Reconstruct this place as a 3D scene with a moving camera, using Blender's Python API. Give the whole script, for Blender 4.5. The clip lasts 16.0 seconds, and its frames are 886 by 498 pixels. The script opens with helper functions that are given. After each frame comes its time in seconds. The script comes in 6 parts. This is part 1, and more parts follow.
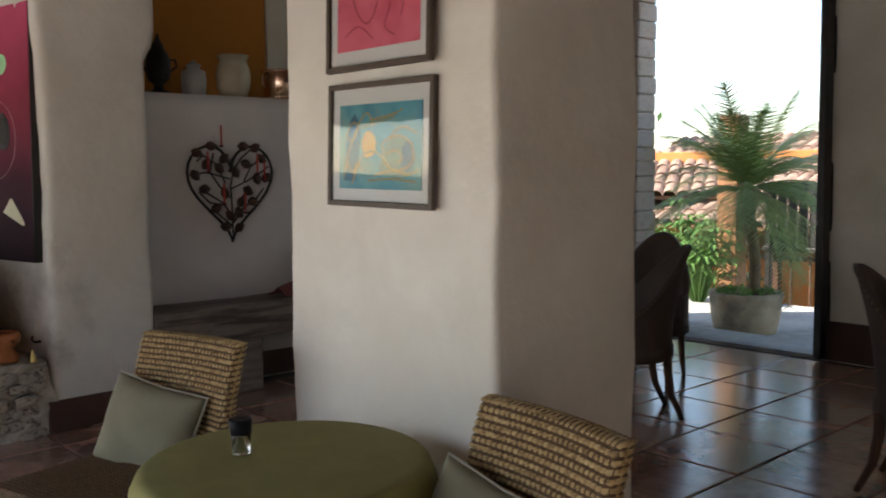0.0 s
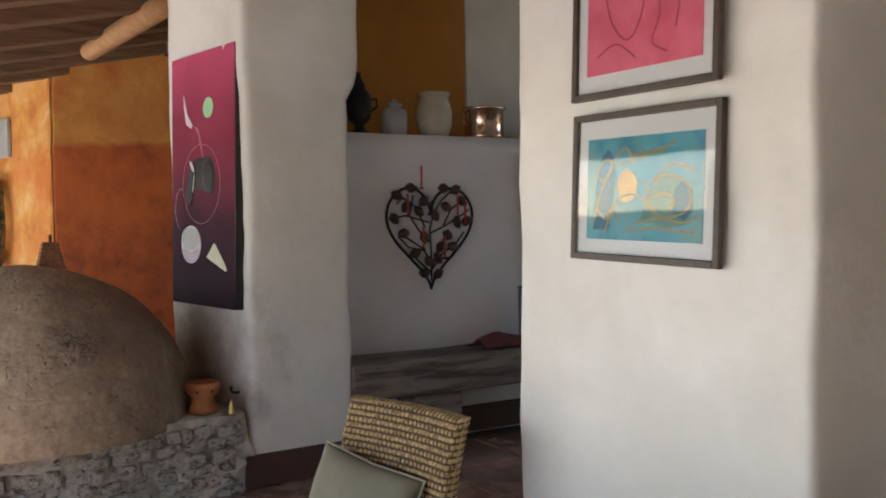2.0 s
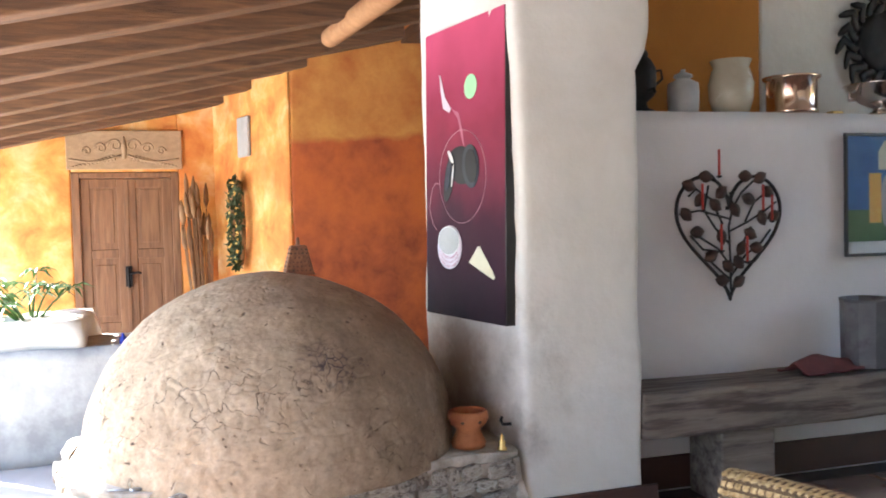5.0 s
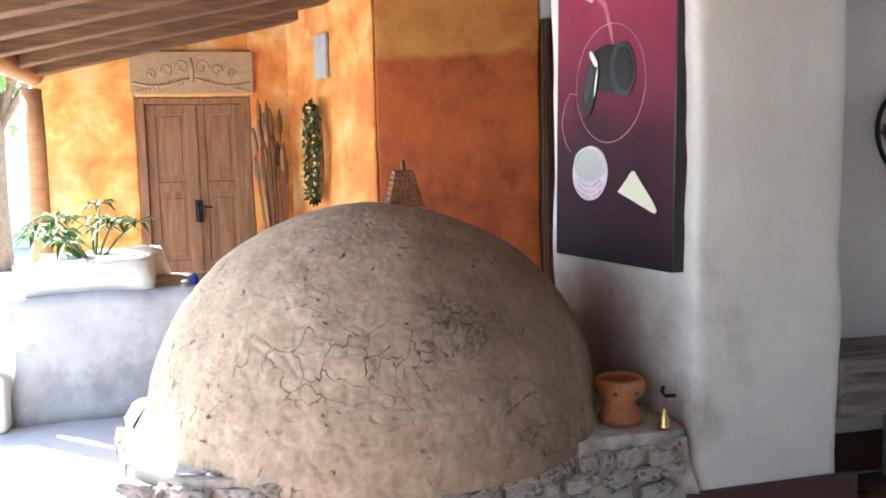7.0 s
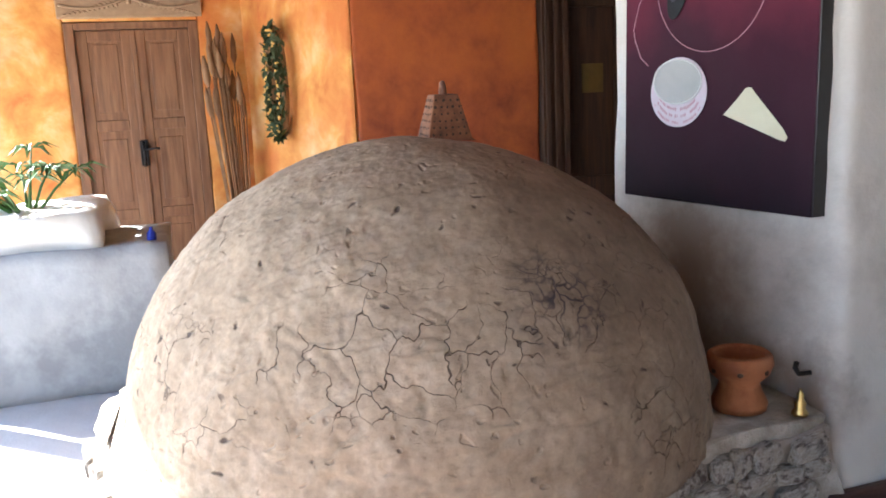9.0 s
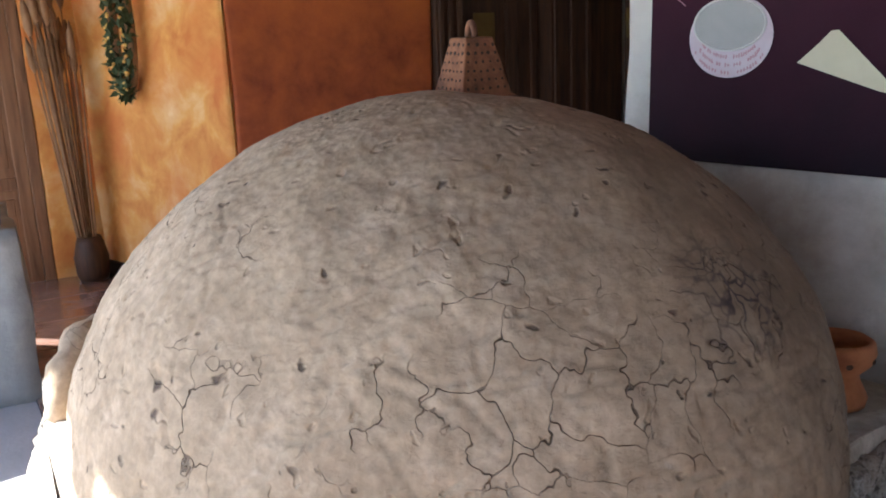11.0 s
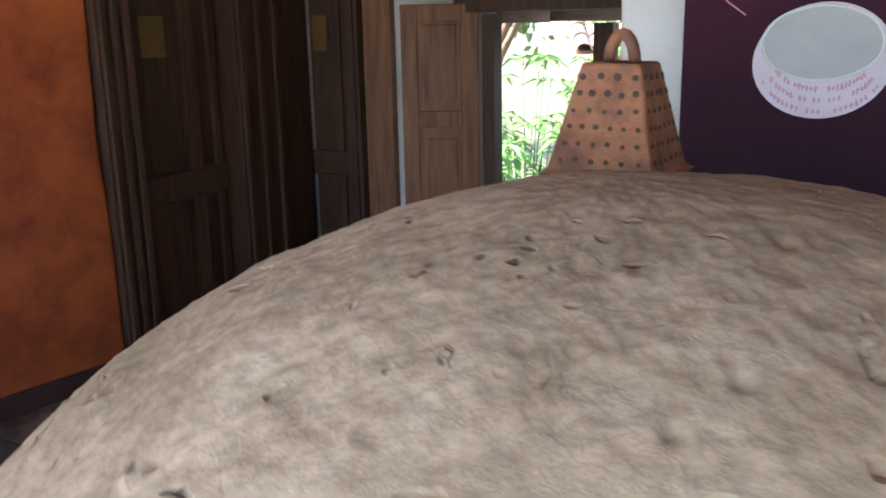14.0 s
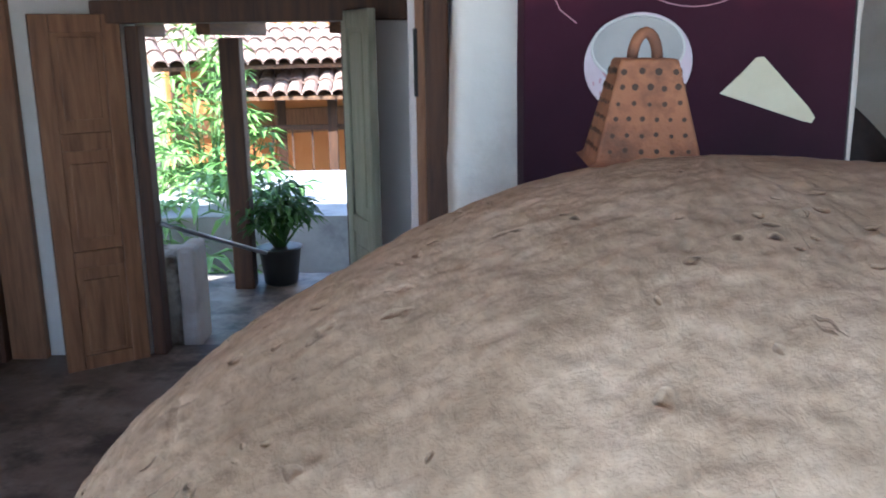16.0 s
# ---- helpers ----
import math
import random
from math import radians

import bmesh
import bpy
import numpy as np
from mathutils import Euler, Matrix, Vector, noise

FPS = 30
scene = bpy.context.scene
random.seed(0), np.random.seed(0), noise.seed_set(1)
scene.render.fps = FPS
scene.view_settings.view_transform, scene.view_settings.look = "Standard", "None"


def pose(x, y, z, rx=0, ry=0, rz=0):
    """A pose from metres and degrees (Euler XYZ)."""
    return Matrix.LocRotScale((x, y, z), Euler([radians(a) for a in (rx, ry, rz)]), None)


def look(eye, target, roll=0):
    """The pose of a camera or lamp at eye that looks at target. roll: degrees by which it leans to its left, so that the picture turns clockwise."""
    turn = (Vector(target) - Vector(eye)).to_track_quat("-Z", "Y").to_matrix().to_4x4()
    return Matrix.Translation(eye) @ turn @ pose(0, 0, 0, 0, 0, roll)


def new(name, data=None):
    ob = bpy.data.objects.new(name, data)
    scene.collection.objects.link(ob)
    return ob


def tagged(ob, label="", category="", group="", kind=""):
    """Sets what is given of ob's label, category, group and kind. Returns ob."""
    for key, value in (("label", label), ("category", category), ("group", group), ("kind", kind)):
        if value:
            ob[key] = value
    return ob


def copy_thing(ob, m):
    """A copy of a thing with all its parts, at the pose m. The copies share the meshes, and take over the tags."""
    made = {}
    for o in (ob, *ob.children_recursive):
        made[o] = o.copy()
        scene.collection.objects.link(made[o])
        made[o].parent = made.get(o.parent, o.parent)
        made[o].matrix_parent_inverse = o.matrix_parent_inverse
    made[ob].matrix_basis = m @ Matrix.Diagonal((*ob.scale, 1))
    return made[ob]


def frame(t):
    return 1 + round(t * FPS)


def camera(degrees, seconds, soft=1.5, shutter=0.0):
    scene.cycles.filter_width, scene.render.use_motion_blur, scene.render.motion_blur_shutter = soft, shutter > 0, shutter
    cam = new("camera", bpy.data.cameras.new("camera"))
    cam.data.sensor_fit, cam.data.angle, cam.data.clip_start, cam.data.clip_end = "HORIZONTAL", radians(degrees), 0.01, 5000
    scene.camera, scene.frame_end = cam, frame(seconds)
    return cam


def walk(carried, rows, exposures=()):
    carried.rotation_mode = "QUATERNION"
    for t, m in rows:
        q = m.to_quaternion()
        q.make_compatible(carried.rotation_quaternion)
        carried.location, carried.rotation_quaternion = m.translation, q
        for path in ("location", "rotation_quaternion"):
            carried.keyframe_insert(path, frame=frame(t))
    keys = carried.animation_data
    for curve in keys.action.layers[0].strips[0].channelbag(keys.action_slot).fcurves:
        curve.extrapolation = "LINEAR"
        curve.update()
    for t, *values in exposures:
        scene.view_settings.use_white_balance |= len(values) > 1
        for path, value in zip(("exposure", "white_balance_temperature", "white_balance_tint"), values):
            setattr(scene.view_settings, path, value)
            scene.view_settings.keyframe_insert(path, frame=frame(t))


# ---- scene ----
cam = camera(53.4, 16.0, 1.8, 0.3)
PATH = [
    (0, (0.052, 0.146, 1.535), (-1.433, 1.475, 1.367), -0.6),
    (0.5, (-0.085, 0.152, 1.534), (-1.652, 1.382, 1.358), -1.4),
    (1, (-0.231, 0.207, 1.542), (-1.862, 1.356, 1.389), -1.5),
    (1.5, (-0.365, 0.267, 1.561), (-2.048, 1.341, 1.446), -1.2),
    (2, (-0.515, 0.278, 1.562), (-2.236, 1.296, 1.488), -0.7),
    (2.5, (-0.655, 0.207, 1.576), (-2.396, 1.188, 1.524), -0.4),
    (3, (-0.799, 0.173, 1.58), (-2.571, 1.099, 1.543), -0.1),
    (3.5, (-0.993, 0.207, 1.578), (-2.805, 1.054, 1.548), -0.3),
    (4, (-1.199, 0.3, 1.592), (-3.055, 1.043, 1.55), -0.8),
    (4.5, (-1.369, 0.334, 1.583), (-3.259, 0.986, 1.53), -1.2),
    (5, (-1.538, 0.286, 1.575), (-3.447, 0.878, 1.5), -1.4),
    (5.2, (-1.604, 0.264, 1.579), (-3.519, 0.835, 1.49), -1.5),
    (7.5, (-2.708, 0.213, 1.486), (-4.645, 0.649, 1.249), -1.8),
    (8, (-2.922, 0.106, 1.499), (-4.837, 0.595, 1.194), -2.4),
    (8.2, (-3.038, 0.119, 1.468), (-4.949, 0.618, 1.152), -2.5),
    (10.5, (-3.955, -0.284, 1.462), (-5.697, 0.582, 0.995), -2.6),
    (11, (-4.233, -0.355, 1.449), (-5.91, 0.626, 0.974), -2.4),
    (11.5, (-4.474, -0.412, 1.466), (-6.055, 0.706, 0.966), -2.1),
    (12, (-4.742, -0.44, 1.474), (-6.205, 0.825, 0.967), -1.5),
    (12.5, (-4.994, -0.363, 1.481), (-6.407, 0.954, 0.963), -2.0),
    (13, (-5.31, -0.348, 1.497), (-6.555, 1.121, 0.956), -0.9),
    (13.5, (-5.626, -0.298, 1.481), (-6.681, 1.315, 0.95), -0.7),
    (14, (-5.849, -0.266, 1.487), (-6.813, 1.417, 1.0), -1.2),
    (14.5, (-6.103, -0.215, 1.482), (-6.934, 1.55, 1.043), -3.5),
    (15, (-6.364, -0.228, 1.463), (-6.811, 1.674, 1.035), 0.0),
    (15.5, (-6.51, -0.357, 1.478), (-6.672, 1.59, 1.047), -1.5),
    (16, (-6.544, -0.399, 1.468), (-6.553, 1.548, 1.004), -0.8),
]
EXPOSURES = [(0.0, 1.68, 6900, 10), (1.5, 1.6, 6800, 10), (2.0, 2.25, 6500, 10), (2.5, 2.45, 6300, 10), (3.0, 2.55, 6200, 10), (3.5, 3.2, 6150, 10), (4.3, 3.36, 6100, 10), (5.0, 3.4, 6050, 10), (8.0, 2.95, 5850, 10), (10.5, 2.7, 5850, 10), (11.3, 1.95, 5750, 10), (12.2, 2.0, 5750, 10), (13.0, 2.45, 5750, 10), (14.0, 2.55, 5650, 8), (14.8, 1.92, 5300, 8), (15.5, 2.3, 5350, 8), (16.0, 2.45, 5350, 8)]
walk(cam, [(t, look(eye, target, roll)) for t, eye, target, roll in PATH], EXPOSURES)

# ---- light ----
world = bpy.data.worlds.new("sky")
scene.world = world
world.use_nodes = True
wn = world.node_tree
sky = wn.nodes.new("ShaderNodeTexSky")
sky.sky_type = "NISHITA"
sky.sun_disc = False
sky.sun_elevation = radians(40)
sky.sun_rotation = radians(222)
wn.links.new(sky.outputs[0], wn.nodes["Background"].inputs[0])
wn.nodes["Background"].inputs[1].default_value = 0.14
sun = new("sun", bpy.data.lights.new("sun", "SUN"))
sun.data.energy, sun.data.angle, sun.data.color = 5.0, radians(0.5), (1.0, 0.95, 0.87)
SUN_AZ = radians(222)
sun.matrix_basis = look((0, 0, 9), (-math.sin(SUN_AZ) * math.cos(radians(40)), -math.cos(SUN_AZ) * math.cos(radians(40)), 9 - math.sin(radians(40))))

# ---- materials ----
def node(nt, kind, **inputs):
    n = nt.nodes.new(kind)
    for key, value in inputs.items():
        n.inputs[key.replace("_", " ")].default_value = value
    return n


def material(name, stops, scale=3.0, rough=0.8, metal=0.0, bump=0.2, bump_scale=40.0, stretch=(1, 1, 1), detail=6.0, patches=None, patch_scale=0.8, spread=0.12, ior=1.45):
    """A noisy material: stops are two or three base colours, patches a stain colour laid over in large blotches."""
    m = bpy.data.materials.new(name)
    m.use_nodes = True
    nt = m.node_tree
    bsdf = nt.nodes["Principled BSDF"]
    co = nt.nodes.new("ShaderNodeTexCoord")
    mp = nt.nodes.new("ShaderNodeMapping")
    mp.inputs["Scale"].default_value = stretch
    nt.links.new(co.outputs["Object"], mp.inputs["Vector"])
    info = nt.nodes.new("ShaderNodeObjectInfo")
    shift = nt.nodes.new("ShaderNodeVectorMath")
    shift.operation = "SCALE"
    shift.inputs[0].default_value = (37.0, 19.0, 53.0)
    nt.links.new(info.outputs["Random"], shift.inputs["Scale"])
    add = nt.nodes.new("ShaderNodeVectorMath")
    add.operation = "ADD"
    nt.links.new(mp.outputs["Vector"], add.inputs[0])
    nt.links.new(shift.outputs["Vector"], add.inputs[1])
    n1 = node(nt, "ShaderNodeTexNoise", Scale=scale, Detail=detail, Roughness=0.6, Distortion=0.4)
    nt.links.new(add.outputs["Vector"], n1.inputs["Vector"])
    ramp = nt.nodes.new("ShaderNodeValToRGB")
    els = ramp.color_ramp.elements
    els[0].color, els[1].color = (*stops[0], 1), (*stops[-1], 1)
    els[0].position, els[1].position = 0.3, 0.7
    if len(stops) == 3:
        e = els.new(0.5)
        e.color = (*stops[1], 1)
    nt.links.new(n1.outputs["Fac"], ramp.inputs["Fac"])
    colour = ramp.outputs["Color"]
    if patches:
        n2 = node(nt, "ShaderNodeTexNoise", Scale=patch_scale, Detail=5.0, Roughness=0.65)
        nt.links.new(add.outputs["Vector"], n2.inputs["Vector"])
        r2 = nt.nodes.new("ShaderNodeValToRGB")
        r2.color_ramp.elements[0].position, r2.color_ramp.elements[1].position = 0.5 - spread * 0.3, 0.5 + spread
        nt.links.new(n2.outputs["Fac"], r2.inputs["Fac"])
        mix = nt.nodes.new("ShaderNodeMixRGB")
        mix.inputs["Color2"].default_value = (*patches, 1)
        nt.links.new(r2.outputs["Color"], mix.inputs["Fac"])
        nt.links.new(colour, mix.inputs["Color1"])
        colour = mix.outputs["Color"]
    nt.links.new(colour, bsdf.inputs["Base Color"])
    bsdf.inputs["Metallic"].default_value, bsdf.inputs["IOR"].default_value = metal, ior
    fine = node(nt, "ShaderNodeTexNoise", Scale=bump_scale, Detail=4.0, Roughness=0.6)
    nt.links.new(add.outputs["Vector"], fine.inputs["Vector"])
    mr = node(nt, "ShaderNodeMapRange")
    mr.inputs["To Min"].default_value, mr.inputs["To Max"].default_value = max(0.03, rough - 0.1), min(1.0, rough + 0.1)
    nt.links.new(n1.outputs["Fac"], mr.inputs["Value"])
    nt.links.new(mr.outputs["Result"], bsdf.inputs["Roughness"])
    if bump:
        b = node(nt, "ShaderNodeBump", Strength=bump, Distance=0.01)
        nt.links.new(fine.outputs["Fac"], b.inputs["Height"])
        nt.links.new(b.outputs["Normal"], bsdf.inputs["Normal"])
    return m


def glass_material(name, tint=(1, 1, 1), rough=0.02):
    m = bpy.data.materials.new(name)
    m.use_nodes = True
    b = m.node_tree.nodes["Principled BSDF"]
    b.inputs["Base Color"].default_value = (*tint, 1)
    b.inputs["Transmission Weight"].default_value, b.inputs["Roughness"].default_value = 1.0, rough
    return m


def dado_material(name, low, high, height):
    """Plaster painted in two coats that meet in an uneven line at the given height."""
    m = material(name, low, 4.5, 0.75, bump=0.25, bump_scale=25, patches=(0.5, 0.12, 0.02), patch_scale=1.6, spread=0.2)
    nt = m.node_tree
    bsdf = nt.nodes["Principled BSDF"]
    old = bsdf.inputs["Base Color"].links[0].from_socket
    geo = nt.nodes.new("ShaderNodeNewGeometry")
    sep = nt.nodes.new("ShaderNodeSeparateXYZ")
    nt.links.new(geo.outputs["Position"], sep.inputs["Vector"])
    n = node(nt, "ShaderNodeTexNoise", Scale=2.5, Detail=6.0)
    nt.links.new(geo.outputs["Position"], n.inputs["Vector"])
    wob = nt.nodes.new("ShaderNodeMath")
    wob.operation = "MULTIPLY_ADD"
    wob.inputs[1].default_value = 0.3
    nt.links.new(n.outputs["Fac"], wob.inputs[0])
    nt.links.new(sep.outputs["Z"], wob.inputs[2])
    step = node(nt, "ShaderNodeMapRange")
    step.inputs["From Min"].default_value, step.inputs["From Max"].default_value = height + 0.11, height + 0.19
    nt.links.new(wob.outputs["Value"], step.inputs["Value"])
    n3 = node(nt, "ShaderNodeTexNoise", Scale=2.0, Detail=7.0, Roughness=0.65)
    nt.links.new(geo.outputs["Position"], n3.inputs["Vector"])
    r3 = nt.nodes.new("ShaderNodeValToRGB")
    r3.color_ramp.elements[0].color, r3.color_ramp.elements[1].color = (*high[0], 1), (*high[1], 1)
    r3.color_ramp.elements[0].position, r3.color_ramp.elements[1].position = 0.3, 0.65
    nt.links.new(n3.outputs["Fac"], r3.inputs["Fac"])
    mix = nt.nodes.new("ShaderNodeMixRGB")
    nt.links.new(step.outputs["Result"], mix.inputs["Fac"])
    nt.links.new(old, mix.inputs["Color1"])
    nt.links.new(r3.outputs["Color"], mix.inputs["Color2"])
    nt.links.new(mix.outputs["Color"], bsdf.inputs["Base Color"])
    return m


WHITE = material("white_plaster", [(0.60, 0.565, 0.50), (0.74, 0.71, 0.65)], 2.2, 0.85, bump=0.5, bump_scale=14, patches=(0.63, 0.585, 0.51), patch_scale=1.3, spread=0.25, detail=9.0)
LILAC = material("pale_plaster", [(0.60, 0.56, 0.54), (0.70, 0.66, 0.64)], 1.2, 0.85, bump=0.3, bump_scale=18)
OCHRE = material("ochre_plaster", [(0.58, 0.17, 0.035), (0.76, 0.36, 0.085), (0.86, 0.58, 0.28)], 3.2, 0.8, bump=0.3, bump_scale=22, patches=(0.66, 0.20, 0.045), patch_scale=1.4, spread=0.2)
RED = dado_material("red_plaster", [(0.21, 0.034, 0.010), (0.46, 0.105, 0.025)], [(0.36, 0.09, 0.014), (0.58, 0.27, 0.06)], 2.3)
BROWN_OCHRE = material("brown_ochre_plaster", [(0.36, 0.13, 0.02), (0.46, 0.19, 0.035)], 1.5, 0.85, bump=0.25, bump_scale=20)
BASE = material("dark_base_paint", [(0.05, 0.022, 0.016), (0.08, 0.035, 0.025)], 4, 0.6, bump=0.2)
TILE = material("terracotta_tile", [(0.27, 0.155, 0.115), (0.37, 0.225, 0.17), (0.43, 0.275, 0.215)], 3.5, 0.2, bump=0.10, bump_scale=30, patches=(0.20, 0.10, 0.07), patch_scale=2.0)
TILE.node_tree.nodes["Principled BSDF"].inputs["Coat Weight"].default_value = 1.0
TILE.node_tree.nodes["Principled BSDF"].inputs["Coat Roughness"].default_value = 0.16
GROUT = material("grout", [(0.05, 0.04, 0.035), (0.08, 0.065, 0.055)], 20, 0.9)
CONCRETE = material("concrete", [(0.34, 0.34, 0.33), (0.46, 0.46, 0.45)], 3, 0.85, bump=0.4, bump_scale=30, patches=(0.26, 0.26, 0.26), patch_scale=1.5)
PAVING = material("pale_paving", [(0.48, 0.46, 0.43), (0.60, 0.58, 0.55)], 2.5, 0.85, bump=0.4, bump_scale=40)
EARTH = material("earth", [(0.12, 0.09, 0.06), (0.2, 0.15, 0.1)], 3, 0.95, bump=0.6, bump_scale=12)
DARKWOOD = material("dark_wood", [(0.034, 0.014, 0.007), (0.068, 0.029, 0.013), (0.10, 0.043, 0.019)], 3, 0.62, bump=0.2, bump_scale=14, stretch=(9, 9, 0.7))
DOORWOOD = material("brown_door_wood", [(0.14, 0.06, 0.026), (0.235, 0.108, 0.048), (0.31, 0.152, 0.07)], 3, 0.5, bump=0.25, bump_scale=12, stretch=(9, 9, 0.7))
PALEWOOD = material("pale_carved_wood", [(0.34, 0.22, 0.12), (0.46, 0.31, 0.18)], 3, 0.65, bump=0.3, bump_scale=14, stretch=(4, 1, 8))
RAFTER = material("rafter_wood", [(0.07, 0.034, 0.018), (0.14, 0.07, 0.034), (0.22, 0.11, 0.05)], 3, 0.7, bump=0.5, bump_scale=14, stretch=(9, 0.7, 9))
LOG = material("peeled_log", [(0.32, 0.15, 0.06), (0.45, 0.24, 0.11)], 3, 0.75, bump=0.7, bump_scale=12, stretch=(6, 0.8, 6))
CANE = material("cane", [(0.16, 0.085, 0.03), (0.36, 0.20, 0.08)], 3, 0.6, bump=0.3, bump_scale=20, stretch=(0.6, 8, 8))
BEAM = material("weathered_beam", [(0.11, 0.085, 0.065), (0.19, 0.15, 0.12), (0.24, 0.20, 0.16)], 2.5, 0.75, bump=0.6, bump_scale=10, stretch=(8, 0.8, 8), patches=(0.07, 0.05, 0.04), patch_scale=2)
STONE = material("rubble_stone", [(0.32, 0.27, 0.21), (0.50, 0.45, 0.375), (0.66, 0.61, 0.53)], 4, 0.9, bump=0.9, bump_scale=24, patches=(0.14, 0.11, 0.09), patch_scale=4)
MORTAR = material("mortar", [(0.30, 0.25, 0.19), (0.60, 0.54, 0.46)], 11, 0.95, bump=1.0, bump_scale=28)
PALESTONE = material("pale_masonry", [(0.42, 0.36, 0.32), (0.55, 0.50, 0.46), (0.50, 0.38, 0.32)], 3, 0.85, bump=0.6, bump_scale=24)
WICKER = material("woven_grass", [(0.12, 0.07, 0.025), (0.40, 0.27, 0.12), (0.60, 0.46, 0.24)], 60, 0.7, bump=0.5, bump_scale=160)
# Darkened weave colour: painted shade for the gaps and the chair seats.
WICKERSHADE = material("shaded_wicker", [(0.05, 0.028, 0.012), (0.12, 0.07, 0.03)], 60, 0.8, bump=0.3, bump_scale=160)
DEEPTEAL = material("deep_teal_paint", [(0.02, 0.10, 0.16), (0.05, 0.19, 0.25)], 22, 0.8, bump=0.05)
SAGE = material("sage_green_paint", [(0.09, 0.22, 0.20), (0.20, 0.32, 0.22)], 22, 0.8, bump=0.05)
GREENCLOTH = material("olive_cloth", [(0.17, 0.165, 0.055), (0.22, 0.21, 0.075)], 8, 0.85, bump=0.2, bump_scale=300)
CUSHION = material("grey_linen", [(0.15, 0.14, 0.09), (0.20, 0.185, 0.125)], 6, 0.9, bump=0.3, bump_scale=260)
PIPING = material("pale_piping", [(0.25, 0.235, 0.18), (0.30, 0.28, 0.22)], 20, 0.8)
UPHOLSTERY = material("brown_upholstery", [(0.045, 0.03, 0.026), (0.07, 0.048, 0.04)], 12, 0.65, bump=0.2, bump_scale=120)
IRON = material("black_iron", [(0.012, 0.011, 0.011), (0.03, 0.026, 0.024)], 12, 0.5, metal=0.6, bump=0.3, bump_scale=60)
RUST = material("rusty_leaf_metal", [(0.04, 0.028, 0.022), (0.10, 0.05, 0.035)], 9, 0.55, metal=0.5, bump=0.3)
CANDLE = material("red_wax", [(0.42, 0.035, 0.025), (0.5, 0.05, 0.03)], 5, 0.5, bump=0.05)
TERRACOTTA = material("terracotta", [(0.36, 0.13, 0.05), (0.48, 0.19, 0.08)], 5, 0.75, bump=0.3, bump_scale=50, patches=(0.28, 0.09, 0.035), patch_scale=6)
# Dark brown that stands in for the shaded depth of holes.
HOLEDARK = material("dark_hole_fill", [(0.05, 0.03, 0.02), (0.09, 0.05, 0.03)], 8, 0.85)
BRASS = material("brass", [(0.55, 0.36, 0.12), (0.65, 0.45, 0.18)], 6, 0.3, metal=1.0, bump=0.05)
COPPER = material("polished_copper", [(0.72, 0.50, 0.36), (0.80, 0.58, 0.44)], 4, 0.16, metal=1.0, bump=0.02)
SILVER = material("silver_plate", [(0.66, 0.60, 0.54), (0.76, 0.70, 0.64)], 4, 0.15, metal=1.0, bump=0.02)
PORCELAIN = material("grey_glazed_ceramic", [(0.30, 0.30, 0.29), (0.40, 0.40, 0.39)], 6, 0.35, bump=0.05)
FROSTED = material("cloudy_glass", [(0.36, 0.31, 0.22), (0.46, 0.41, 0.31)], 5, 0.25, bump=0.05)
BLACKPAINT = material("black_frame", [(0.015, 0.014, 0.014), (0.03, 0.028, 0.026)], 6, 0.4, bump=0.05)
FRAMEWOOD = material("brown_frame", [(0.045, 0.03, 0.022), (0.08, 0.055, 0.04)], 6, 0.45, bump=0.1, stretch=(4, 4, 4))
MOUNT = material("picture_mount", [(0.66, 0.66, 0.63), (0.72, 0.72, 0.69)], 3, 0.8, bump=0.05)
PINK = material("pink_print", [(0.66, 0.09, 0.15), (0.78, 0.17, 0.24), (0.70, 0.10, 0.16)], 4, 0.8, bump=0.05)
PINKLINE = material("dark_pink_strokes", [(0.36, 0.035, 0.06), (0.45, 0.06, 0.09)], 10, 0.8, bump=0.05)
TEAL = material("teal_print", [(0.035, 0.22, 0.30), (0.10, 0.36, 0.42), (0.07, 0.26, 0.36)], 9, 0.8, bump=0.05, patches=(0.18, 0.36, 0.33), patch_scale=5)
TEALLINE = material("ochre_green_strokes", [(0.30, 0.27, 0.11), (0.36, 0.25, 0.10)], 14, 0.8, bump=0.05)
ORANGEPAINT = material("orange_yellow_paint", [(0.75, 0.38, 0.08), (0.80, 0.55, 0.16)], 30, 0.8, bump=0.1)
BLUEPAINT = material("blue_paint", [(0.05, 0.12, 0.30), (0.10, 0.22, 0.42)], 8, 0.7, bump=0.05)
GREENPAINT = material("dull_green_paint", [(0.08, 0.16, 0.05), (0.14, 0.22, 0.10)], 8, 0.7, bump=0.05)
CREAMPAINT = material("cream_paint", [(0.62, 0.58, 0.40), (0.70, 0.66, 0.48)], 8, 0.7, bump=0.05)
GREYPAINT = material("grey_paint", [(0.36, 0.37, 0.35), (0.46, 0.46, 0.44)], 6, 0.7, bump=0.05)
BLACKGLOSS = material("black_paint", [(0.008, 0.008, 0.010), (0.02, 0.02, 0.024)], 5, 0.35, bump=0.05)
MINT = material("mint_paint", [(0.30, 0.62, 0.30), (0.42, 0.70, 0.42)], 8, 0.6, bump=0.05)
LILACPAINT = material("lilac_white_paint", [(0.60, 0.50, 0.55), (0.70, 0.62, 0.66)], 8, 0.6, bump=0.05)
LEAF = material("leaf_green", [(0.045, 0.11, 0.02), (0.09, 0.19, 0.04)], 6, 0.5, bump=0.1)
PALELEAF = material("sunny_leaf_green", [(0.12, 0.24, 0.05), (0.22, 0.36, 0.09)], 6, 0.5, bump=0.1)
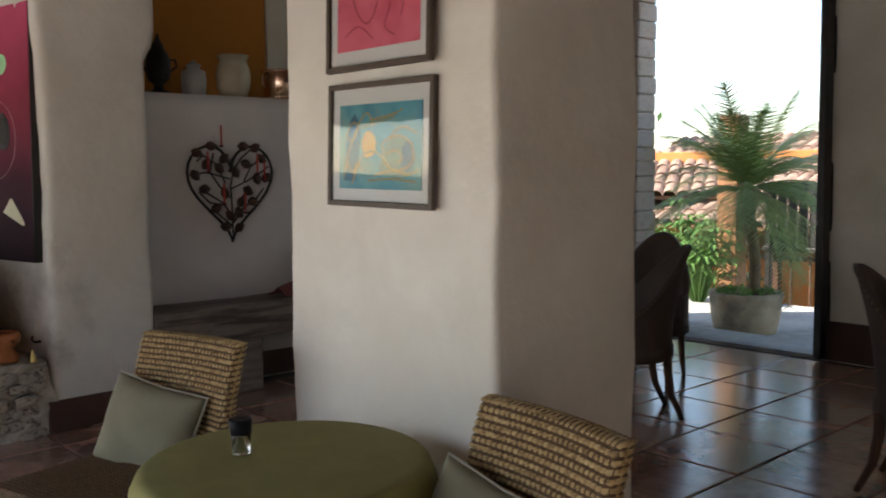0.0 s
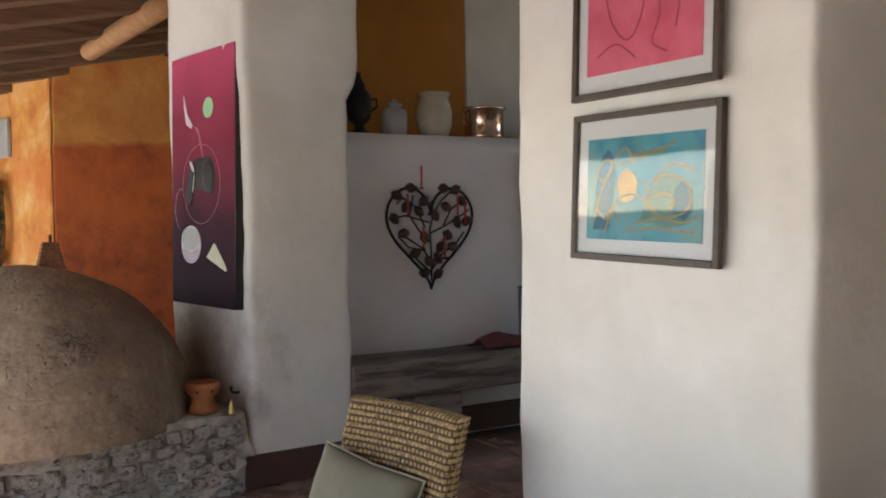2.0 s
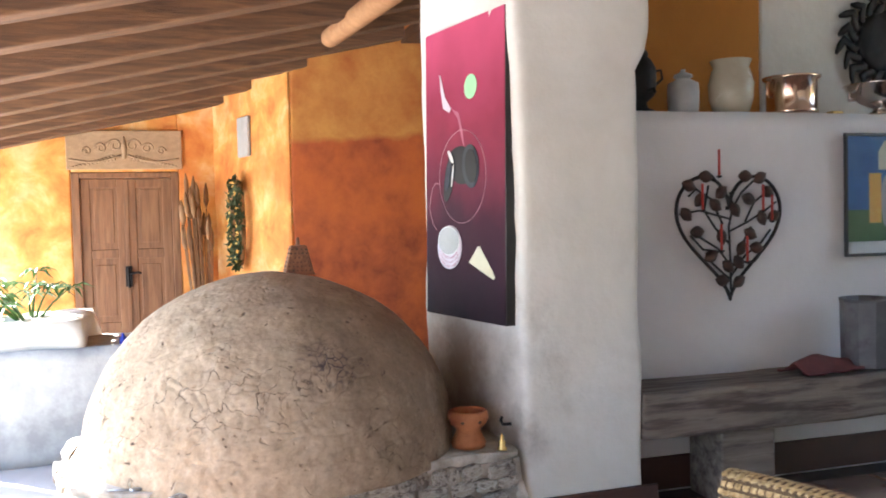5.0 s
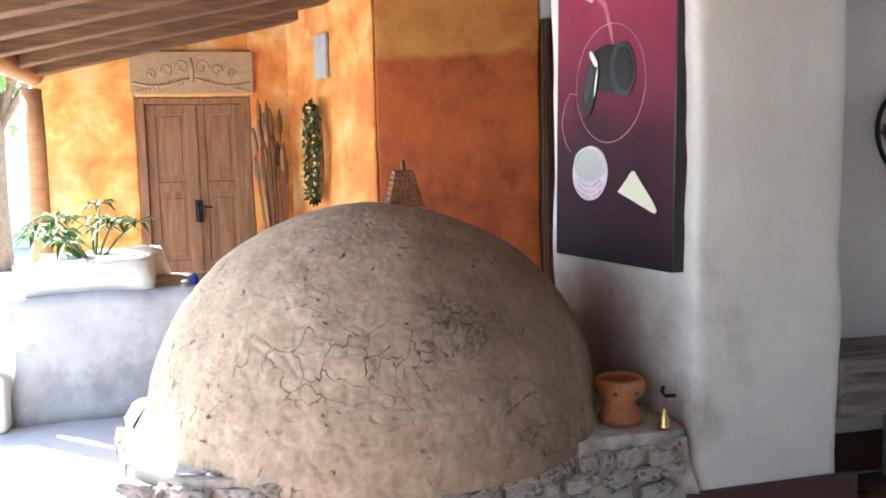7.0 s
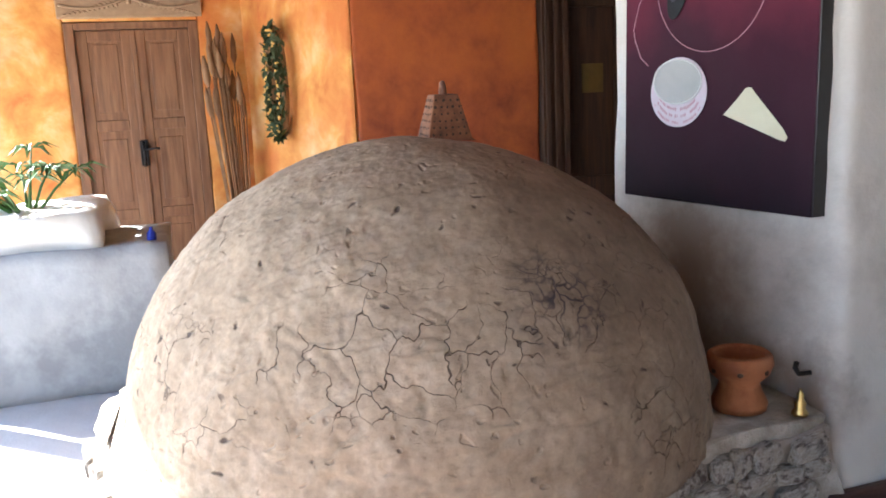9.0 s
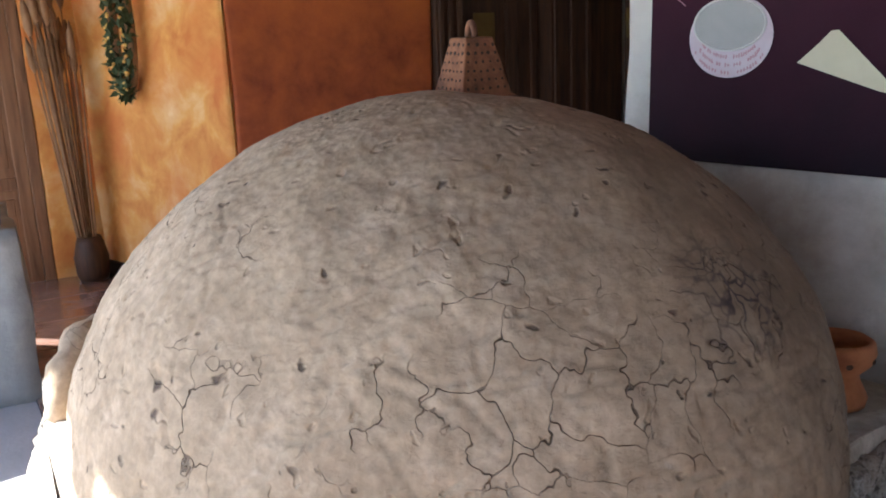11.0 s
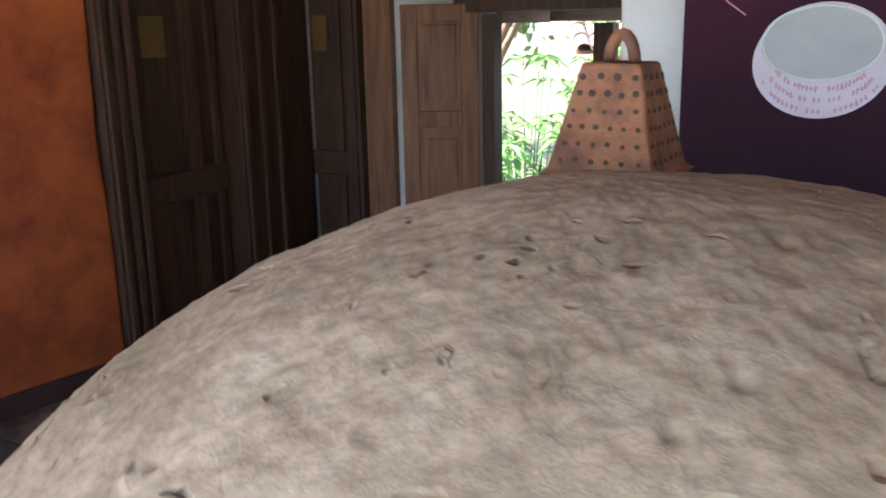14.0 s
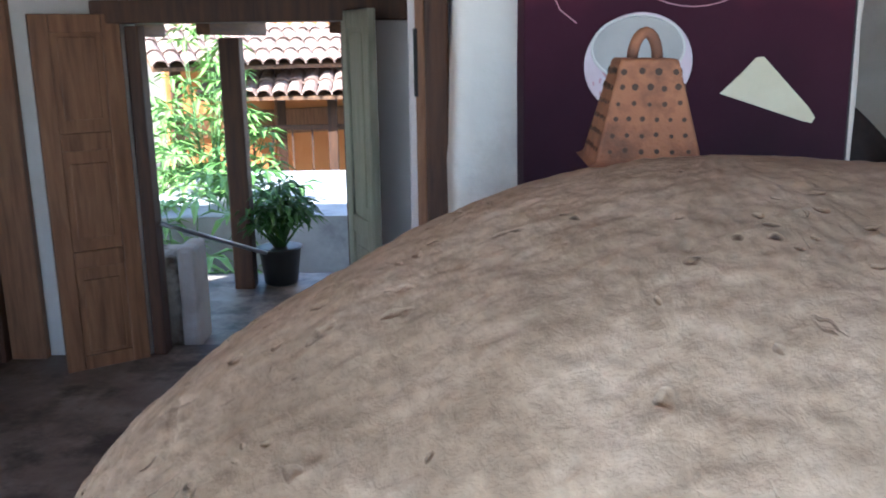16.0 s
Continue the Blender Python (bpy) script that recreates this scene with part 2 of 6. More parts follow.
DRYPLANT = material("dried_stems", [(0.22, 0.11, 0.05), (0.34, 0.19, 0.09)], 12, 0.85, bump=0.4)
BARK = material("palm_bark", [(0.15, 0.10, 0.065), (0.26, 0.19, 0.12)], 12, 0.9, bump=0.8, bump_scale=40)
ROOFTILE = material("clay_roof_tile", [(0.17, 0.10, 0.07), (0.26, 0.17, 0.13), (0.34, 0.25, 0.20)], 5, 0.85, bump=0.4, bump_scale=40)
GREYSTEEL = material("steel_bar", [(0.30, 0.30, 0.31), (0.40, 0.40, 0.41)], 6, 0.35, metal=1.0, bump=0.05)
# Door wood coloured with the green daylight falling on the open leaf.
LITWOOD = material("green_lit_door_wood", [(0.17, 0.17, 0.12), (0.28, 0.28, 0.21)], 4, 0.55, bump=0.3, bump_scale=12, stretch=(9, 9, 0.7))
CLEARGLASS = glass_material("clear_glass")
DARKGLASS = glass_material("dark_glass", (0.35, 0.36, 0.38), 0.04)
BLUEPLASTIC = material("blue_plastic", [(0.02, 0.03, 0.30), (0.03, 0.05, 0.36)], 5, 0.35, bump=0.0)


def canvas_material():
    """A canvas brushed from rose at the top to a near-black plum at the foot."""
    m = material("painted_canvas", [(0.4, 0.05, 0.10), (0.46, 0.07, 0.13)], 5, 0.72, bump=0.1, bump_scale=140)
    nt = m.node_tree
    bsdf = nt.nodes["Principled BSDF"]
    geo = nt.nodes.new("ShaderNodeNewGeometry")
    sep = nt.nodes.new("ShaderNodeSeparateXYZ")
    nt.links.new(geo.outputs["Position"], sep.inputs["Vector"])
    n = node(nt, "ShaderNodeTexNoise", Scale=3.0, Detail=6.0)
    nt.links.new(geo.outputs["Position"], n.inputs["Vector"])
    ma = nt.nodes.new("ShaderNodeMath")
    ma.operation = "MULTIPLY_ADD"
    ma.inputs[1].default_value = 0.5
    nt.links.new(n.outputs["Fac"], ma.inputs[0])
    nt.links.new(sep.outputs["Z"], ma.inputs[2])
    mr = node(nt, "ShaderNodeMapRange")
    mr.inputs["From Min"].default_value, mr.inputs["From Max"].default_value = 1.25, 2.85
    nt.links.new(ma.outputs["Value"], mr.inputs["Value"])
    r = nt.nodes.new("ShaderNodeValToRGB")
    e = r.color_ramp.elements
    e[0].color, e[1].color = (0.012, 0.007, 0.012, 1), (0.50, 0.075, 0.15, 1)
    a = e.new(0.33)
    a.color = (0.045, 0.010, 0.022, 1)
    b = e.new(0.66)
    b.color = (0.24, 0.03, 0.06, 1)
    nt.links.new(mr.outputs["Result"], r.inputs["Fac"])
    nt.links.new(r.outputs["Color"], bsdf.inputs["Base Color"])
    return m


def clay_material():
    """Sun-dried clay with straw marks, shrinkage cracks, smoke-dark blotches and a painted shaded side."""
    m = material("oven_clay", [(0.41, 0.295, 0.185), (0.52, 0.388, 0.255), (0.60, 0.46, 0.32)], 13, 0.92, bump=0.0, patches=(0.35, 0.25, 0.155), patch_scale=2.0, spread=0.2, detail=9.0)
    nt = m.node_tree
    bsdf = nt.nodes["Principled BSDF"]
    co = nt.nodes.new("ShaderNodeTexCoord")
    warp = node(nt, "ShaderNodeTexNoise", Scale=4.0, Detail=4.0)
    nt.links.new(co.outputs["Object"], warp.inputs["Vector"])
    mixv = nt.nodes.new("ShaderNodeMixRGB")
    mixv.blend_type = "ADD"
    mixv.inputs["Fac"].default_value = 0.35
    nt.links.new(co.outputs["Object"], mixv.inputs["Color1"])
    nt.links.new(warp.outputs["Color"], mixv.inputs["Color2"])
    vor = nt.nodes.new("ShaderNodeTexVoronoi")
    vor.feature = "DISTANCE_TO_EDGE"
    vor.inputs["Scale"].default_value = 8.0
    nt.links.new(mixv.outputs["Color"], vor.inputs["Vector"])
    thin = node(nt, "ShaderNodeMapRange")
    thin.inputs["From Min"].default_value, thin.inputs["From Max"].default_value = 0.001, 0.010
    nt.links.new(vor.outputs["Distance"], thin.inputs["Value"])
    gate = node(nt, "ShaderNodeTexNoise", Scale=3.2, Detail=3.0)
    nt.links.new(co.outputs["Object"], gate.inputs["Vector"])
    gr = node(nt, "ShaderNodeMapRange")
    gr.inputs["From Min"].default_value, gr.inputs["From Max"].default_value = 0.45, 0.52
    place = nt.nodes.new("ShaderNodeSeparateXYZ")
    nt.links.new(co.outputs["Object"], place.inputs["Vector"])
    belt = node(nt, "ShaderNodeMapRange")
    belt.inputs["From Min"].default_value, belt.inputs["From Max"].default_value = 0.5, 0.75
    belt.inputs["To Min"].default_value, belt.inputs["To Max"].default_value = 0.0, 0.13
    nt.links.new(place.outputs["Z"], belt.inputs["Value"])
    gated = nt.nodes.new("ShaderNodeMath")
    nt.links.new(gate.outputs["Fac"], gated.inputs[0])
    nt.links.new(belt.outputs["Result"], gated.inputs[1])
    nt.links.new(gated.outputs["Value"], gr.inputs["Value"])
    mx = nt.nodes.new("ShaderNodeMath")
    mx.operation = "MAXIMUM"
    nt.links.new(thin.outputs["Result"], mx.inputs[0])
    nt.links.new(gr.outputs["Result"], mx.inputs[1])
    comb = nt.nodes.new("ShaderNodeMapping")
    comb.inputs["Scale"].default_value, comb.inputs["Rotation"].default_value = (26, 12, 20), (0.3, 0.5, 0.8)
    nt.links.new(mixv.outputs["Color"], comb.inputs["Vector"])
    straw = node(nt, "ShaderNodeTexNoise", Scale=1.0, Detail=4.0, Roughness=0.6)
    nt.links.new(comb.outputs["Vector"], straw.inputs["Vector"])
    streak = node(nt, "ShaderNodeTexNoise", Scale=38.0, Detail=6.0, Roughness=0.72, Distortion=0.2)
    nt.links.new(co.outputs["Object"], streak.inputs["Vector"])
    pits = nt.nodes.new("ShaderNodeTexVoronoi")
    pits.inputs["Scale"].default_value = 15.0
    nt.links.new(mixv.outputs["Color"], pits.inputs["Vector"])
    pr = node(nt, "ShaderNodeMapRange")
    pr.inputs["From Min"].default_value, pr.inputs["From Max"].default_value = 0.09, 0.19
    nt.links.new(pits.outputs["Distance"], pr.inputs["Value"])
    b1 = node(nt, "ShaderNodeBump", Strength=0.4, Distance=0.010)
    nt.links.new(streak.outputs["Fac"], b1.inputs["Height"])
    b0 = node(nt, "ShaderNodeBump", Strength=0.2, Distance=0.010)
    nt.links.new(straw.outputs["Fac"], b0.inputs["Height"])
    nt.links.new(b0.outputs["Normal"], b1.inputs["Normal"])
    b2 = node(nt, "ShaderNodeBump", Strength=0.6, Distance=0.008)
    nt.links.new(pr.outputs["Result"], b2.inputs["Height"])
    nt.links.new(b1.outputs["Normal"], b2.inputs["Normal"])
    b3 = node(nt, "ShaderNodeBump", Strength=1.0, Distance=0.014)
    nt.links.new(mx.outputs["Value"], b3.inputs["Height"])
    nt.links.new(b2.outputs["Normal"], b3.inputs["Normal"])
    nt.links.new(b3.outputs["Normal"], bsdf.inputs["Normal"])
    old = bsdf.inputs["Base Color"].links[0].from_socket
    # Cracks and pits are painted dark in place of the shade inside them.
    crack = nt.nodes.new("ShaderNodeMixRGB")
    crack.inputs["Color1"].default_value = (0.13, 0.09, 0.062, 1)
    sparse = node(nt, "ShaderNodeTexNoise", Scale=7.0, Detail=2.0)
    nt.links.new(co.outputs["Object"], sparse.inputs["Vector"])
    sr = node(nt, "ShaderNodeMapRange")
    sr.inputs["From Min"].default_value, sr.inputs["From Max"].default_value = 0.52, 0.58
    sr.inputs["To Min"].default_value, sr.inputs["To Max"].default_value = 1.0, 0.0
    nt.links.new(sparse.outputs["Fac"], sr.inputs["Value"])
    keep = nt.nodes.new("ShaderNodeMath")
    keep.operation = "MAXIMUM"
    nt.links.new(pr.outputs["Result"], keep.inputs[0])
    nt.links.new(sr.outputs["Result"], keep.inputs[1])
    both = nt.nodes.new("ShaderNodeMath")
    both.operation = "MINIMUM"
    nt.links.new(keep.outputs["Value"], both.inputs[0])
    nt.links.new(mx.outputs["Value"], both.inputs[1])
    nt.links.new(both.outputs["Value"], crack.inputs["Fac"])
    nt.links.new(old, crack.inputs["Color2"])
    flecks = node(nt, "ShaderNodeMapRange")
    flecks.inputs["From Min"].default_value, flecks.inputs["From Max"].default_value = 0.32, 0.62
    flecks.inputs["To Min"].default_value, flecks.inputs["To Max"].default_value = 0.80, 1.08
    nt.links.new(streak.outputs["Fac"], flecks.inputs["Value"])
    worn = nt.nodes.new("ShaderNodeVectorMath")
    worn.operation = "SCALE"
    nt.links.new(crack.outputs["Color"], worn.inputs[0])
    nt.links.new(flecks.outputs["Result"], worn.inputs["Scale"])
    # Smoke stain, widened to paint shade onto the dome's east side.
    smoke = smudge(nt, (-5.5, 1.28, 0.96), 1.0, 7.0)
    soot_shade = nt.nodes.new("ShaderNodeMixRGB")
    soot_shade.inputs["Color2"].default_value = (0.12, 0.075, 0.048, 1)
    nt.links.new(smoke, soot_shade.inputs["Fac"])
    nt.links.new(worn.outputs["Vector"], soot_shade.inputs["Color1"])
    crumbs = nt.nodes.new("ShaderNodeTexVoronoi")
    crumbs.feature = "DISTANCE_TO_EDGE"
    crumbs.inputs["Scale"].default_value = 21.0
    nt.links.new(mixv.outputs["Color"], crumbs.inputs["Vector"])
    gaps = node(nt, "ShaderNodeMapRange")
    gaps.inputs["From Min"].default_value, gaps.inputs["From Max"].default_value = 0.02, 0.10
    gaps.inputs["To Min"].default_value, gaps.inputs["To Max"].default_value = 1.5, 0.35
    nt.links.new(crumbs.outputs["Distance"], gaps.inputs["Value"])
    broken = nt.nodes.new("ShaderNodeMath")
    broken.operation, broken.use_clamp = "MULTIPLY", True
    nt.links.new(smudge(nt, (-5.35, 0.93, 0.93), 0.15, 14.0), broken.inputs[0])
    nt.links.new(gaps.outputs["Result"], broken.inputs[1])
    flaked = nt.nodes.new("ShaderNodeMixRGB")
    flaked.inputs["Color2"].default_value = (0.06, 0.042, 0.04, 1)
    nt.links.new(broken.outputs["Value"], flaked.inputs["Fac"])
    nt.links.new(soot_shade.outputs["Color"], flaked.inputs["Color1"])
    chalk = nt.nodes.new("ShaderNodeMixRGB")
    chalk.inputs["Color2"].default_value = (0.72, 0.69, 0.62, 1)
    nt.links.new(smudge(nt, (-5.27, 0.66, 0.70), 0.05, 30.0), chalk.inputs["Fac"])
    nt.links.new(flaked.outputs["Color"], chalk.inputs["Color1"])
    nt.links.new(chalk.outputs["Color"], bsdf.inputs["Base Color"])
    return m


def smudge(nt, centre, radius, grain):
    """A ragged stain-and-shade patch round a place: 1 in its middle, 0 outside."""
    geo = nt.nodes.new("ShaderNodeNewGeometry")
    away = nt.nodes.new("ShaderNodeVectorMath")
    away.operation = "DISTANCE"
    away.inputs[1].default_value = centre
    nt.links.new(geo.outputs["Position"], away.inputs[0])
    n = node(nt, "ShaderNodeTexNoise", Scale=grain, Detail=7.0, Roughness=0.65)
    nt.links.new(geo.outputs["Position"], n.inputs["Vector"])
    ragged = nt.nodes.new("ShaderNodeMath")
    ragged.operation = "MULTIPLY_ADD"
    ragged.inputs[1].default_value = -1.3 * radius
    nt.links.new(n.outputs["Fac"], ragged.inputs[0])
    nt.links.new(away.outputs["Value"], ragged.inputs[2])
    soft = node(nt, "ShaderNodeMapRange")
    soft.inputs["From Min"].default_value, soft.inputs["From Max"].default_value = -0.45 * radius, 0.45 * radius
    soft.inputs["To Min"].default_value, soft.inputs["To Max"].default_value = 0.68, 0.0
    nt.links.new(ragged.outputs["Value"], soft.inputs["Value"])
    return soft.outputs["Result"]


def soot_shaded_plaster():
    """White plaster with smoke stains and painted shade where the oven leans on it."""
    m = material("stained_shaded_plaster", [(0.60, 0.565, 0.50), (0.74, 0.71, 0.65)], 2.2, 0.85, bump=0.5, bump_scale=14, patches=(0.63, 0.585, 0.51), patch_scale=1.3, spread=0.25, detail=9.0)
    nt = m.node_tree
    bsdf = nt.nodes["Principled BSDF"]
    # Each patch is smoke stain widened by painted shade from the dome.
    for centre, radius in (((-6.08, 1.83, 0.78), 0.62), ((-5.6, 1.88, 0.46), 0.2)):
        old = bsdf.inputs["Base Color"].links[0].from_socket
        mix = nt.nodes.new("ShaderNodeMixRGB")
        mix.inputs["Color2"].default_value = (0.14, 0.085, 0.05, 1)
        nt.links.new(smudge(nt, centre, radius, 6.0), mix.inputs["Fac"])
        nt.links.new(old, mix.inputs["Color1"])
        nt.links.new(mix.outputs["Color"], bsdf.inputs["Base Color"])
    return m


CANVAS, CLAY, SOOTSHADED = canvas_material(), clay_material(), soot_shaded_plaster()
WORNFLOOR = material("worn_brown_floor", [(0.15, 0.11, 0.085), (0.25, 0.19, 0.145), (0.34, 0.28, 0.22)], 4, 0.5, bump=0.3, bump_scale=20, patches=(0.08, 0.055, 0.04), patch_scale=3)
# Terracotta darkened to stand in for shade on the lantern.
LANTERNCLAY = material("shaded_terracotta", [(0.24, 0.095, 0.045), (0.33, 0.14, 0.065)], 7, 0.8, bump=0.4, bump_scale=50, patches=(0.15, 0.065, 0.035), patch_scale=9)
CANVAS.node_tree.nodes["Principled BSDF"].inputs["Specular IOR Level"].default_value = 0.2
PICTUREGLASS = glass_material("picture_glass")
PICTUREGLASS.node_tree.nodes["Principled BSDF"].inputs["IOR"].default_value = 1.28


# ---- mesh tools ----
def mesh_object(name, bm, mat, parent=None, m=None, smooth=False, bevel=0.0, segments=2):
    me = bpy.data.meshes.new(name)
    if smooth:
        for f in bm.faces:
            f.smooth = True
    bm.to_mesh(me)
    bm.free()
    for mt in (mat if isinstance(mat, (list, tuple)) else [mat]):
        me.materials.append(mt)
    ob = new(name, me)
    if parent:
        ob.parent = parent
    if m is not None:
        ob.matrix_basis = m
    if bevel:
        mod = ob.modifiers.new("soft_edges", "BEVEL")
        mod.width, mod.segments, mod.limit_method, mod.angle_limit = bevel, segments, "ANGLE", radians(40)
    return ob


def add_box(bm, lo, hi, turn=None):
    c = [(a + b) / 2 for a, b in zip(lo, hi)]
    m = Matrix.LocRotScale(c, turn, [abs(b - a) for a, b in zip(lo, hi)])
    return bmesh.ops.create_cube(bm, size=1.0, matrix=m)["verts"]


def box(name, lo, hi, mat, parent=None, bevel=0.006, m=None):
    bm = bmesh.new()
    add_box(bm, lo, hi)
    return mesh_object(name, bm, mat, parent, m, bevel=bevel)


def add_prism(bm, outline, z0, z1, m=None):
    """An upright prism over a plan outline, counter-clockwise."""
    m = m or Matrix()
    low = [bm.verts.new(m @ Vector((x, y, z0))) for x, y in outline]
    top = [bm.verts.new(m @ Vector((x, y, z1))) for x, y in outline]
    n = len(outline)
    bm.faces.new(low[::-1])
    bm.faces.new(top)
    for i in range(n):
        bm.faces.new((low[i], low[(i + 1) % n], top[(i + 1) % n], top[i]))


def add_lathe(bm, profile, steps=32, m=None, cap=True):
    m = m or Matrix()
    rings = []
    for r, z in profile:
        rings.append([bm.verts.new(m @ Vector((r * math.cos(2 * math.pi * i / steps), r * math.sin(2 * math.pi * i / steps), z))) for i in range(steps)])
    for a, b in zip(rings, rings[1:]):
        for i in range(steps):
            bm.faces.new((a[i], a[(i + 1) % steps], b[(i + 1) % steps], b[i]))
    if cap:
        bm.faces.new(rings[0][::-1])
        bm.faces.new(rings[-1])


def lathe(name, profile, mat, parent=None, m=None, steps=32, cap=True):
    bm = bmesh.new()
    add_lathe(bm, profile, steps, cap=cap)
    return mesh_object(name, bm, mat, parent, m, smooth=True)


def add_tube(bm, pts, radius, sides=8, closed=False):
    """A tube along points; radius a number or one per point."""
    pts = [Vector(p) for p in pts]
    n = len(pts)
    rad = radius if isinstance(radius, (list, tuple)) else [radius] * n
    rings = []
    side = None
    for i, p in enumerate(pts):
        a = pts[(i - 1) % n] if closed or i > 0 else p
        b = pts[(i + 1) % n] if closed or i < n - 1 else p
        d = (b - a).normalized()
        if side is None:
            side = d.orthogonal().normalized()
        side = (side - d * side.dot(d)).normalized()
        up = d.cross(side)
        rings.append([bm.verts.new(p + rad[i] * (side * math.cos(2 * math.pi * k / sides) + up * math.sin(2 * math.pi * k / sides))) for k in range(sides)])
    pairs = list(zip(rings, rings[1:])) + ([(rings[-1], rings[0])] if closed else [])
    for a, b in pairs:
        for k in range(sides):
            bm.faces.new((a[k], a[(k + 1) % sides], b[(k + 1) % sides], b[k]))
    if not closed:
        bm.faces.new(rings[0][::-1])
        bm.faces.new(rings[-1])


def tube(name, pts, radius, mat, parent=None, sides=8, closed=False, m=None):
    bm = bmesh.new()
    add_tube(bm, pts, radius, sides, closed)
    return mesh_object(name, bm, mat, parent, m, smooth=True)


def wobble(bm, amount, scale, seed=0.0):
    """Pushes vertices about by smooth noise, as hand-laid plaster is."""
    for v in bm.verts:
        p = v.co * scale + Vector((seed, seed * 1.7, seed * 0.6))
        v.co += amount * Vector((noise.noise(p), noise.noise(p + Vector((31, 7, 3))), 0.4 * noise.noise(p + Vector((5, 41, 17)))))


def adobe_wall(name, outline, z0, z1, mat, label, amount=0.018, corner=0.05):
    """A thick plastered wall with rounded corners and an uneven face."""
    bm = bmesh.new()
    pts = []
    n = len(outline)
    for i in range(n):
        p, a, b = Vector(outline[i]), Vector(outline[i - 1]), Vector(outline[(i + 1) % n])
        da, db = (a - p).normalized(), (b - p).normalized()
        for k in range(5):
            t = k / 4
            s, e = p + da * corner, p + db * corner
            pts.append((1 - t) ** 2 * s + 2 * t * (1 - t) * p + t * t * e)
        steps = max(1, int((b - p).length / 0.1))
        for k in range(1, steps):
            q = p + (b - p) * k / steps
            if (q - p).length > corner * 1.3 and (q - b).length > corner * 1.3:
                pts.append(q)
    rows = max(2, int((z1 - z0) / 0.1))
    rings = [[bm.verts.new((p.x, p.y, z0 + (z1 - z0) * r / rows)) for p in pts] for r in range(rows + 1)]
    for a, b in zip(rings, rings[1:]):
        for i in range(len(pts)):
            bm.faces.new((a[i], a[(i + 1) % len(pts)], b[(i + 1) % len(pts)], b[i]))
    bm.faces.new(rings[-1])
    bm.faces.new(rings[0][::-1])
    wobble(bm, amount, 2.1, len(name))
    wobble(bm, amount * 0.35, 8.0, len(name) + 3)
    return tagged(mesh_object(name, bm, mat, smooth=True), label, "wall", kind="structure")


# ---- setting ----
LOW = -0.3


def slab(name, lo, hi, mat, label):
    bm = bmesh.new()
    add_box(bm, lo, hi)
    return tagged(mesh_object(name, bm, mat), label, name.split("_")[0], kind="structure")


slab("ground", (-400, -400, -2.2), (400, 400, -1.75), EARTH, "brown earth of the hillside far around the house")
terrace = slab("floor_terrace", (-26, -22, -1.75), (-5.6, 4.30, LOW), PAVING, "pale concrete paving of the sunlit yard and oven terrace")
slab("floor_yard", (-5.6, -22, -1.75), (9, -1.7, LOW), PAVING, "pale concrete paving of the open yard")
floor = slab("floor", (-5.6, -1.7, -1.0), (3.2, 7.35, -0.012), GROUT, "dark grout bed under the large terracotta floor tiles")
slab("floor_alcove", (-6.6, 2.4, -1.0), (-5.6, 7.35, -0.012), GROUT, "dark grout bed behind the bench")
slab("floor_passage", (-9.72, 1.95, LOW), (-6.63, 4.6, LOW + 0.006), WORNFLOOR, "dark worn brown floor of the passage")
slab("patio", (-9.5, 7.35, -1.75), (2, 10.2, -0.06), CONCRETE, "grey concrete patio outside the dining room")
slab("threshold", (-5.0, 7.2, -0.2), (-3.2, 7.75, 0.02), CONCRETE, "worn grey stone threshold")
slab("patio_garden", (-11.5, 4.6, -1.75), (-6.3, 6.5, -0.36), WORNFLOOR, "worn brown paving outside the garden door")

pillar_a = adobe_wall("wall_pillar_pictures", [(-2.99, 2.04), (-1.8, 2.02), (-1.8, 2.72), (-2.99, 2.62)], -0.05, 4.1, WHITE, "white hand-plastered pillar with two framed prints", 0.02, 0.028)
pillar_b = adobe_wall("wall_pillar_oven", [(-6.53, 1.71), (-5.46, 1.9), (-5.48, 2.56), (-6.53, 2.35)], LOW - 0.05, 4.1, SOOTSHADED, "white hand-plastered wall end behind the clay oven, smoke-stained, with painted shade")
for v in pillar_b.data.vertices:
    grow = min(1.0, max(0.0, (v.co.z - 2.28) / 0.14))
    if v.co.x > -5.7:
        v.co.y += grow * (0.07 if v.co.y > 2.2 else -0.02)
half_wall = adobe_wall("wall_half", [(-6.52, 2.3), (-5.89, 2.3), (-5.89, 7.2), (-6.52, 7.2)], -0.05, 2.13, LILAC, "pale plastered half-height wall with a display ledge on top", 0.012, 0.03)
adobe_wall("wall_alcove_ochre", [(-6.62, 2.36), (-6.5, 2.36), (-6.5, 4.05), (-6.62, 4.05)], 2.0, 4.1, BROWN_OCHRE, "brown-ochre plaster wall above the ledge", 0.008, 0.02)
adobe_wall("wall_alcove_white", [(-6.62, 4.054), (-6.5, 4.054), (-6.5, 7.2), (-6.62, 7.2)], 2.0, 4.1, WHITE, "white plaster wall above the ledge", 0.008, 0.02)
adobe_wall("wall_store", [(-6.655, 2.36), (-6.63, 2.36), (-6.63, 4.5), (-6.655, 4.5)], LOW, 3.2, LILAC, "grey plaster side wall of the passage", 0.0, 0.005)
red_wall = adobe_wall("wall_red", [(-10.05, 1.45), (-9.76, 1.385), (-9.53, 2.735), (-9.9, 2.735)], LOW - 0.05, 3.6, RED, "burnt red plaster wall with an ochre band above", 0.015, 0.03)
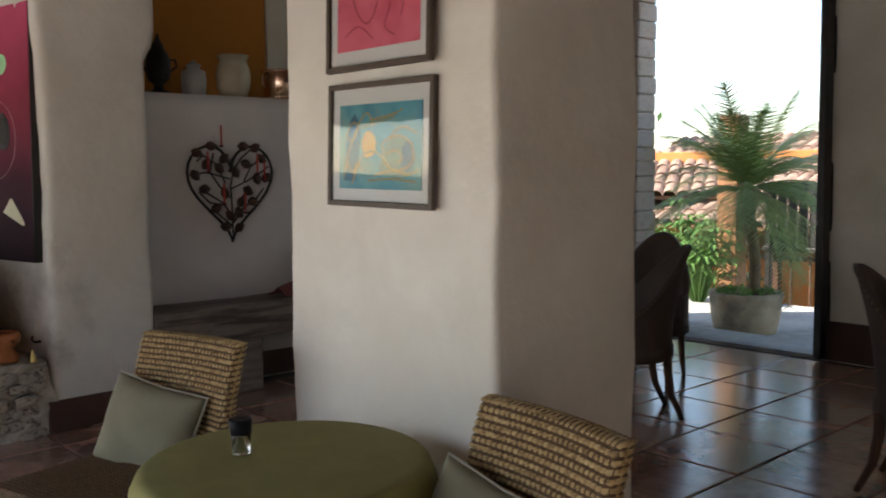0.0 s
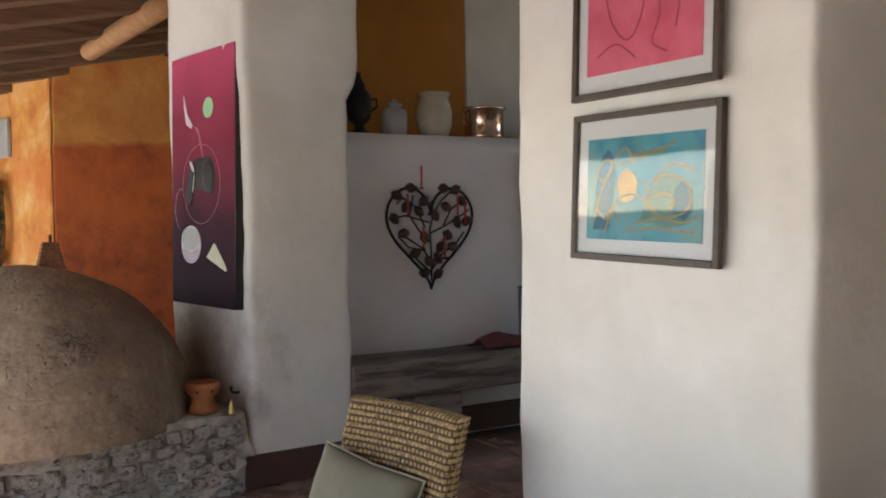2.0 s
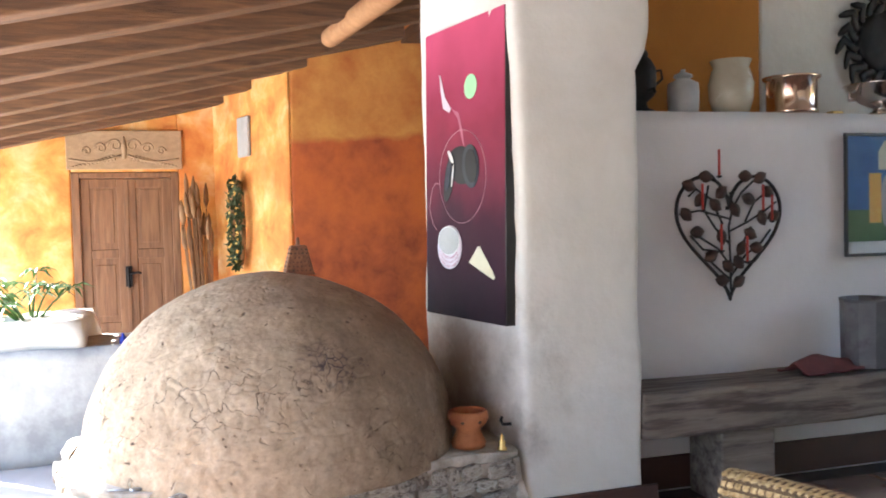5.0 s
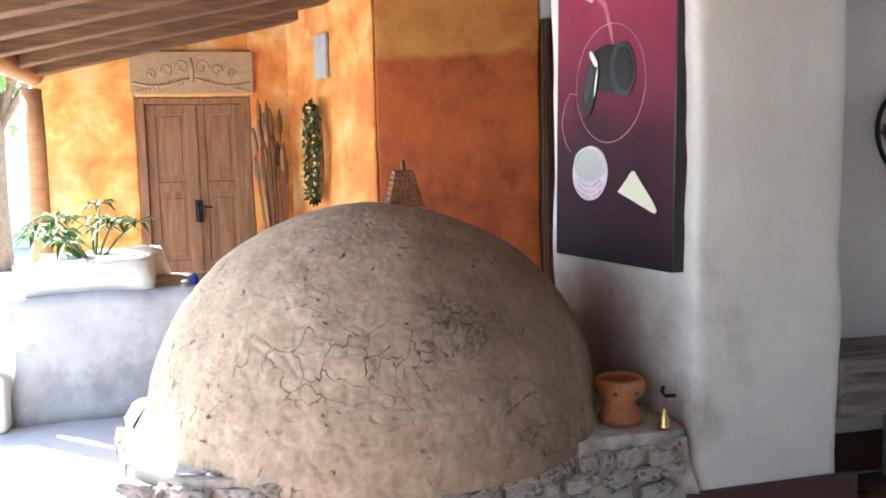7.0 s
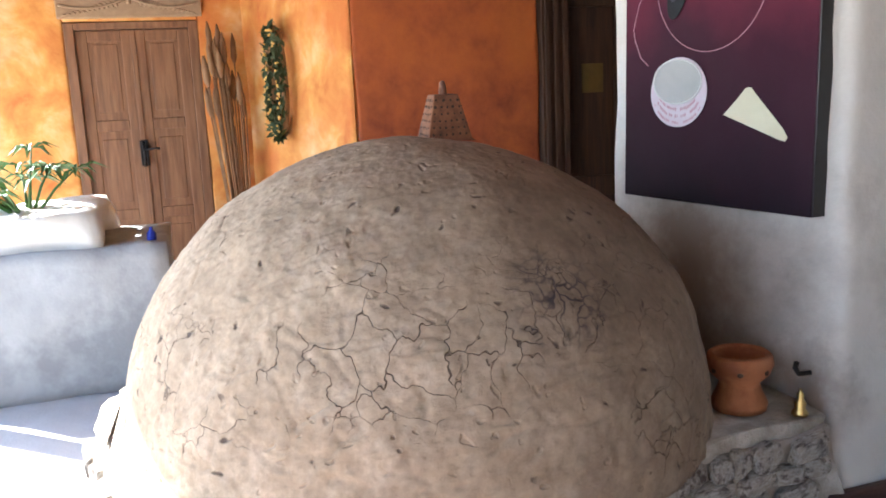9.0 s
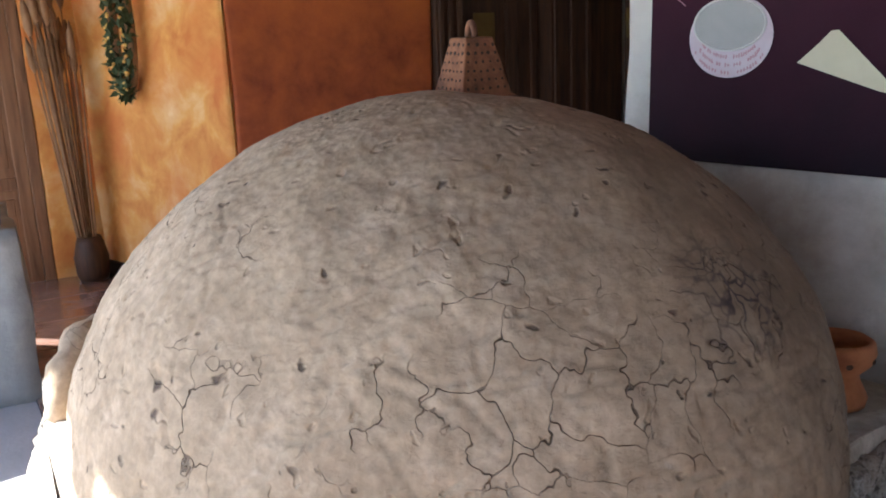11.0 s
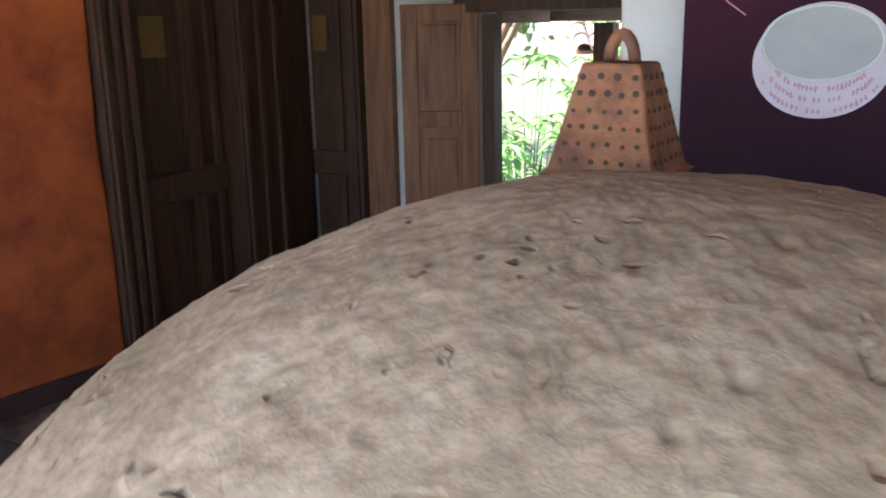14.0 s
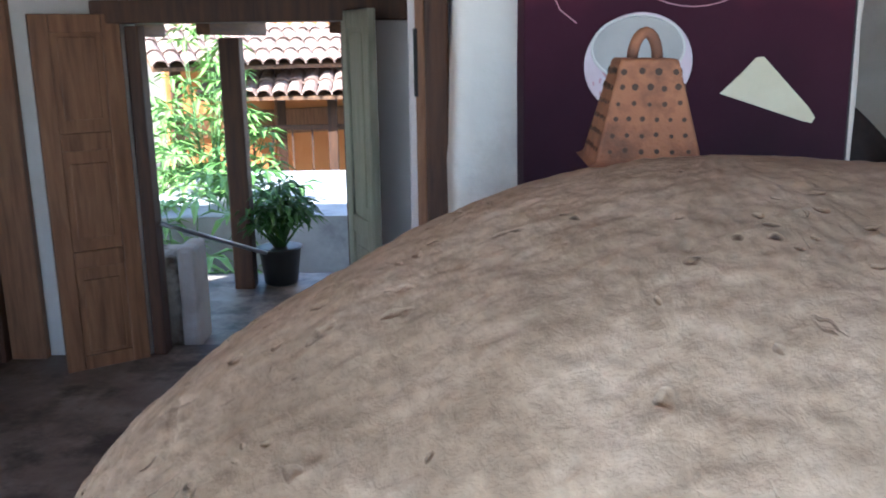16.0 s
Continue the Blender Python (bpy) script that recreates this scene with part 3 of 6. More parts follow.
ochre_wall = adobe_wall("wall_ochre", [(-11.6, 0.75), (-9.78, 1.355), (-9.775, 1.40), (-10.05, 1.43), (-11.6, 1.05)], LOW - 0.05, 3.6, OCHRE, "mottled orange-yellow plaster wall", 0.012, 0.03)
adobe_wall("wall_door_side", [(-11.8, -1.6), (-11.5, -1.6), (-11.5, -0.68), (-11.8, -0.68)], LOW - 0.05, 3.4, OCHRE, "mottled orange-yellow plaster wall beside the double door", 0.012, 0.03)
adobe_wall("wall_door_corner", [(-11.8, 0.40), (-11.5, 0.40), (-11.5, 0.80), (-11.8, 0.80)], LOW - 0.05, 3.4, OCHRE, "mottled orange-yellow plaster wall in the corner", 0.012, 0.02)
adobe_wall("wall_door_head", [(-11.8, -0.678), (-11.505, -0.678), (-11.505, 0.398), (-11.8, 0.398)], 2.13, 3.4, OCHRE, "mottled orange-yellow plaster over the double door", 0.006, 0.01)

# passage behind the oven
adobe_wall("wall_passage_left", [(-9.9, 4.45), (-8.26, 4.45), (-8.26, 4.67), (-9.9, 4.67)], LOW - 0.05, 3.2, WHITE, "white plaster wall of the passage", 0.01, 0.03)
adobe_wall("wall_passage_right", [(-7.03, 4.45), (-6.66, 4.45), (-6.66, 4.67), (-7.03, 4.67)], LOW - 0.05, 3.2, LILAC, "grey plaster wall of the passage", 0.01, 0.03)
adobe_wall("wall_passage_head", [(-8.258, 4.455), (-7.032, 4.455), (-7.032, 4.67), (-8.258, 4.67)], 1.72, 3.2, WHITE, "white plaster over the garden door", 0.006, 0.01)

adobe_wall("wall_timber_head", [(-9.87, 2.745), (-9.54, 2.745), (-9.54, 4.44), (-9.87, 4.44)], 2.55, 3.25, WHITE, "white plaster over the timber partition", 0.004, 0.01)
adobe_wall("wall_timber_back", [(-9.87, 2.745), (-9.7, 2.745), (-9.7, 4.44), (-9.87, 4.44)], LOW, 2.55, LILAC, "plain wall behind the timber partition", 0.0, 0.01)

# dining room shell
adobe_wall("wall_north", [(-3.2, 7.2), (3.2, 7.2), (3.2, 7.45), (-3.2, 7.45)], -0.05, 3.95, WHITE, "white plaster wall of the dining room", 0.01, 0.03)
adobe_wall("wall_north_left", [(-6.75, 7.2), (-5.36, 7.2), (-5.36, 7.45), (-6.75, 7.45)], -0.05, 3.95, WHITE, "white plaster wall of the dining room", 0.01, 0.03)
adobe_wall("wall_north_head", [(-5.36, 7.203), (-3.203, 7.203), (-3.203, 7.45), (-5.36, 7.45)], 3.45, 4.1, WHITE, "white plaster over the tall doorway", 0.006, 0.01)
adobe_wall("wall_east", [(3.0, -1.7), (3.3, -1.7), (3.3, 7.2), (3.0, 7.2)], -0.05, 3.95, WHITE, "white plaster wall closing the dining room", 0.01, 0.03)
adobe_wall("wall_beam_line", [(-5.4, 2.06), (-3.02, 2.06), (-3.02, 2.6), (-5.4, 2.6)], 3.1, 4.1, WHITE, "white plaster above the opening to the alcove", 0.01, 0.03)
adobe_wall("wall_beam_line_east", [(-1.82, 2.04), (3.0, 2.04), (3.0, 2.7), (-1.82, 2.7)], 3.0, 4.1, WHITE, "white plaster above the opening to the dining room", 0.01, 0.03)
slab("ceiling", (-6.75, 2.1, 4.1), (3.3, 7.45, 4.25), WHITE, "plain white ceiling of the dining room")
slab("ceiling_passage", (-9.9, 2.42, 3.2), (-6.54, 4.67, 3.3), DARKWOOD, "dark boarded ceiling of the passage")


def roof_height(y):
    return 2.74 + 0.22 * y


def cane_ceiling():
    """A sloping roof lined with canes, with boards above."""
    bm = bmesh.new()
    y0, y1 = -1.7, 2.5
    turn = Euler((math.atan(0.22), 0, 0)).to_quaternion()
    mid = 2.74 + 0.22 * 0.4 + 0.16
    add_box(bm, (-12.4, y0, mid - 0.06), (3.3, y1, mid + 0.04), turn)
    for i in range(40):
        y = y0 + 0.05 + i * 0.104
        z = roof_height(y) + 0.085
        add_tube(bm, [(-12.4, y, z), (-8, y, z + 0.01 * noise.noise(Vector((i, 0, 0)))), (-3, y, z), (3.2, y, z)], 0.028, 6)
    return tagged(mesh_object("ceiling_canes", bm, CANE), "cane-lined sloping ceiling over the terrace", "ceiling", kind="structure")


cane_ceiling()


def rafter(x, length_from=-1.75, length_to=2.3):
    bm = bmesh.new()
    n = 12
    w, h = random.uniform(0.065, 0.085), random.uniform(0.14, 0.17)
    rings = []
    for i in range(n + 1):
        y = length_from + (length_to - length_from) * i / n
        dx, dz = 0.012 * noise.noise(Vector((x * 3, y, 1))), 0.012 * noise.noise(Vector((x * 3, y, 9)))
        z = roof_height(y) + 0.05
        rings.append([bm.verts.new((x + dx + a, y, z + dz + b)) for a, b in ((-w, 0), (w, 0), (w, -h), (-w, -h))])
    for a, b in zip(rings, rings[1:]):
        for k in range(4):
            bm.faces.new((a[k], b[k], b[(k + 1) % 4], a[(k + 1) % 4]))
    bm.faces.new(rings[0])
    bm.faces.new(rings[-1][::-1])
    return tagged(mesh_object("rafter", bm, RAFTER, bevel=0.012), "rough-sawn brown rafter under the cane ceiling", "rafter", "rafters of the terrace roof", "structure")


for k in range(20):
    rafter(-11.3 + 0.74 * k + random.uniform(-0.03, 0.03))
tagged(tube("log_beam", [(-8.16, 1.47, 2.92), (-8.1, 1.48, 2.92), (-7.4, 1.58, 2.95), (-6.5, 1.72, 2.99)], [0.05, 0.072, 0.078, 0.08], LOG, sides=14), "peeled log beam end over the oven wall", "beam", kind="structure")
tagged(tube("eave_beam", [(-12.3, -1.58, 2.34), (-8.5, -1.58, 2.35), (-4, -1.58, 2.34), (3.2, -1.58, 2.34)], 0.1, LOG, sides=12), "round log beam along the eave", "beam", kind="structure")


def terrace_post(x, y):
    root = tagged(new("terrace_post"), "round wooden post on a white plastered footing", "post", "posts along the eave")
    root.location = (x, y, LOW)
    bm = bmesh.new()
    add_tube(bm, [(0, 0, 0.4), (0.01, 0, 1.2), (0, 0.01, 2.0), (0, 0, 2.44)], [0.095, 0.09, 0.085, 0.085], 14)
    mesh_object("shaft", bm, LOG, root, smooth=True)
    box("footing", (-0.17, -0.17, 0), (0.17, 0.17, 0.4), WHITE, root, 0.03)
    return root


for px, py in ((-8.95, -1.52), (-10.6, -1.42), (-5.2, -1.5), (-1.2, -1.5), (2.2, -1.5)):
    terrace_post(px, py)


def baseboard(name, pts, z0, height, normal):
    """A painted base band that follows a wall's foot."""
    bm = bmesh.new()
    for (x0, y0), (x1, y1) in zip(pts, pts[1:]):
        d = Vector((x1 - x0, y1 - y0, 0))
        m = Matrix.LocRotScale(((x0 + x1) / 2, (y0 + y1) / 2, z0 + height / 2), Euler((0, 0, math.atan2(d.y, d.x))), (d.length + 0.03, 0.03, height))
        bmesh.ops.create_cube(bm, size=1.0, matrix=m)
    return tagged(mesh_object(name, bm, BASE, bevel=0.008), "dark red-brown painted base band of the wall", "baseboard", kind="structure")


baseboard("baseboard_pillar_oven", [(-5.44, 1.86), (-5.46, 2.6)], 0, 0.19, 1)
baseboard("baseboard_half_wall", [(-5.885, 2.6), (-5.885, 7.15)], 0, 0.19, 1)
baseboard("baseboard_north", [(-3.15, 7.19), (2.95, 7.19)], 0, 0.32, 1)
baseboard("baseboard_pillar_side", [(-1.79, 2.06), (-1.79, 2.7)], 0, 0.19, 1)
baseboard("baseboard_red", [(-9.745, 1.41), (-9.525, 2.71)], LOW, 0.12, 1)
baseboard("baseboard_ochre", [(-11.5, 0.76), (-9.80, 1.325)], LOW, 0.12, 1)


# ---- the oven ----
def oven():
    root = tagged(new("clay_oven"), "domed sun-dried clay oven on a rubble plinth, cracked, smoke-stained, one side painted darker as shade", "oven")
    root.location = (-6.177, 0.755, 0.405)
    bm = bmesh.new()
    nu, nv = 600, 220
    rows = []
    for j in range(nv + 1):
        h = j / nv
        a = h * math.pi / 2
        zz = math.sin(a) ** 0.933
        row = []
        for i in range(nu):
            t = 2 * math.pi * i / nu
            ring = 0.974 * (1 + 0.049 * math.cos(2 * t) + 0.0275 * math.sin(2 * t))
            rr = ring * math.cos(a) ** (1.035 - 0.139 * math.cos(t) - 0.0725 * math.sin(t))
            p = Vector((rr * math.cos(t), rr * math.sin(t), 0.902 * zz))
            n = Vector((p.x / 0.9, p.y / 0.9, p.z / 0.75)).normalized()
            big = 0.018 * noise.noise(p * 1.9) + 0.010 * noise.noise(p * 5.0)
            fine = 0.003 * noise.noise(p * 13.0) + 0.0025 * noise.noise(p * 34.0) + 0.002 * noise.noise(p * 80.0)
            q = p + 0.10 * Vector((noise.noise(p * 4), noise.noise(p * 4 + Vector((9, 2, 5))), noise.noise(p * 4 + Vector((3, 8, 1)))))
            d = noise.voronoi(q * 9.0)[0]
            gap = d[1] - d[0]
            open_here = noise.noise(p * 2.4 + Vector((2, 5, 8)))
            crack = -0.006 * max(0.0, 1 - gap / 0.05) * min(1.0, max(0.0, (open_here + 0.08) / 0.06)) if p.z < 0.74 else 0.0
            pit = noise.voronoi(p * 11.0)[0][0]
            dent = -0.012 * max(0.0, 1 - pit / 0.15) if noise.noise(p * 6 + Vector((4, 4, 4))) > 0.12 else 0.0
            row.append(bm.verts.new(p + n * (big + fine + crack + dent)))
        rows.append(row)
    for a, b in zip(rows, rows[1:]):
        for i in range(nu):
            bm.faces.new((a[i], a[(i + 1) % nu], b[(i + 1) % nu], b[i]))
    bm.faces.new(rows[0][::-1])
    bm.faces.new(rows[-1])
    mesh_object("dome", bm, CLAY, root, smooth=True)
    bm = bmesh.new()
    turn = Matrix.Translation((-0.78, -0.74, -0.04)) @ Euler((0, 0, radians(-40))).to_matrix().to_4x4()
    pts = [turn @ Vector((0.2 * math.cos(math.pi * k / 16), -0.02, 0.03 + 0.22 * math.sin(math.pi * k / 16))) for k in range(17)]
    add_tube(bm, pts, [0.05 + 0.008 * math.sin(k * 2.1) for k in range(17)], 10)
    wobble(bm, 0.02, 9)
    mesh_object("mouth_rim", bm, CLAY, root, smooth=True)
    return root


oven()


def plinth():
    root = tagged(new("oven_plinth"), "low rubble-stone plinth with a worn mortar ledge", "plinth")
    edge = [(-5.44, 1.87), (-5.36, 1.0), (-5.32, 0.30), (-5.56, -0.15), (-6.3, -0.27), (-7.1, -0.12), (-7.25, 0.6), (-7.1, 1.7)]
    bm = bmesh.new()
    add_prism(bm, [(x, y) for x, y in edge[::-1]], LOW, 0.40)
    bmesh.ops.subdivide_edges(bm, edges=bm.edges[:], cuts=6, use_grid_fill=True)
    wobble(bm, 0.05, 7)
    mesh_object("core", bm, MORTAR, root)
    bm = bmesh.new()
    add_prism(bm, [(x + (0.03 if x < -6.5 else -0.03), y) for x, y in edge[::-1]], 0.385, 0.44)
    bmesh.ops.subdivide_edges(bm, edges=bm.edges[:], cuts=9, use_grid_fill=True)
    wobble(bm, 0.05, 6, 3)
    mesh_object("ledge", bm, MORTAR, root, smooth=True)
    shapes = []
    for s in range(6):
        bm = bmesh.new()
        bmesh.ops.create_icosphere(bm, subdivisions=2, radius=0.5)
        for v in bm.verts:
            v.co += 0.16 * Vector((noise.noise(v.co * 2.2 + Vector((s * 9, 0, 0))), noise.noise(v.co * 2.2 + Vector((0, s * 9, 4))), noise.noise(v.co * 2.2 + Vector((7, 3, s * 9)))))
            for i in range(3):
                v.co[i] = max(-0.36, min(0.36, v.co[i]))
        me = bpy.data.meshes.new("stone")
        bm.to_mesh(me)
        bm.free()
        me.materials.append(STONE)
        shapes.append(me)
    run = 0
    for (x0, y0), (x1, y1) in zip(edge[:6], edge[1:6]):
        d = Vector((x1 - x0, y1 - y0))
        z = LOW + 0.06
        while z < 0.42:
            s = random.uniform(0, 0.08)
            h = random.uniform(0.065, 0.105)
            while s < d.length:
                w = random.uniform(0.07, 0.17)
                p = Vector((x0, y0)) + d.normalized() * (s + w / 2)
                st = new("stone", shapes[run % 6])
                st.parent = root
                st.matrix_basis = Matrix.LocRotScale((p.x + random.uniform(-0.02, 0.02), p.y + random.uniform(-0.02, 0.02), z), Euler((random.uniform(-0.2, 0.2), random.uniform(-0.2, 0.2), math.atan2(d.y, d.x) + random.uniform(-0.2, 0.2))), (w * 1.22, random.uniform(0.06, 0.1), h * 1.25))
                run += 1
                s += w
            z += h * 0.95
    return root


plinth()


def clay_grater():
    """A four-sided terracotta lantern cover, pierced with rows of holes, with a loop on top."""
    root = tagged(new("clay_lantern"), "pierced terracotta lantern cover with a loop handle on the oven", "lantern")
    root.matrix_basis = pose(-6.25, 0.937, 1.285, 0, 1, -2) @ Matrix.Diagonal((0.72, 0.72, 0.74, 1))
    size = lambda z: 0.108 - 0.050 * (z / 0.205)
    bm = bmesh.new()
    corners = ((-1, -1), (1, -1), (1, 1), (-1, 1))
    rings = []
    for k, z in enumerate((0.0, 0.006, 0.06, 0.12, 0.18, 0.205)):
        s = size(z) + (0.012 if k == 0 else 0)
        rings.append([bm.verts.new((a * s, b * s, z)) for a, b in corners])
    for a, b in zip(rings, rings[1:]):
        for k in range(4):
            bm.faces.new((a[k], a[(k + 1) % 4], b[(k + 1) % 4], b[k]))
    bm.faces.new(rings[-1])
    body = mesh_object("body", bm, LANTERNCLAY, root, bevel=0.006)
    tube("loop", [(-0.026 * math.cos(math.pi * k / 10), 0, 0.2 + 0.055 * math.sin(math.pi * k / 10)) for k in range(11)], 0.012, LANTERNCLAY, root, 10)
    hole = bmesh.new()
    tilt = math.atan2(0.050, 0.205)
    for face in range(4):
        turn = Euler((0, 0, face * math.pi / 2)).to_matrix().to_4x4()
        for row in range(6):
            z = 0.03 + row * 0.03
            s = size(z)
            count = 6 if row < 3 else 5 if row < 5 else 4
            for c in range(count):
                x = (c - (count - 1) / 2) * (2 * s * 0.78 / max(1, count - 1)) + random.uniform(-0.002, 0.002)
                r = (0.0048 if row < 4 else 0.0065) * random.uniform(0.85, 1.15)
                m = turn @ Matrix.LocRotScale((x, -s - 0.0006, z + random.uniform(-0.002, 0.002)), Euler((math.pi / 2 - tilt, 0, 0)), None)
                bmesh.ops.create_cone(hole, cap_ends=True, segments=10, radius1=r, radius2=r, depth=0.003, matrix=m)
    tagged(mesh_object("pierced_holes", hole, HOLEDARK, root), "rows of dark discs standing in for pierced holes", kind="stuff")
    return root


clay_grater()


def clay_pot():
    root = tagged(new("clay_brazier"), "small terracotta brazier pot with slotted bowl on the oven ledge", "pot")
    root.matrix_basis = pose(-5.62, 1.66, 0.435) @ Matrix.Scale(0.86, 4)
    lathe("bowl", [(0.055, 0), (0.095, 0.004), (0.1, 0.03), (0.075, 0.085), (0.07, 0.105), (0.105, 0.14), (0.118, 0.175), (0.112, 0.205), (0.098, 0.215), (0.09, 0.2), (0.095, 0.165), (0.02, 0.13)], TERRACOTTA, root)
    bm = bmesh.new()
    for a in range(7):
        t = a * 2 * math.pi / 7 + 0.3
        bmesh.ops.create_uvsphere(bm, u_segments=10, v_segments=6, radius=0.011, matrix=Matrix.LocRotScale((0.113 * math.cos(t), 0.113 * math.sin(t), 0.16), Euler((0, 0, t)), (0.5, 1, 0.9)))
    tagged(mesh_object("vent_holes", bm, HOLEDARK, root, smooth=True), kind="stuff")
    return root


clay_pot()
lath = tagged(lathe("brass_bell", [(0.032, 0), (0.034, 0.012), (0.02, 0.03), (0.026, 0.05), (0.012, 0.07), (0.016, 0.085), (0.006, 0.1), (0.004, 0.11)], BRASS, m=pose(-5.50, 1.79, 0.435) @ Matrix.Scale(0.75, 4), steps=20), "small turned brass ornament on the oven ledge", "ornament")
bm = bmesh.new()
add_tube(bm, [(0, 0, 0.006), (0.05, 0.01, 0.008), (0.1, 0.015, 0.012)], 0.004, 6)
bmesh.ops.create_uvsphere(bm, u_segments=14, v_segments=8, radius=0.02, matrix=Matrix.LocRotScale((0.12, 0.018, 0.012), None, (1.4, 1, 0.4)))
tagged(mesh_object("spoon", bm, GREYSTEEL, m=pose(-5.50, 0.0, 0.438, 0, 0, 60), smooth=True), "dull metal spoon on the stone ledge", "spoon")
tagged(tube("wall_hook", [(-5.53, 1.85, 0.55), (-5.535, 1.81, 0.55), (-5.54, 1.8, 0.57), (-5.545, 1.81, 0.585)], 0.008, IRON), "small iron hook in the plaster", "hook")


# ---- pictures ----
def flat_shape(name, outline, mat, parent, x0=0.0, z0=0.0, y=-0.002, thick=0.002):
    bm = bmesh.new()
    front = [bm.verts.new((x0 + x, y - thick, z0 + z)) for x, z in outline]
    back = [bm.verts.new((x0 + x, y, z0 + z)) for x, z in outline]
    bm.faces.new(front)
    n = len(outline)
    for i in range(n):
        bm.faces.new((front[i], back[i], back[(i + 1) % n], front[(i + 1) % n]))
    bmesh.ops.recalc_face_normals(bm, faces=bm.faces[:])
    return mesh_object(name, bm, mat, parent)


def oval(rx, rz, n=28, lean=0.0):
    c, s = math.cos(lean), math.sin(lean)
    return [(c * rx * math.cos(2 * math.pi * k / n) - s * rz * math.sin(2 * math.pi * k / n), s * rx * math.cos(2 * math.pi * k / n) + c * rz * math.sin(2 * math.pi * k / n)) for k in range(n)]


LETTERS = material("faded_pink_lettering", [(0.50, 0.26, 0.30), (0.56, 0.32, 0.36)], 9, 0.7, bump=0)
GREYROSE = material("greyed_rose_paint", [(0.36, 0.10, 0.16), (0.44, 0.16, 0.21)], 7, 0.7, bump=0.05)
SLATE = material("dark_slate_paint", [(0.03, 0.035, 0.045), (0.06, 0.065, 0.08)], 7, 0.5, bump=0.05)


for glossy in (SLATE, BLACKGLOSS):
    glossy.node_tree.nodes["Principled BSDF"].inputs["Specular IOR Level"].default_value = 0.08


def big_painting():
    root = tagged(new("canvas_painting"), "large unframed still-life canvas in rose and near-black on the oven wall", "painting")
    root.matrix_basis = pose(-5.98, 1.748, 1.03, -1.2, 0, 10.7)
    box("canvas", (-0.385, 0.0, 0.0), (0.458, 0.07, 1.56), [CANVAS], root, 0.004)
    edge = bmesh.new()
    add_box(edge, (0.459, 0.002, 0.002), (0.464, 0.07, 1.558))
    mesh_object("canvas_edge", edge, BLACKPAINT, root)
    bx, bz = -0.105, 0.375
    flat_shape("bowl_body", oval(0.136, 0.118, 40, lean=0.1), LILACPAINT, root, bx, bz)
    flat_shape("bowl_inside", oval(0.116, 0.075, 40, lean=-0.05), GREYPAINT, root, bx - 0.003, bz + 0.036, -0.0045)
    tube("bowl_rim", [(bx - 0.003 + 0.116 * math.cos(2 * math.pi * k / 40), -0.006, bz + 0.036 + 0.075 * math.sin(2 * math.pi * k / 40)) for k in range(40)], 0.0035, MOUNT, root, 5, True)
    bars = bmesh.new()
    rng = random.Random(4)
    for row in range(3):
        for k in range(26):
            a = math.radians(205 + k * 5.0)
            if rng.random() < 0.16:
                continue
            rx, rz = 0.124 - 0.013 * row, 0.104 - 0.017 * row
            x, z = bx + rx * math.cos(a), bz + 0.006 * row + rz * math.sin(a)
            h = rng.uniform(0.004, 0.0065)
            add_box(bars, (x - 0.0022, -0.0052, z - h), (x + 0.0012, -0.0042, z + h))
            add_box(bars, (x - 0.002, -0.0052, z + rng.choice((-1, 0, 1)) * h * 0.8 - 0.001), (x + 0.004, -0.0042, z + h * rng.uniform(-0.2, 0.3)))
    tagged(mesh_object("lettering", bars, LETTERS, root), "faint painted lettering round the bowl", kind="stuff")
    cx, cz = 0.225, 0.0
    flat_shape("cheese_wedge", [(cx - 0.119, 0.30), (cx - 0.06, 0.352), (cx - 0.028, 0.384), (cx - 0.008, 0.386), (cx + 0.12, 0.262), (cx + 0.14, 0.235), (cx + 0.132, 0.222), (cx + 0.11, 0.226)], CREAMPAINT, root)
    flat_shape("dark_fruit", oval(0.15, 0.10, lean=-0.15), BLACKGLOSS, root, 0.03, 0.81)
    flat_shape("dark_lobe", oval(0.085, 0.115, lean=0.2), SLATE, root, 0.13, 0.80, -0.004)
    flat_shape("lobe_shade", oval(0.06, 0.09, lean=0.2), BLACKGLOSS, root, 0.14, 0.80, -0.0065)
    flat_shape("slanted_piece", oval(0.05, 0.135, lean=-0.3), BLACKGLOSS, root, -0.10, 0.75, -0.004)
    flat_shape("grey_facet", oval(0.028, 0.085, lean=-0.3), SLATE, root, -0.11, 0.76, -0.0065)
    flat_shape("pale_gleam", oval(0.014, 0.045, lean=0.7), MOUNT, root, -0.075, 0.86, -0.0085)
    flat_shape("thin_gleam", oval(0.006, 0.06, lean=-0.2), MOUNT, root, -0.055, 0.76, -0.0085)
    flat_shape("mint_oval", oval(0.066, 0.062, lean=0.5), MINT, root, 0.13, 1.21)
    flat_shape("white_blade", [(-0.21, 1.32), (-0.195, 1.30), (-0.15, 1.19), (-0.08, 1.12), (-0.10, 1.10), (-0.17, 1.13), (-0.195, 1.22)], LILACPAINT, root)
    flat_shape("grey_sweep", [(-0.08, 1.12), (-0.01, 1.06), (0.04, 0.93), (0.06, 0.90), (0.045, 0.98), (0.0, 1.09)], GREYROSE, root, 0, 0, -0.0005, 0.001)
    tube("fine_circle", [(0.03 + 0.25 * math.cos(2 * math.pi * k / 48), -0.001, 0.75 + 0.245 * math.sin(2 * math.pi * k / 48)) for k in range(48)], 0.0016, LETTERS, root, 5, True)
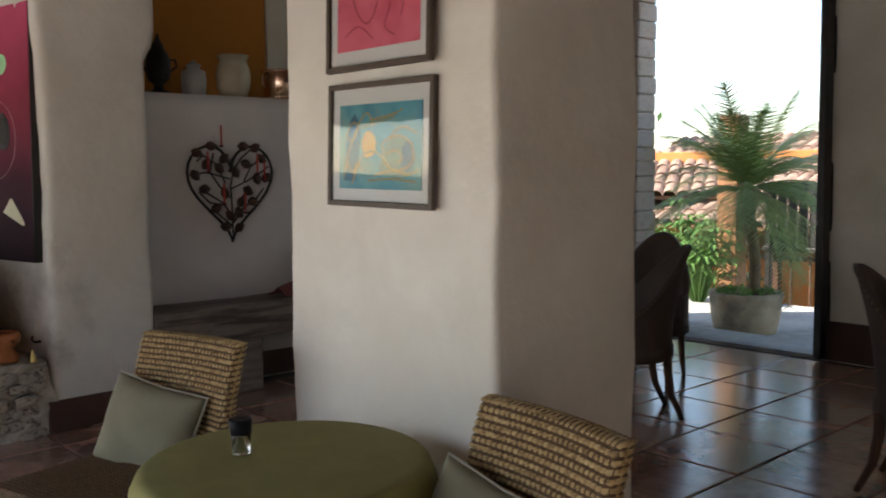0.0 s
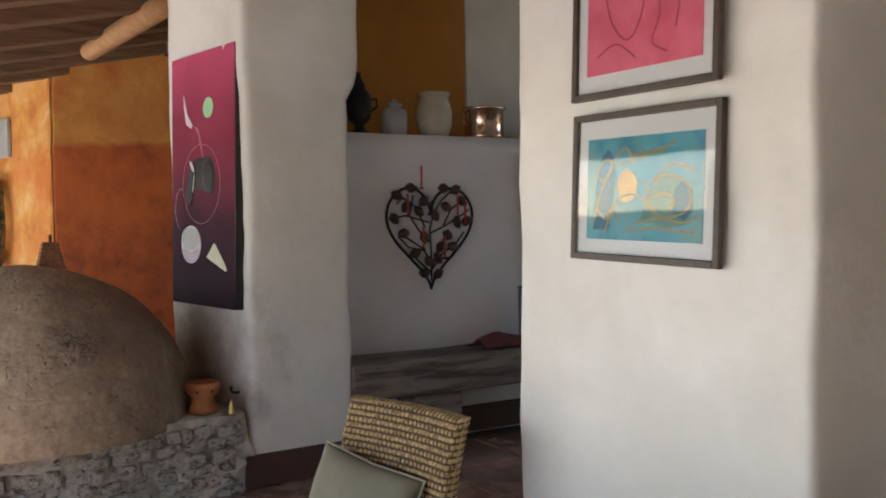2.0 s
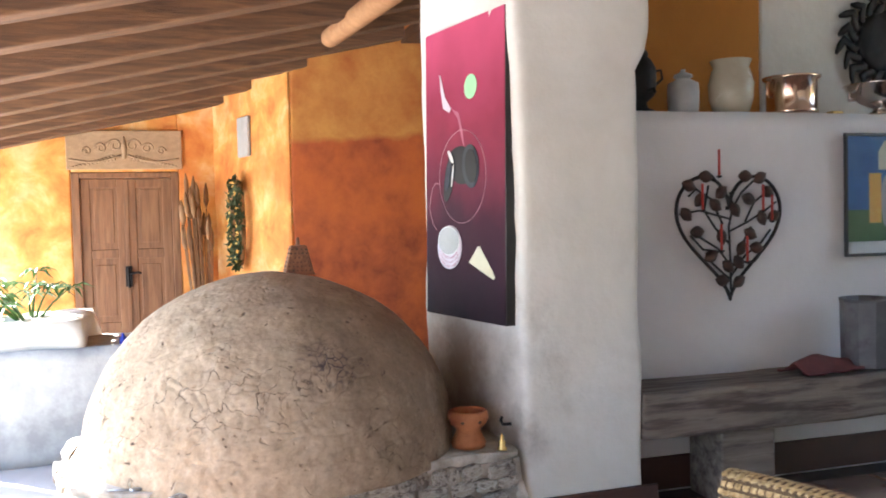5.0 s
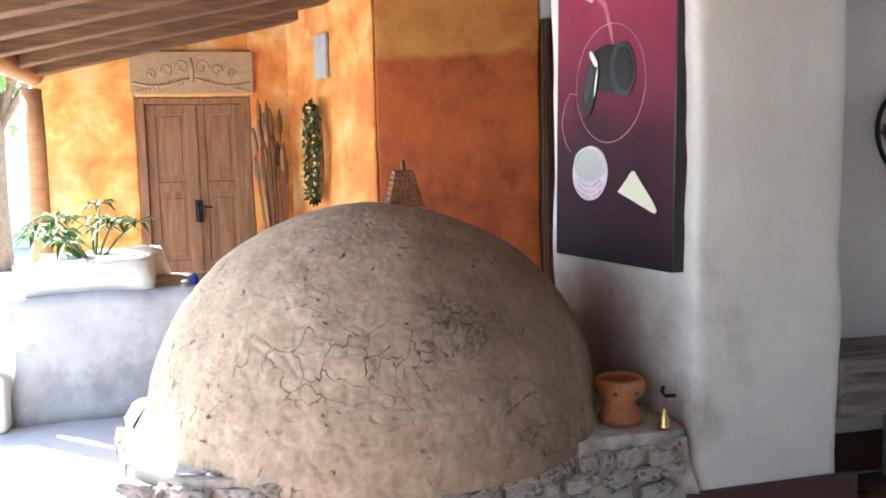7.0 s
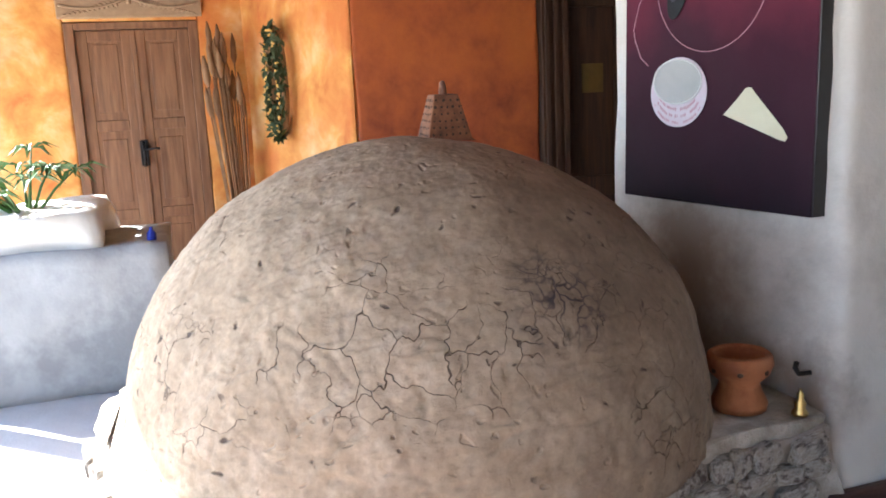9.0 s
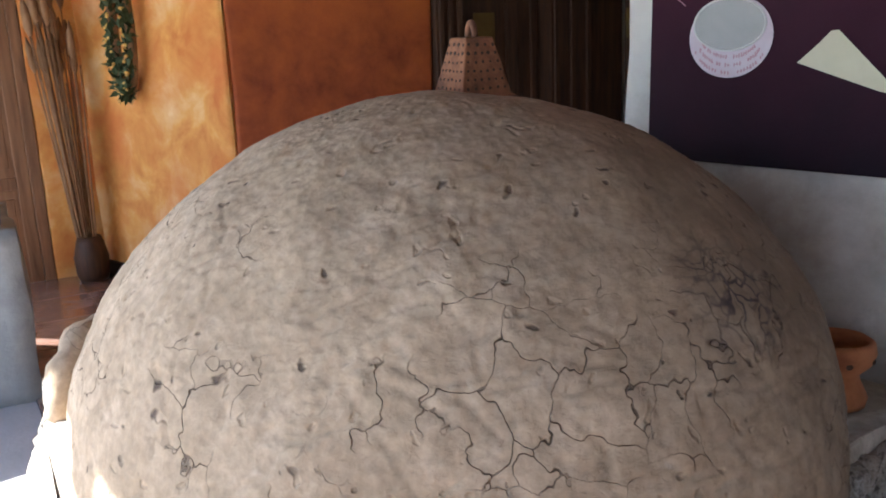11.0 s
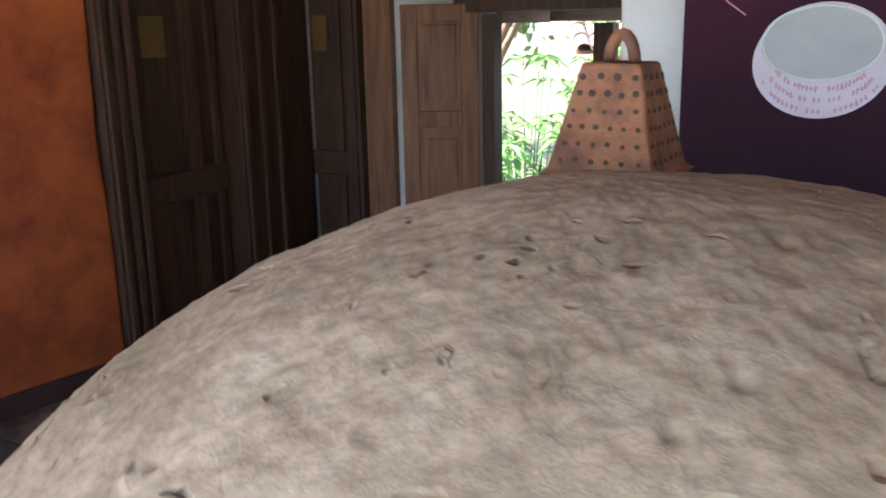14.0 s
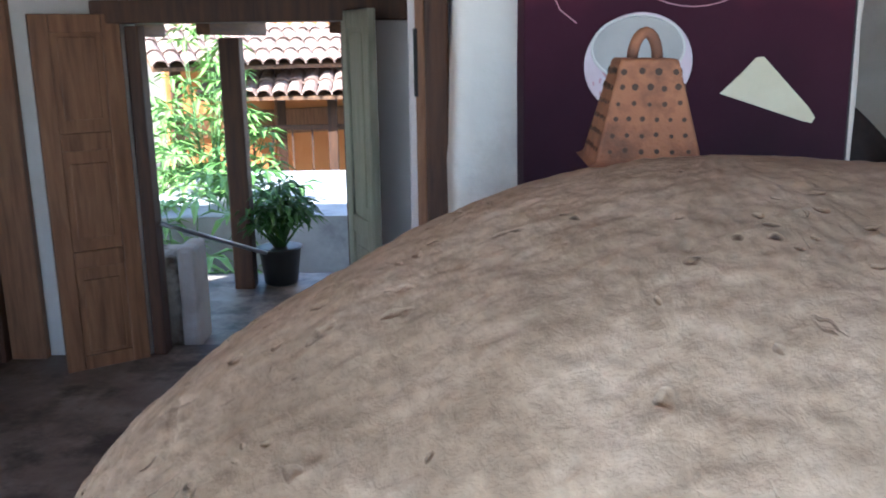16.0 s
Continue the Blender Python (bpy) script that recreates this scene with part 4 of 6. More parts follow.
    tube("fine_line", [(-0.22, -0.001, 0.72), (-0.27, -0.001, 0.73), (-0.31, -0.001, 0.69), (-0.34, -0.001, 0.60), (-0.33, -0.001, 0.56), (-0.30, -0.001, 0.50), (-0.26, -0.001, 0.47)], 0.0016, LETTERS, root, 5)
    return root


big_painting()


def framed_print(name, label, m, w, h, frame_mat, field_mat, border, frame_w=0.02, depth=0.022):
    root = tagged(new(name), label, "picture")
    root.matrix_basis = m
    bm = bmesh.new()
    add_box(bm, (-w / 2, -depth, 0), (-w / 2 + frame_w, 0, h))
    add_box(bm, (w / 2 - frame_w, -depth, 0), (w / 2, 0, h))
    add_box(bm, (-w / 2 + frame_w, -depth, 0), (w / 2 - frame_w, 0, frame_w))
    add_box(bm, (-w / 2 + frame_w, -depth, h - frame_w), (w / 2 - frame_w, 0, h))
    mesh_object("frame", bm, frame_mat, root, bevel=0.003)
    box("mount", (-w / 2 + frame_w, -0.008, frame_w), (w / 2 - frame_w, -0.002, h - frame_w), MOUNT, root, 0)
    a, b, c = border
    box("print", (-w / 2 + a, -0.0105, b), (w / 2 - a, -0.0085, h - c), field_mat, root, 0)
    pane = box("pane", (-w / 2 + frame_w, -0.0165, frame_w), (w / 2 - frame_w, -0.0145, h - frame_w), PICTUREGLASS, root, 0)
    pane.visible_shadow = False
    return root


def strokes(name, parent, mat, curves, radius=0.003, y=-0.011):
    bm = bmesh.new()
    for pts in curves:
        fine = []
        for (x0, z0), (x1, z1) in zip(pts, pts[1:]):
            fine += [(x0 + (x1 - x0) * k / 4, z0 + (z1 - z0) * k / 4) for k in range(4)]
        fine.append(pts[-1])
        for _ in range(2):
            fine = [fine[0]] + [((a[0] + b[0] + c[0]) / 3, (a[1] + b[1] + c[1]) / 3) for a, b, c in zip(fine, fine[1:], fine[2:])] + [fine[-1]]
        add_tube(bm, [(x, y, z) for x, z in fine], radius, 4)
    for v in bm.verts:
        v.co.y = y + (v.co.y - y) * 0.25
    return tagged(mesh_object(name, bm, mat, parent), kind="stuff")


teal = framed_print("framed_print", "framed teal abstract print behind glass on the pillar", pose(-2.345, 2.005, 1.425, -1.5, 0.9, 0), 0.58, 0.43, FRAMEWOOD, TEAL, (0.062, 0.062, 0.075))
flat_shape("cloaked_shape", [(-0.20, 0.09), (-0.19, 0.22), (-0.165, 0.30), (-0.14, 0.325), (-0.115, 0.30), (-0.10, 0.25), (-0.115, 0.16), (-0.13, 0.09)], DEEPTEAL, teal, 0, 0, -0.0102, 0.0004)
flat_shape("curled_shape", [(0.0, 0.12), (0.02, 0.19), (0.06, 0.235), (0.12, 0.245), (0.18, 0.22), (0.2, 0.16), (0.17, 0.11), (0.1, 0.095)], SAGE, teal, 0, 0, -0.0102, 0.0004)
flat_shape("dark_curl", [(0.12, 0.14), (0.125, 0.2), (0.155, 0.225), (0.19, 0.2), (0.195, 0.15), (0.165, 0.12)], DEEPTEAL, teal, 0, 0, -0.0107, 0.0003)
flat_shape("pale_limb", [(-0.11, 0.265), (0.0, 0.285), (0.09, 0.305), (0.10, 0.322), (0.06, 0.318), (-0.02, 0.30), (-0.11, 0.288)], SAGE, teal, 0, 0, -0.0102, 0.0004)
flat_shape("orange_blob", [(x * (1 + 0.09 * math.sin(9 * k)), z * (1 + 0.09 * math.cos(7 * k))) for k, (x, z) in enumerate(oval(0.04, 0.046))], ORANGEPAINT, teal, -0.055, 0.215, -0.0106, 0.0006)
strokes("brush_strokes", teal, TEALLINE, [[(-0.2, 0.1), (-0.17, 0.2), (-0.1, 0.31), (-0.06, 0.33), (-0.03, 0.28)], [(-0.05, 0.3), (0.06, 0.31), (0.13, 0.33)], [(-0.15, 0.08), (-0.1, 0.18), (-0.02, 0.2), (0.06, 0.14)], [(0.02, 0.22), (0.1, 0.25), (0.18, 0.22), (0.19, 0.15), (0.1, 0.12), (0.03, 0.15), (0.02, 0.22)], [(-0.06, 0.09), (0.05, 0.1), (0.2, 0.09)], [(-0.19, 0.25), (-0.15, 0.3), (-0.11, 0.28), (-0.15, 0.22), (-0.19, 0.25)], [(-0.18, 0.15), (-0.14, 0.11), (-0.12, 0.16), (-0.09, 0.12)], [(0.04, 0.18), (0.09, 0.2), (0.14, 0.17), (0.1, 0.15)], [(-0.02, 0.11), (0.08, 0.13), (0.16, 0.11), (0.21, 0.13)], [(0.05, 0.23), (0.12, 0.28), (0.2, 0.25)]], 0.004)
pink = framed_print("framed_print", "framed rose-pink abstract print behind glass on the pillar", pose(-2.335, 2.0, 1.895, -1.5, 0.6, 0), 0.57, 0.46, FRAMEWOOD, PINK, (0.06, 0.07, 0.07))
strokes("brush_strokes", pink, PINKLINE, [[(-0.15, 0.3), (-0.12, 0.2), (-0.05, 0.14), (0.0, 0.2), (0.02, 0.3)], [(-0.18, 0.12), (-0.1, 0.16), (-0.02, 0.1)], [(0.05, 0.32), (0.08, 0.2), (0.03, 0.13), (0.1, 0.1)], [(0.1, 0.33), (0.15, 0.25), (0.13, 0.16)]], 0.003)
tower = framed_print("framed_poster", "black-framed yellow and blue tower print on the half wall", pose(-5.862, 4.43, 1.27, 0, 0, 90), 0.58, 0.74, BLACKPAINT, BLUEPAINT, (0.018, 0.09, 0.018), 0.018)
flat_shape("green_field", [(-0.27, 0.09), (0.27, 0.09), (0.27, 0.28), (-0.27, 0.28)], GREENPAINT, tower, 0, 0, -0.0106, 0.0004)
flat_shape("yellow_block", [(-0.11, 0.2), (-0.02, 0.2), (-0.02, 0.5), (-0.11, 0.5)], ORANGEPAINT, tower, 0, 0, -0.0108, 0.0006)
flat_shape("yellow_block", [(0.07, 0.2), (0.15, 0.2), (0.15, 0.48), (0.07, 0.48)], ORANGEPAINT, tower, 0, 0, -0.0108, 0.0006)
flat_shape("tower_top", [(-0.04, 0.52), (0.06, 0.52), (0.06, 0.63), (0.01, 0.7), (-0.04, 0.63)], CREAMPAINT, tower, 0, 0, -0.0108, 0.0006)
flat_shape("pale_figure", oval(0.04, 0.16), GREYPAINT, tower, 0.02, 0.33, -0.0112, 0.0006)


# ---- heart candle holder ----
def heart_point(t, s=1.0):
    x = 16 * math.sin(t) ** 3 / 16.5
    z = (13 * math.cos(t) - 5 * math.cos(2 * t) - 2 * math.cos(3 * t) - math.cos(4 * t)) / 16.5
    return Vector((0.355 * s * x, 0, 0.40 * s * z))


def heart_holder():
    root = tagged(new("heart_candle_holder"), "black iron heart-shaped wall candle holder with leaves and red candles", "candle holder")
    root.matrix_basis = pose(-5.85, 3.335, 1.47, 0, 0, 90)
    tube("heart_frame", [heart_point(2 * math.pi * k / 80) for k in range(80)], 0.0105, IRON, root, 8, True)
    bm = bmesh.new()
    branches = [[(0, -0.36), (0.0, -0.2), (-0.01, 0.0), (0.02, 0.12), (0.0, 0.2)], [(0, -0.22), (-0.08, -0.12), (-0.2, -0.05)], [(0.0, -0.1), (-0.1, 0.0), (-0.17, 0.1), (-0.14, 0.24)], [(0.0, -0.28), (0.1, -0.16), (0.2, -0.1), (0.27, -0.02)], [(0.0, -0.02), (0.12, 0.03), (0.25, 0.1), (0.31, 0.14)], [(0.01, 0.1), (0.08, 0.2), (0.18, 0.28)], [(-0.01, 0.05), (-0.2, 0.1), (-0.33, 0.08)], [(0, -0.25), (0.09, -0.08), (0.14, 0.0)], [(0, -0.3), (-0.12, -0.2), (-0.16, -0.14)], [(-0.05, 0.02), (-0.12, 0.16), (-0.22, 0.22), (-0.27, 0.18)], [(0.1, 0.03), (0.16, 0.14), (0.25, 0.2)], [(0.05, -0.2), (0.16, -0.2), (0.19, -0.17)], [(-0.05, -0.14), (-0.18, -0.12), (-0.26, -0.04)], [(0.0, 0.16), (-0.07, 0.24), (-0.12, 0.3)]]
    for pts in branches:
        add_tube(bm, [(x, -0.008, z) for x, z in pts], 0.0065, 6)
    mesh_object("branches", bm, IRON, root, smooth=True)
    box("wall_mount", (-0.004, 0, 0.1), (0.004, 0.03, 0.12), IRON, root, 0)
    box("wall_mount", (-0.004, 0, -0.3), (0.004, 0.03, -0.28), IRON, root, 0)
    for x, z, a in [(-0.27, 0.24, 20), (-0.16, 0.29, 10), (-0.06, 0.2, -40), (0.1, 0.29, 0), (0.25, 0.2, 30), (0.29, 0.06, -20), (-0.1, 0.13, 40), (0.03, 0.1, 60), (-0.22, -0.02, 0), (0.13, -0.04, 30), (-0.13, -0.16, -20), (0.17, -0.12, 10), (0.05, -0.2, 50), (-0.06, -0.3, 10), (-0.06, -0.05, 80), (0.2, 0.28, -30), (-0.29, 0.08, 50), (0.21, 0.05, 70), (-0.2, 0.16, -50), (0.07, -0.12, -60), (-0.02, -0.22, 40), (0.12, 0.16, 20), (0.05, -0.31, -30)]:
        bm = bmesh.new()
        n = 9
        mid = [bm.verts.new((0.095 * (k / (n - 1) - 0.5), -0.006 - 0.012 * math.sin(math.pi * k / (n - 1)), 0)) for k in range(n)]
        up = [bm.verts.new((0.095 * (k / (n - 1) - 0.5), 0, 0.034 * math.sin(math.pi * k / (n - 1)) ** 0.8)) for k in range(n)]
        dn = [bm.verts.new((0.095 * (k / (n - 1) - 0.5), 0, -0.034 * math.sin(math.pi * k / (n - 1)) ** 0.8)) for k in range(n)]
        for k in range(n - 1):
            for a1, b1 in ((up, mid), (mid, dn)):
                bm.faces.new((a1[k], a1[k + 1], b1[k + 1], b1[k]))
        bmesh.ops.remove_doubles(bm, verts=bm.verts[:], dist=0.0005)
        ob = mesh_object("leaf", bm, RUST, root, pose(x, -0.012, z, 0, a, 0), smooth=True)
        mod = ob.modifiers.new("thick", "SOLIDIFY")
        mod.thickness = 0.002
    for x, z in [(-0.09, 0.29), (-0.2, 0.10), (0.2, 0.09), (0.26, 0.03), (-0.08, -0.13), (0.09, -0.2)]:
        bm = bmesh.new()
        add_tube(bm, [(x, -0.04, z), (x, -0.04, z + 0.15)], 0.0075, 8)
        mesh_object("candle", bm, CANDLE, root, smooth=True)
        lathe("candle_cup", [(0.004, 0), (0.016, 0.006), (0.017, 0.014)], IRON, root, pose(x, -0.04, z - 0.01), 12)
    return root


heart_holder()


# ---- alcove: bench and ledge ----
def beam_bench():
    root = tagged(new("beam_bench"), "heavy weathered timber-beam bench against the half wall", "bench")
    root.location = (-5.66, 4.3, 0)
    bm = bmesh.new()
    add_box(bm, (-0.19, -1.75, 0.40), (0.19, 2.4, 0.645))
    bmesh.ops.subdivide_edges(bm, edges=[e for e in bm.edges if abs(e.verts[0].co.y - e.verts[1].co.y) > 1], cuts=24)
    wobble(bm, 0.02, 3.1)
    mesh_object("seat", bm, BEAM, root, bevel=0.018)
    for y in (-1.1, 1.7):
        bm = bmesh.new()
        add_box(bm, (-0.16, y - 0.17, 0), (0.15, y + 0.17, 0.41))
        mesh_object("leg", bm, BEAM, root, bevel=0.015)
    return root


beam_bench()


def drum():
    root = tagged(new("faceted_bucket"), "dark faceted metal bucket on the bench", "bucket")
    root.matrix_basis = pose(-5.66, 4.12, 0.645, 0, 0, 12)
    bm = bmesh.new()
    add_lathe(bm, [(0.135, 0), (0.14, 0.01), (0.146, 0.38), (0.15, 0.385), (0.15, 0.40), (0.14, 0.40), (0.132, 0.38), (0.12, 0.02)], 10)
    mesh_object("body", bm, GREYDARK, root, bevel=0.004)
    return root


GREYDARK = material("dull_zinc", [(0.10, 0.095, 0.10), (0.18, 0.17, 0.17)], 5, 0.55, metal=0.3, bump=0.3, bump_scale=20, patches=(0.08, 0.06, 0.07), patch_scale=5)
MAROON = material("maroon_cloth", [(0.10, 0.022, 0.02), (0.16, 0.04, 0.035)], 14, 0.8, bump=0.3, bump_scale=120)
drum()
bm = bmesh.new()
n = 18
grid = [[None] * (n + 1) for _ in range(n + 1)]
for i in range(n + 1):
    for j in range(n + 1):
        u, v = i / n - 0.5, j / n - 0.5
        ridge = 0.09 * max(0.0, 1 - abs(v + 0.15 * u) * 2.6) * (1 - 0.9 * abs(u + 0.15))
        grid[i][j] = bm.verts.new((v * 0.22, u * 0.44, 0.012 + ridge + 0.012 * noise.noise(Vector((u * 7, v * 7, 2)))))
for i in range(n):
    for j in range(n):
        bm.faces.new((grid[i][j], grid[i + 1][j], grid[i + 1][j + 1], grid[i][j + 1]))
cloth = mesh_object("folded_cloth", bm, MAROON, m=pose(-5.62, 3.76, 0.645, 0, 0, 8), smooth=True)
cloth.modifiers.new("thick", "SOLIDIFY").thickness = 0.01
tagged(cloth, "maroon cloth folded on the bench", "cloth")
tagged(lathe("small_dish", [(0.02, 0), (0.05, 0.004), (0.075, 0.02), (0.07, 0.022), (0.045, 0.01)], BLACKPAINT, m=pose(-5.64, 4.5, 0.645)), "small dark dish on the bench", "dish")
tagged(lathe("small_jar", [(0.03, 0), (0.04, 0.01), (0.04, 0.07), (0.03, 0.09), (0.032, 0.1)], CREAMPAINT, m=pose(-5.62, 4.72, 0.645)), "small yellowish jar on the bench", "jar")

SHELF = 2.13


def samovar():
    root = tagged(new("samovar"), "dark tarnished samovar on the ledge", "samovar")
    root.location = (-6.02, 2.88, SHELF)
    lathe("body", [(0.07, 0), (0.075, 0.015), (0.04, 0.03), (0.03, 0.06), (0.075, 0.1), (0.09, 0.17), (0.085, 0.25), (0.06, 0.3), (0.04, 0.32), (0.045, 0.335), (0.03, 0.36), (0.012, 0.4), (0.014, 0.42)], IRON, root)
    tube("tap", [(0.08, 0, 0.12), (0.14, 0.0, 0.12), (0.15, 0, 0.1)], 0.01, IRON, root)
    tube("handle", [(0, 0.085, 0.24), (0, 0.13, 0.25), (0, 0.14, 0.2), (0, 0.09, 0.16)], 0.008, IRON, root)
    tube("handle", [(0, -0.085, 0.24), (0, -0.13, 0.25), (0, -0.14, 0.2), (0, -0.09, 0.16)], 0.008, IRON, root)
    return root


samovar()
tagged(lathe("ceramic_jar", [(0.06, 0), (0.085, 0.005), (0.09, 0.12), (0.085, 0.17), (0.045, 0.19), (0.04, 0.2), (0.055, 0.205), (0.05, 0.22), (0.015, 0.235), (0.012, 0.25)], PORCELAIN, m=pose(-5.98, 3.13, SHELF)), "grey glazed lidded jar on the ledge", "jar")
tagged(lathe("glass_vase", [(0.08, 0), (0.1, 0.004), (0.125, 0.08), (0.13, 0.17), (0.11, 0.25), (0.1, 0.27), (0.12, 0.31), (0.113, 0.31), (0.094, 0.27), (0.105, 0.24), (0.122, 0.16), (0.09, 0.015)], FROSTED, m=pose(-5.98, 3.45, SHELF)), "cloudy hand-blown glass vase on the ledge", "vase")


def copper_pot():
    root = tagged(new("copper_pot"), "polished copper pot with rolled rim on the ledge", "pot")
    root.location = (-5.99, 3.88, SHELF)
    lathe("body", [(0.13, 0), (0.15, 0.004), (0.152, 0.02), (0.146, 0.03), (0.146, 0.2), (0.165, 0.21), (0.168, 0.225), (0.155, 0.228), (0.14, 0.2), (0.135, 0.02)], COPPER, root, steps=48)
    tube("handle", [(0.0, -0.15, 0.19), (0, -0.175, 0.185), (0, -0.175, 0.12), (0, -0.15, 0.1)], 0.008, COPPER, root)
    return root


copper_pot()


def punch_bowl():
    root = tagged(new("footed_bowl"), "footed silver-plated bowl with ring handles on the ledge", "bowl")
    root.location = (-6.0, 4.56, SHELF)
    lathe("bowl", [(0.1, 0), (0.105, 0.012), (0.06, 0.03), (0.05, 0.05), (0.12, 0.08), (0.19, 0.13), (0.215, 0.19), (0.225, 0.195), (0.215, 0.2), (0.18, 0.13), (0.1, 0.085), (0.02, 0.075)], SILVER, root, steps=48)
    for s in (-1, 1):
        tube("handle", [(0, s * 0.2, 0.15), (0, s * 0.25, 0.14), (0, s * 0.25, 0.09), (0, s * 0.19, 0.1)], 0.008, SILVER, root)
    return root


punch_bowl()
tagged(lathe("dark_urn", [(0.07, 0), (0.12, 0.02), (0.15, 0.1), (0.14, 0.19), (0.1, 0.23), (0.11, 0.25), (0.095, 0.25), (0.09, 0.22)], GREYDARK, m=pose(-6.0, 5.0, SHELF)), "dark pewter urn on the ledge", "urn")
tagged(box("small_tin", (-0.03, -0.04, 0), (0.03, 0.04, 0.02), BRASS, m=pose(-5.95, 4.16, SHELF)), "small flat tin on the ledge", "tin")


def sun_ornament():
    root = tagged(new("sun_ornament"), "dark iron sun with wavy rays on the white wall", "ornament")
    root.matrix_basis = pose(-6.46, 4.98, 2.69, 0, 0, 90)
    bm = bmesh.new()
    bmesh.ops.create_uvsphere(bm, u_segments=28, v_segments=14, radius=0.19, matrix=Matrix.LocRotScale((0, 0, 0), None, (0.95, 0.3, 1.05)))
    wobble(bm, 0.02, 12)
    mesh_object("disc", bm, IRON, root, smooth=True)
    for k in range(18):
        a = 2 * math.pi * k / 18 + 0.1
        length = (0.2 if k % 2 else 0.17) * (1.0 if math.cos(a) < 0.3 else 0.72)
        pts = [Vector((math.cos(a + 0.14 * math.sin(j * 1.6)), 0, math.sin(a + 0.14 * math.sin(j * 1.6)))) * (0.17 + length * j / 5) for j in range(6)]
        bm = bmesh.new()
        add_tube(bm, pts, [0.03, 0.033, 0.034, 0.033, 0.027, 0.012], 6)
        for v in bm.verts:
            v.co.y *= 0.35
        mesh_object("ray", bm, IRON, root, smooth=True)
    return root


sun_ornament()


# ---- table and chairs ----
def cloth_table():
    root = tagged(new("round_table"), "small round table under an olive-green cloth", "table")
    root.location = (-2.10, 1.46, 0)
    bm = bmesh.new()
    steps = 96
    prof = [(0.0, 0.725), (0.2, 0.725), (0.385, 0.725), (0.405, 0.722), (0.418, 0.71), (0.425, 0.68), (0.43, 0.6), (0.44, 0.5), (0.45, 0.42)]
    rings = []
    for k, (r, z) in enumerate(prof):
        ring = []
        for i in range(steps):
            a = 2 * math.pi * i / steps
            fold = max(0.0, (k - 4) / 4) * 0.035 * math.sin(a * 9 + math.sin(a * 2))
            ring.append(bm.verts.new(((r + fold) * math.cos(a), (r + fold) * math.sin(a), z + 0.002 * noise.noise(Vector((r * math.cos(a) * 6, r * math.sin(a) * 6, 0))))))
        rings.append(ring)
    for a, b in zip(rings[1:], rings[2:]):
        for i in range(steps):
            bm.faces.new((b[i], b[(i + 1) % steps], a[(i + 1) % steps], a[i]))
    c = bm.verts.new((0, 0, 0.725))
    for i in range(steps):
        bm.faces.new((rings[1][i], rings[1][(i + 1) % steps], c))
    for v in rings[0]:
        bm.verts.remove(v)
    cl = mesh_object("tablecloth", bm, GREENCLOTH, root, smooth=True)
    cl.modifiers.new("thick", "SOLIDIFY").thickness = 0.004
    lathe("top", [(0.38, 0.69), (0.4, 0.695), (0.4, 0.715), (0.38, 0.718)], DARKWOOD, root)
    lathe("pedestal", [(0.22, 0), (0.22, 0.03), (0.05, 0.07), (0.04, 0.35), (0.06, 0.66), (0.2, 0.69)], DARKWOOD, root)
    return root


cloth_table()
tumbler = tagged(new("tumbler"), "small glass tumbler upside down with a dark base on the table", "glass")
tumbler.matrix_basis = pose(-2.22, 1.38, 0.731)
lathe("glass", [(0.024, 0), (0.027, 0.001), (0.034, 0.1), (0.031, 0.1), (0.024, 0.008)], CLEARGLASS, tumbler, steps=28)
lathe("dark_band", [(0.0305, 0.058), (0.0325, 0.06), (0.0352, 0.102), (0.03, 0.104), (0.01, 0.1)], BLACKGLOSS, tumbler, steps=28)


def woven_panel(bm, w, h, thick, bend, pitch=0.021):
    """A padded panel of plaited grass; strands stand proud in a herringbone."""
    nx, nz = int(w / pitch * 5), int(h / pitch * 5)
    def surf(u, v, side):
        x, z = (u - 0.5) * w, v * h
        edge = min(u, 1 - u) * w
        top = min(v, 1 - v) * h
        e = min(1.0, min(edge, top) / 0.03)
        round_off = thick * (1 - math.sqrt(max(0.0, 1 - (1 - e) ** 2)))
        row = math.floor(z / pitch)
        phase = (x / pitch + (0.5 if row % 2 else 0.0))
        weave = 0.014 * abs(math.sin(math.pi * phase)) ** 0.6 * abs(math.sin(math.pi * z / pitch)) ** 0.6
        y = bend * (1 - (2 * u - 1) ** 2) + 0.10 * v * v
        return Vector((x, y + side * (thick / 2 - round_off * 0.5 + weave), z))
    # Sunk faces get the dark material, painting shade into the weave's gaps.
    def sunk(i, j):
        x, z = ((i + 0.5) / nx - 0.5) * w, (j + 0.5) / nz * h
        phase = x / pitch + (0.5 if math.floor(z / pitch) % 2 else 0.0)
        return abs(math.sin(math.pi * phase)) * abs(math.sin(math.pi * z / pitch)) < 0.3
    for side in (-1, 1):
        g = [[bm.verts.new(surf(i / nx, j / nz, side)) for j in range(nz + 1)] for i in range(nx + 1)]
        for i in range(nx):
            for j in range(nz):
                q = (g[i][j], g[i + 1][j], g[i + 1][j + 1], g[i][j + 1])
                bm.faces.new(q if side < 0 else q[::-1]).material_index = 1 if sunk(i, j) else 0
        if side < 0:
            first = g
    rim = lambda g: [g[i][0] for i in range(nx + 1)] + [g[nx][j] for j in range(1, nz + 1)] + [g[i][nz] for i in range(nx - 1, -1, -1)] + [g[0][j] for j in range(nz - 1, 0, -1)]
    a, b = rim(first), rim(g)
    for i in range(len(a)):
        bm.faces.new((a[i], b[i], b[(i + 1) % len(a)], a[(i + 1) % len(a)]))


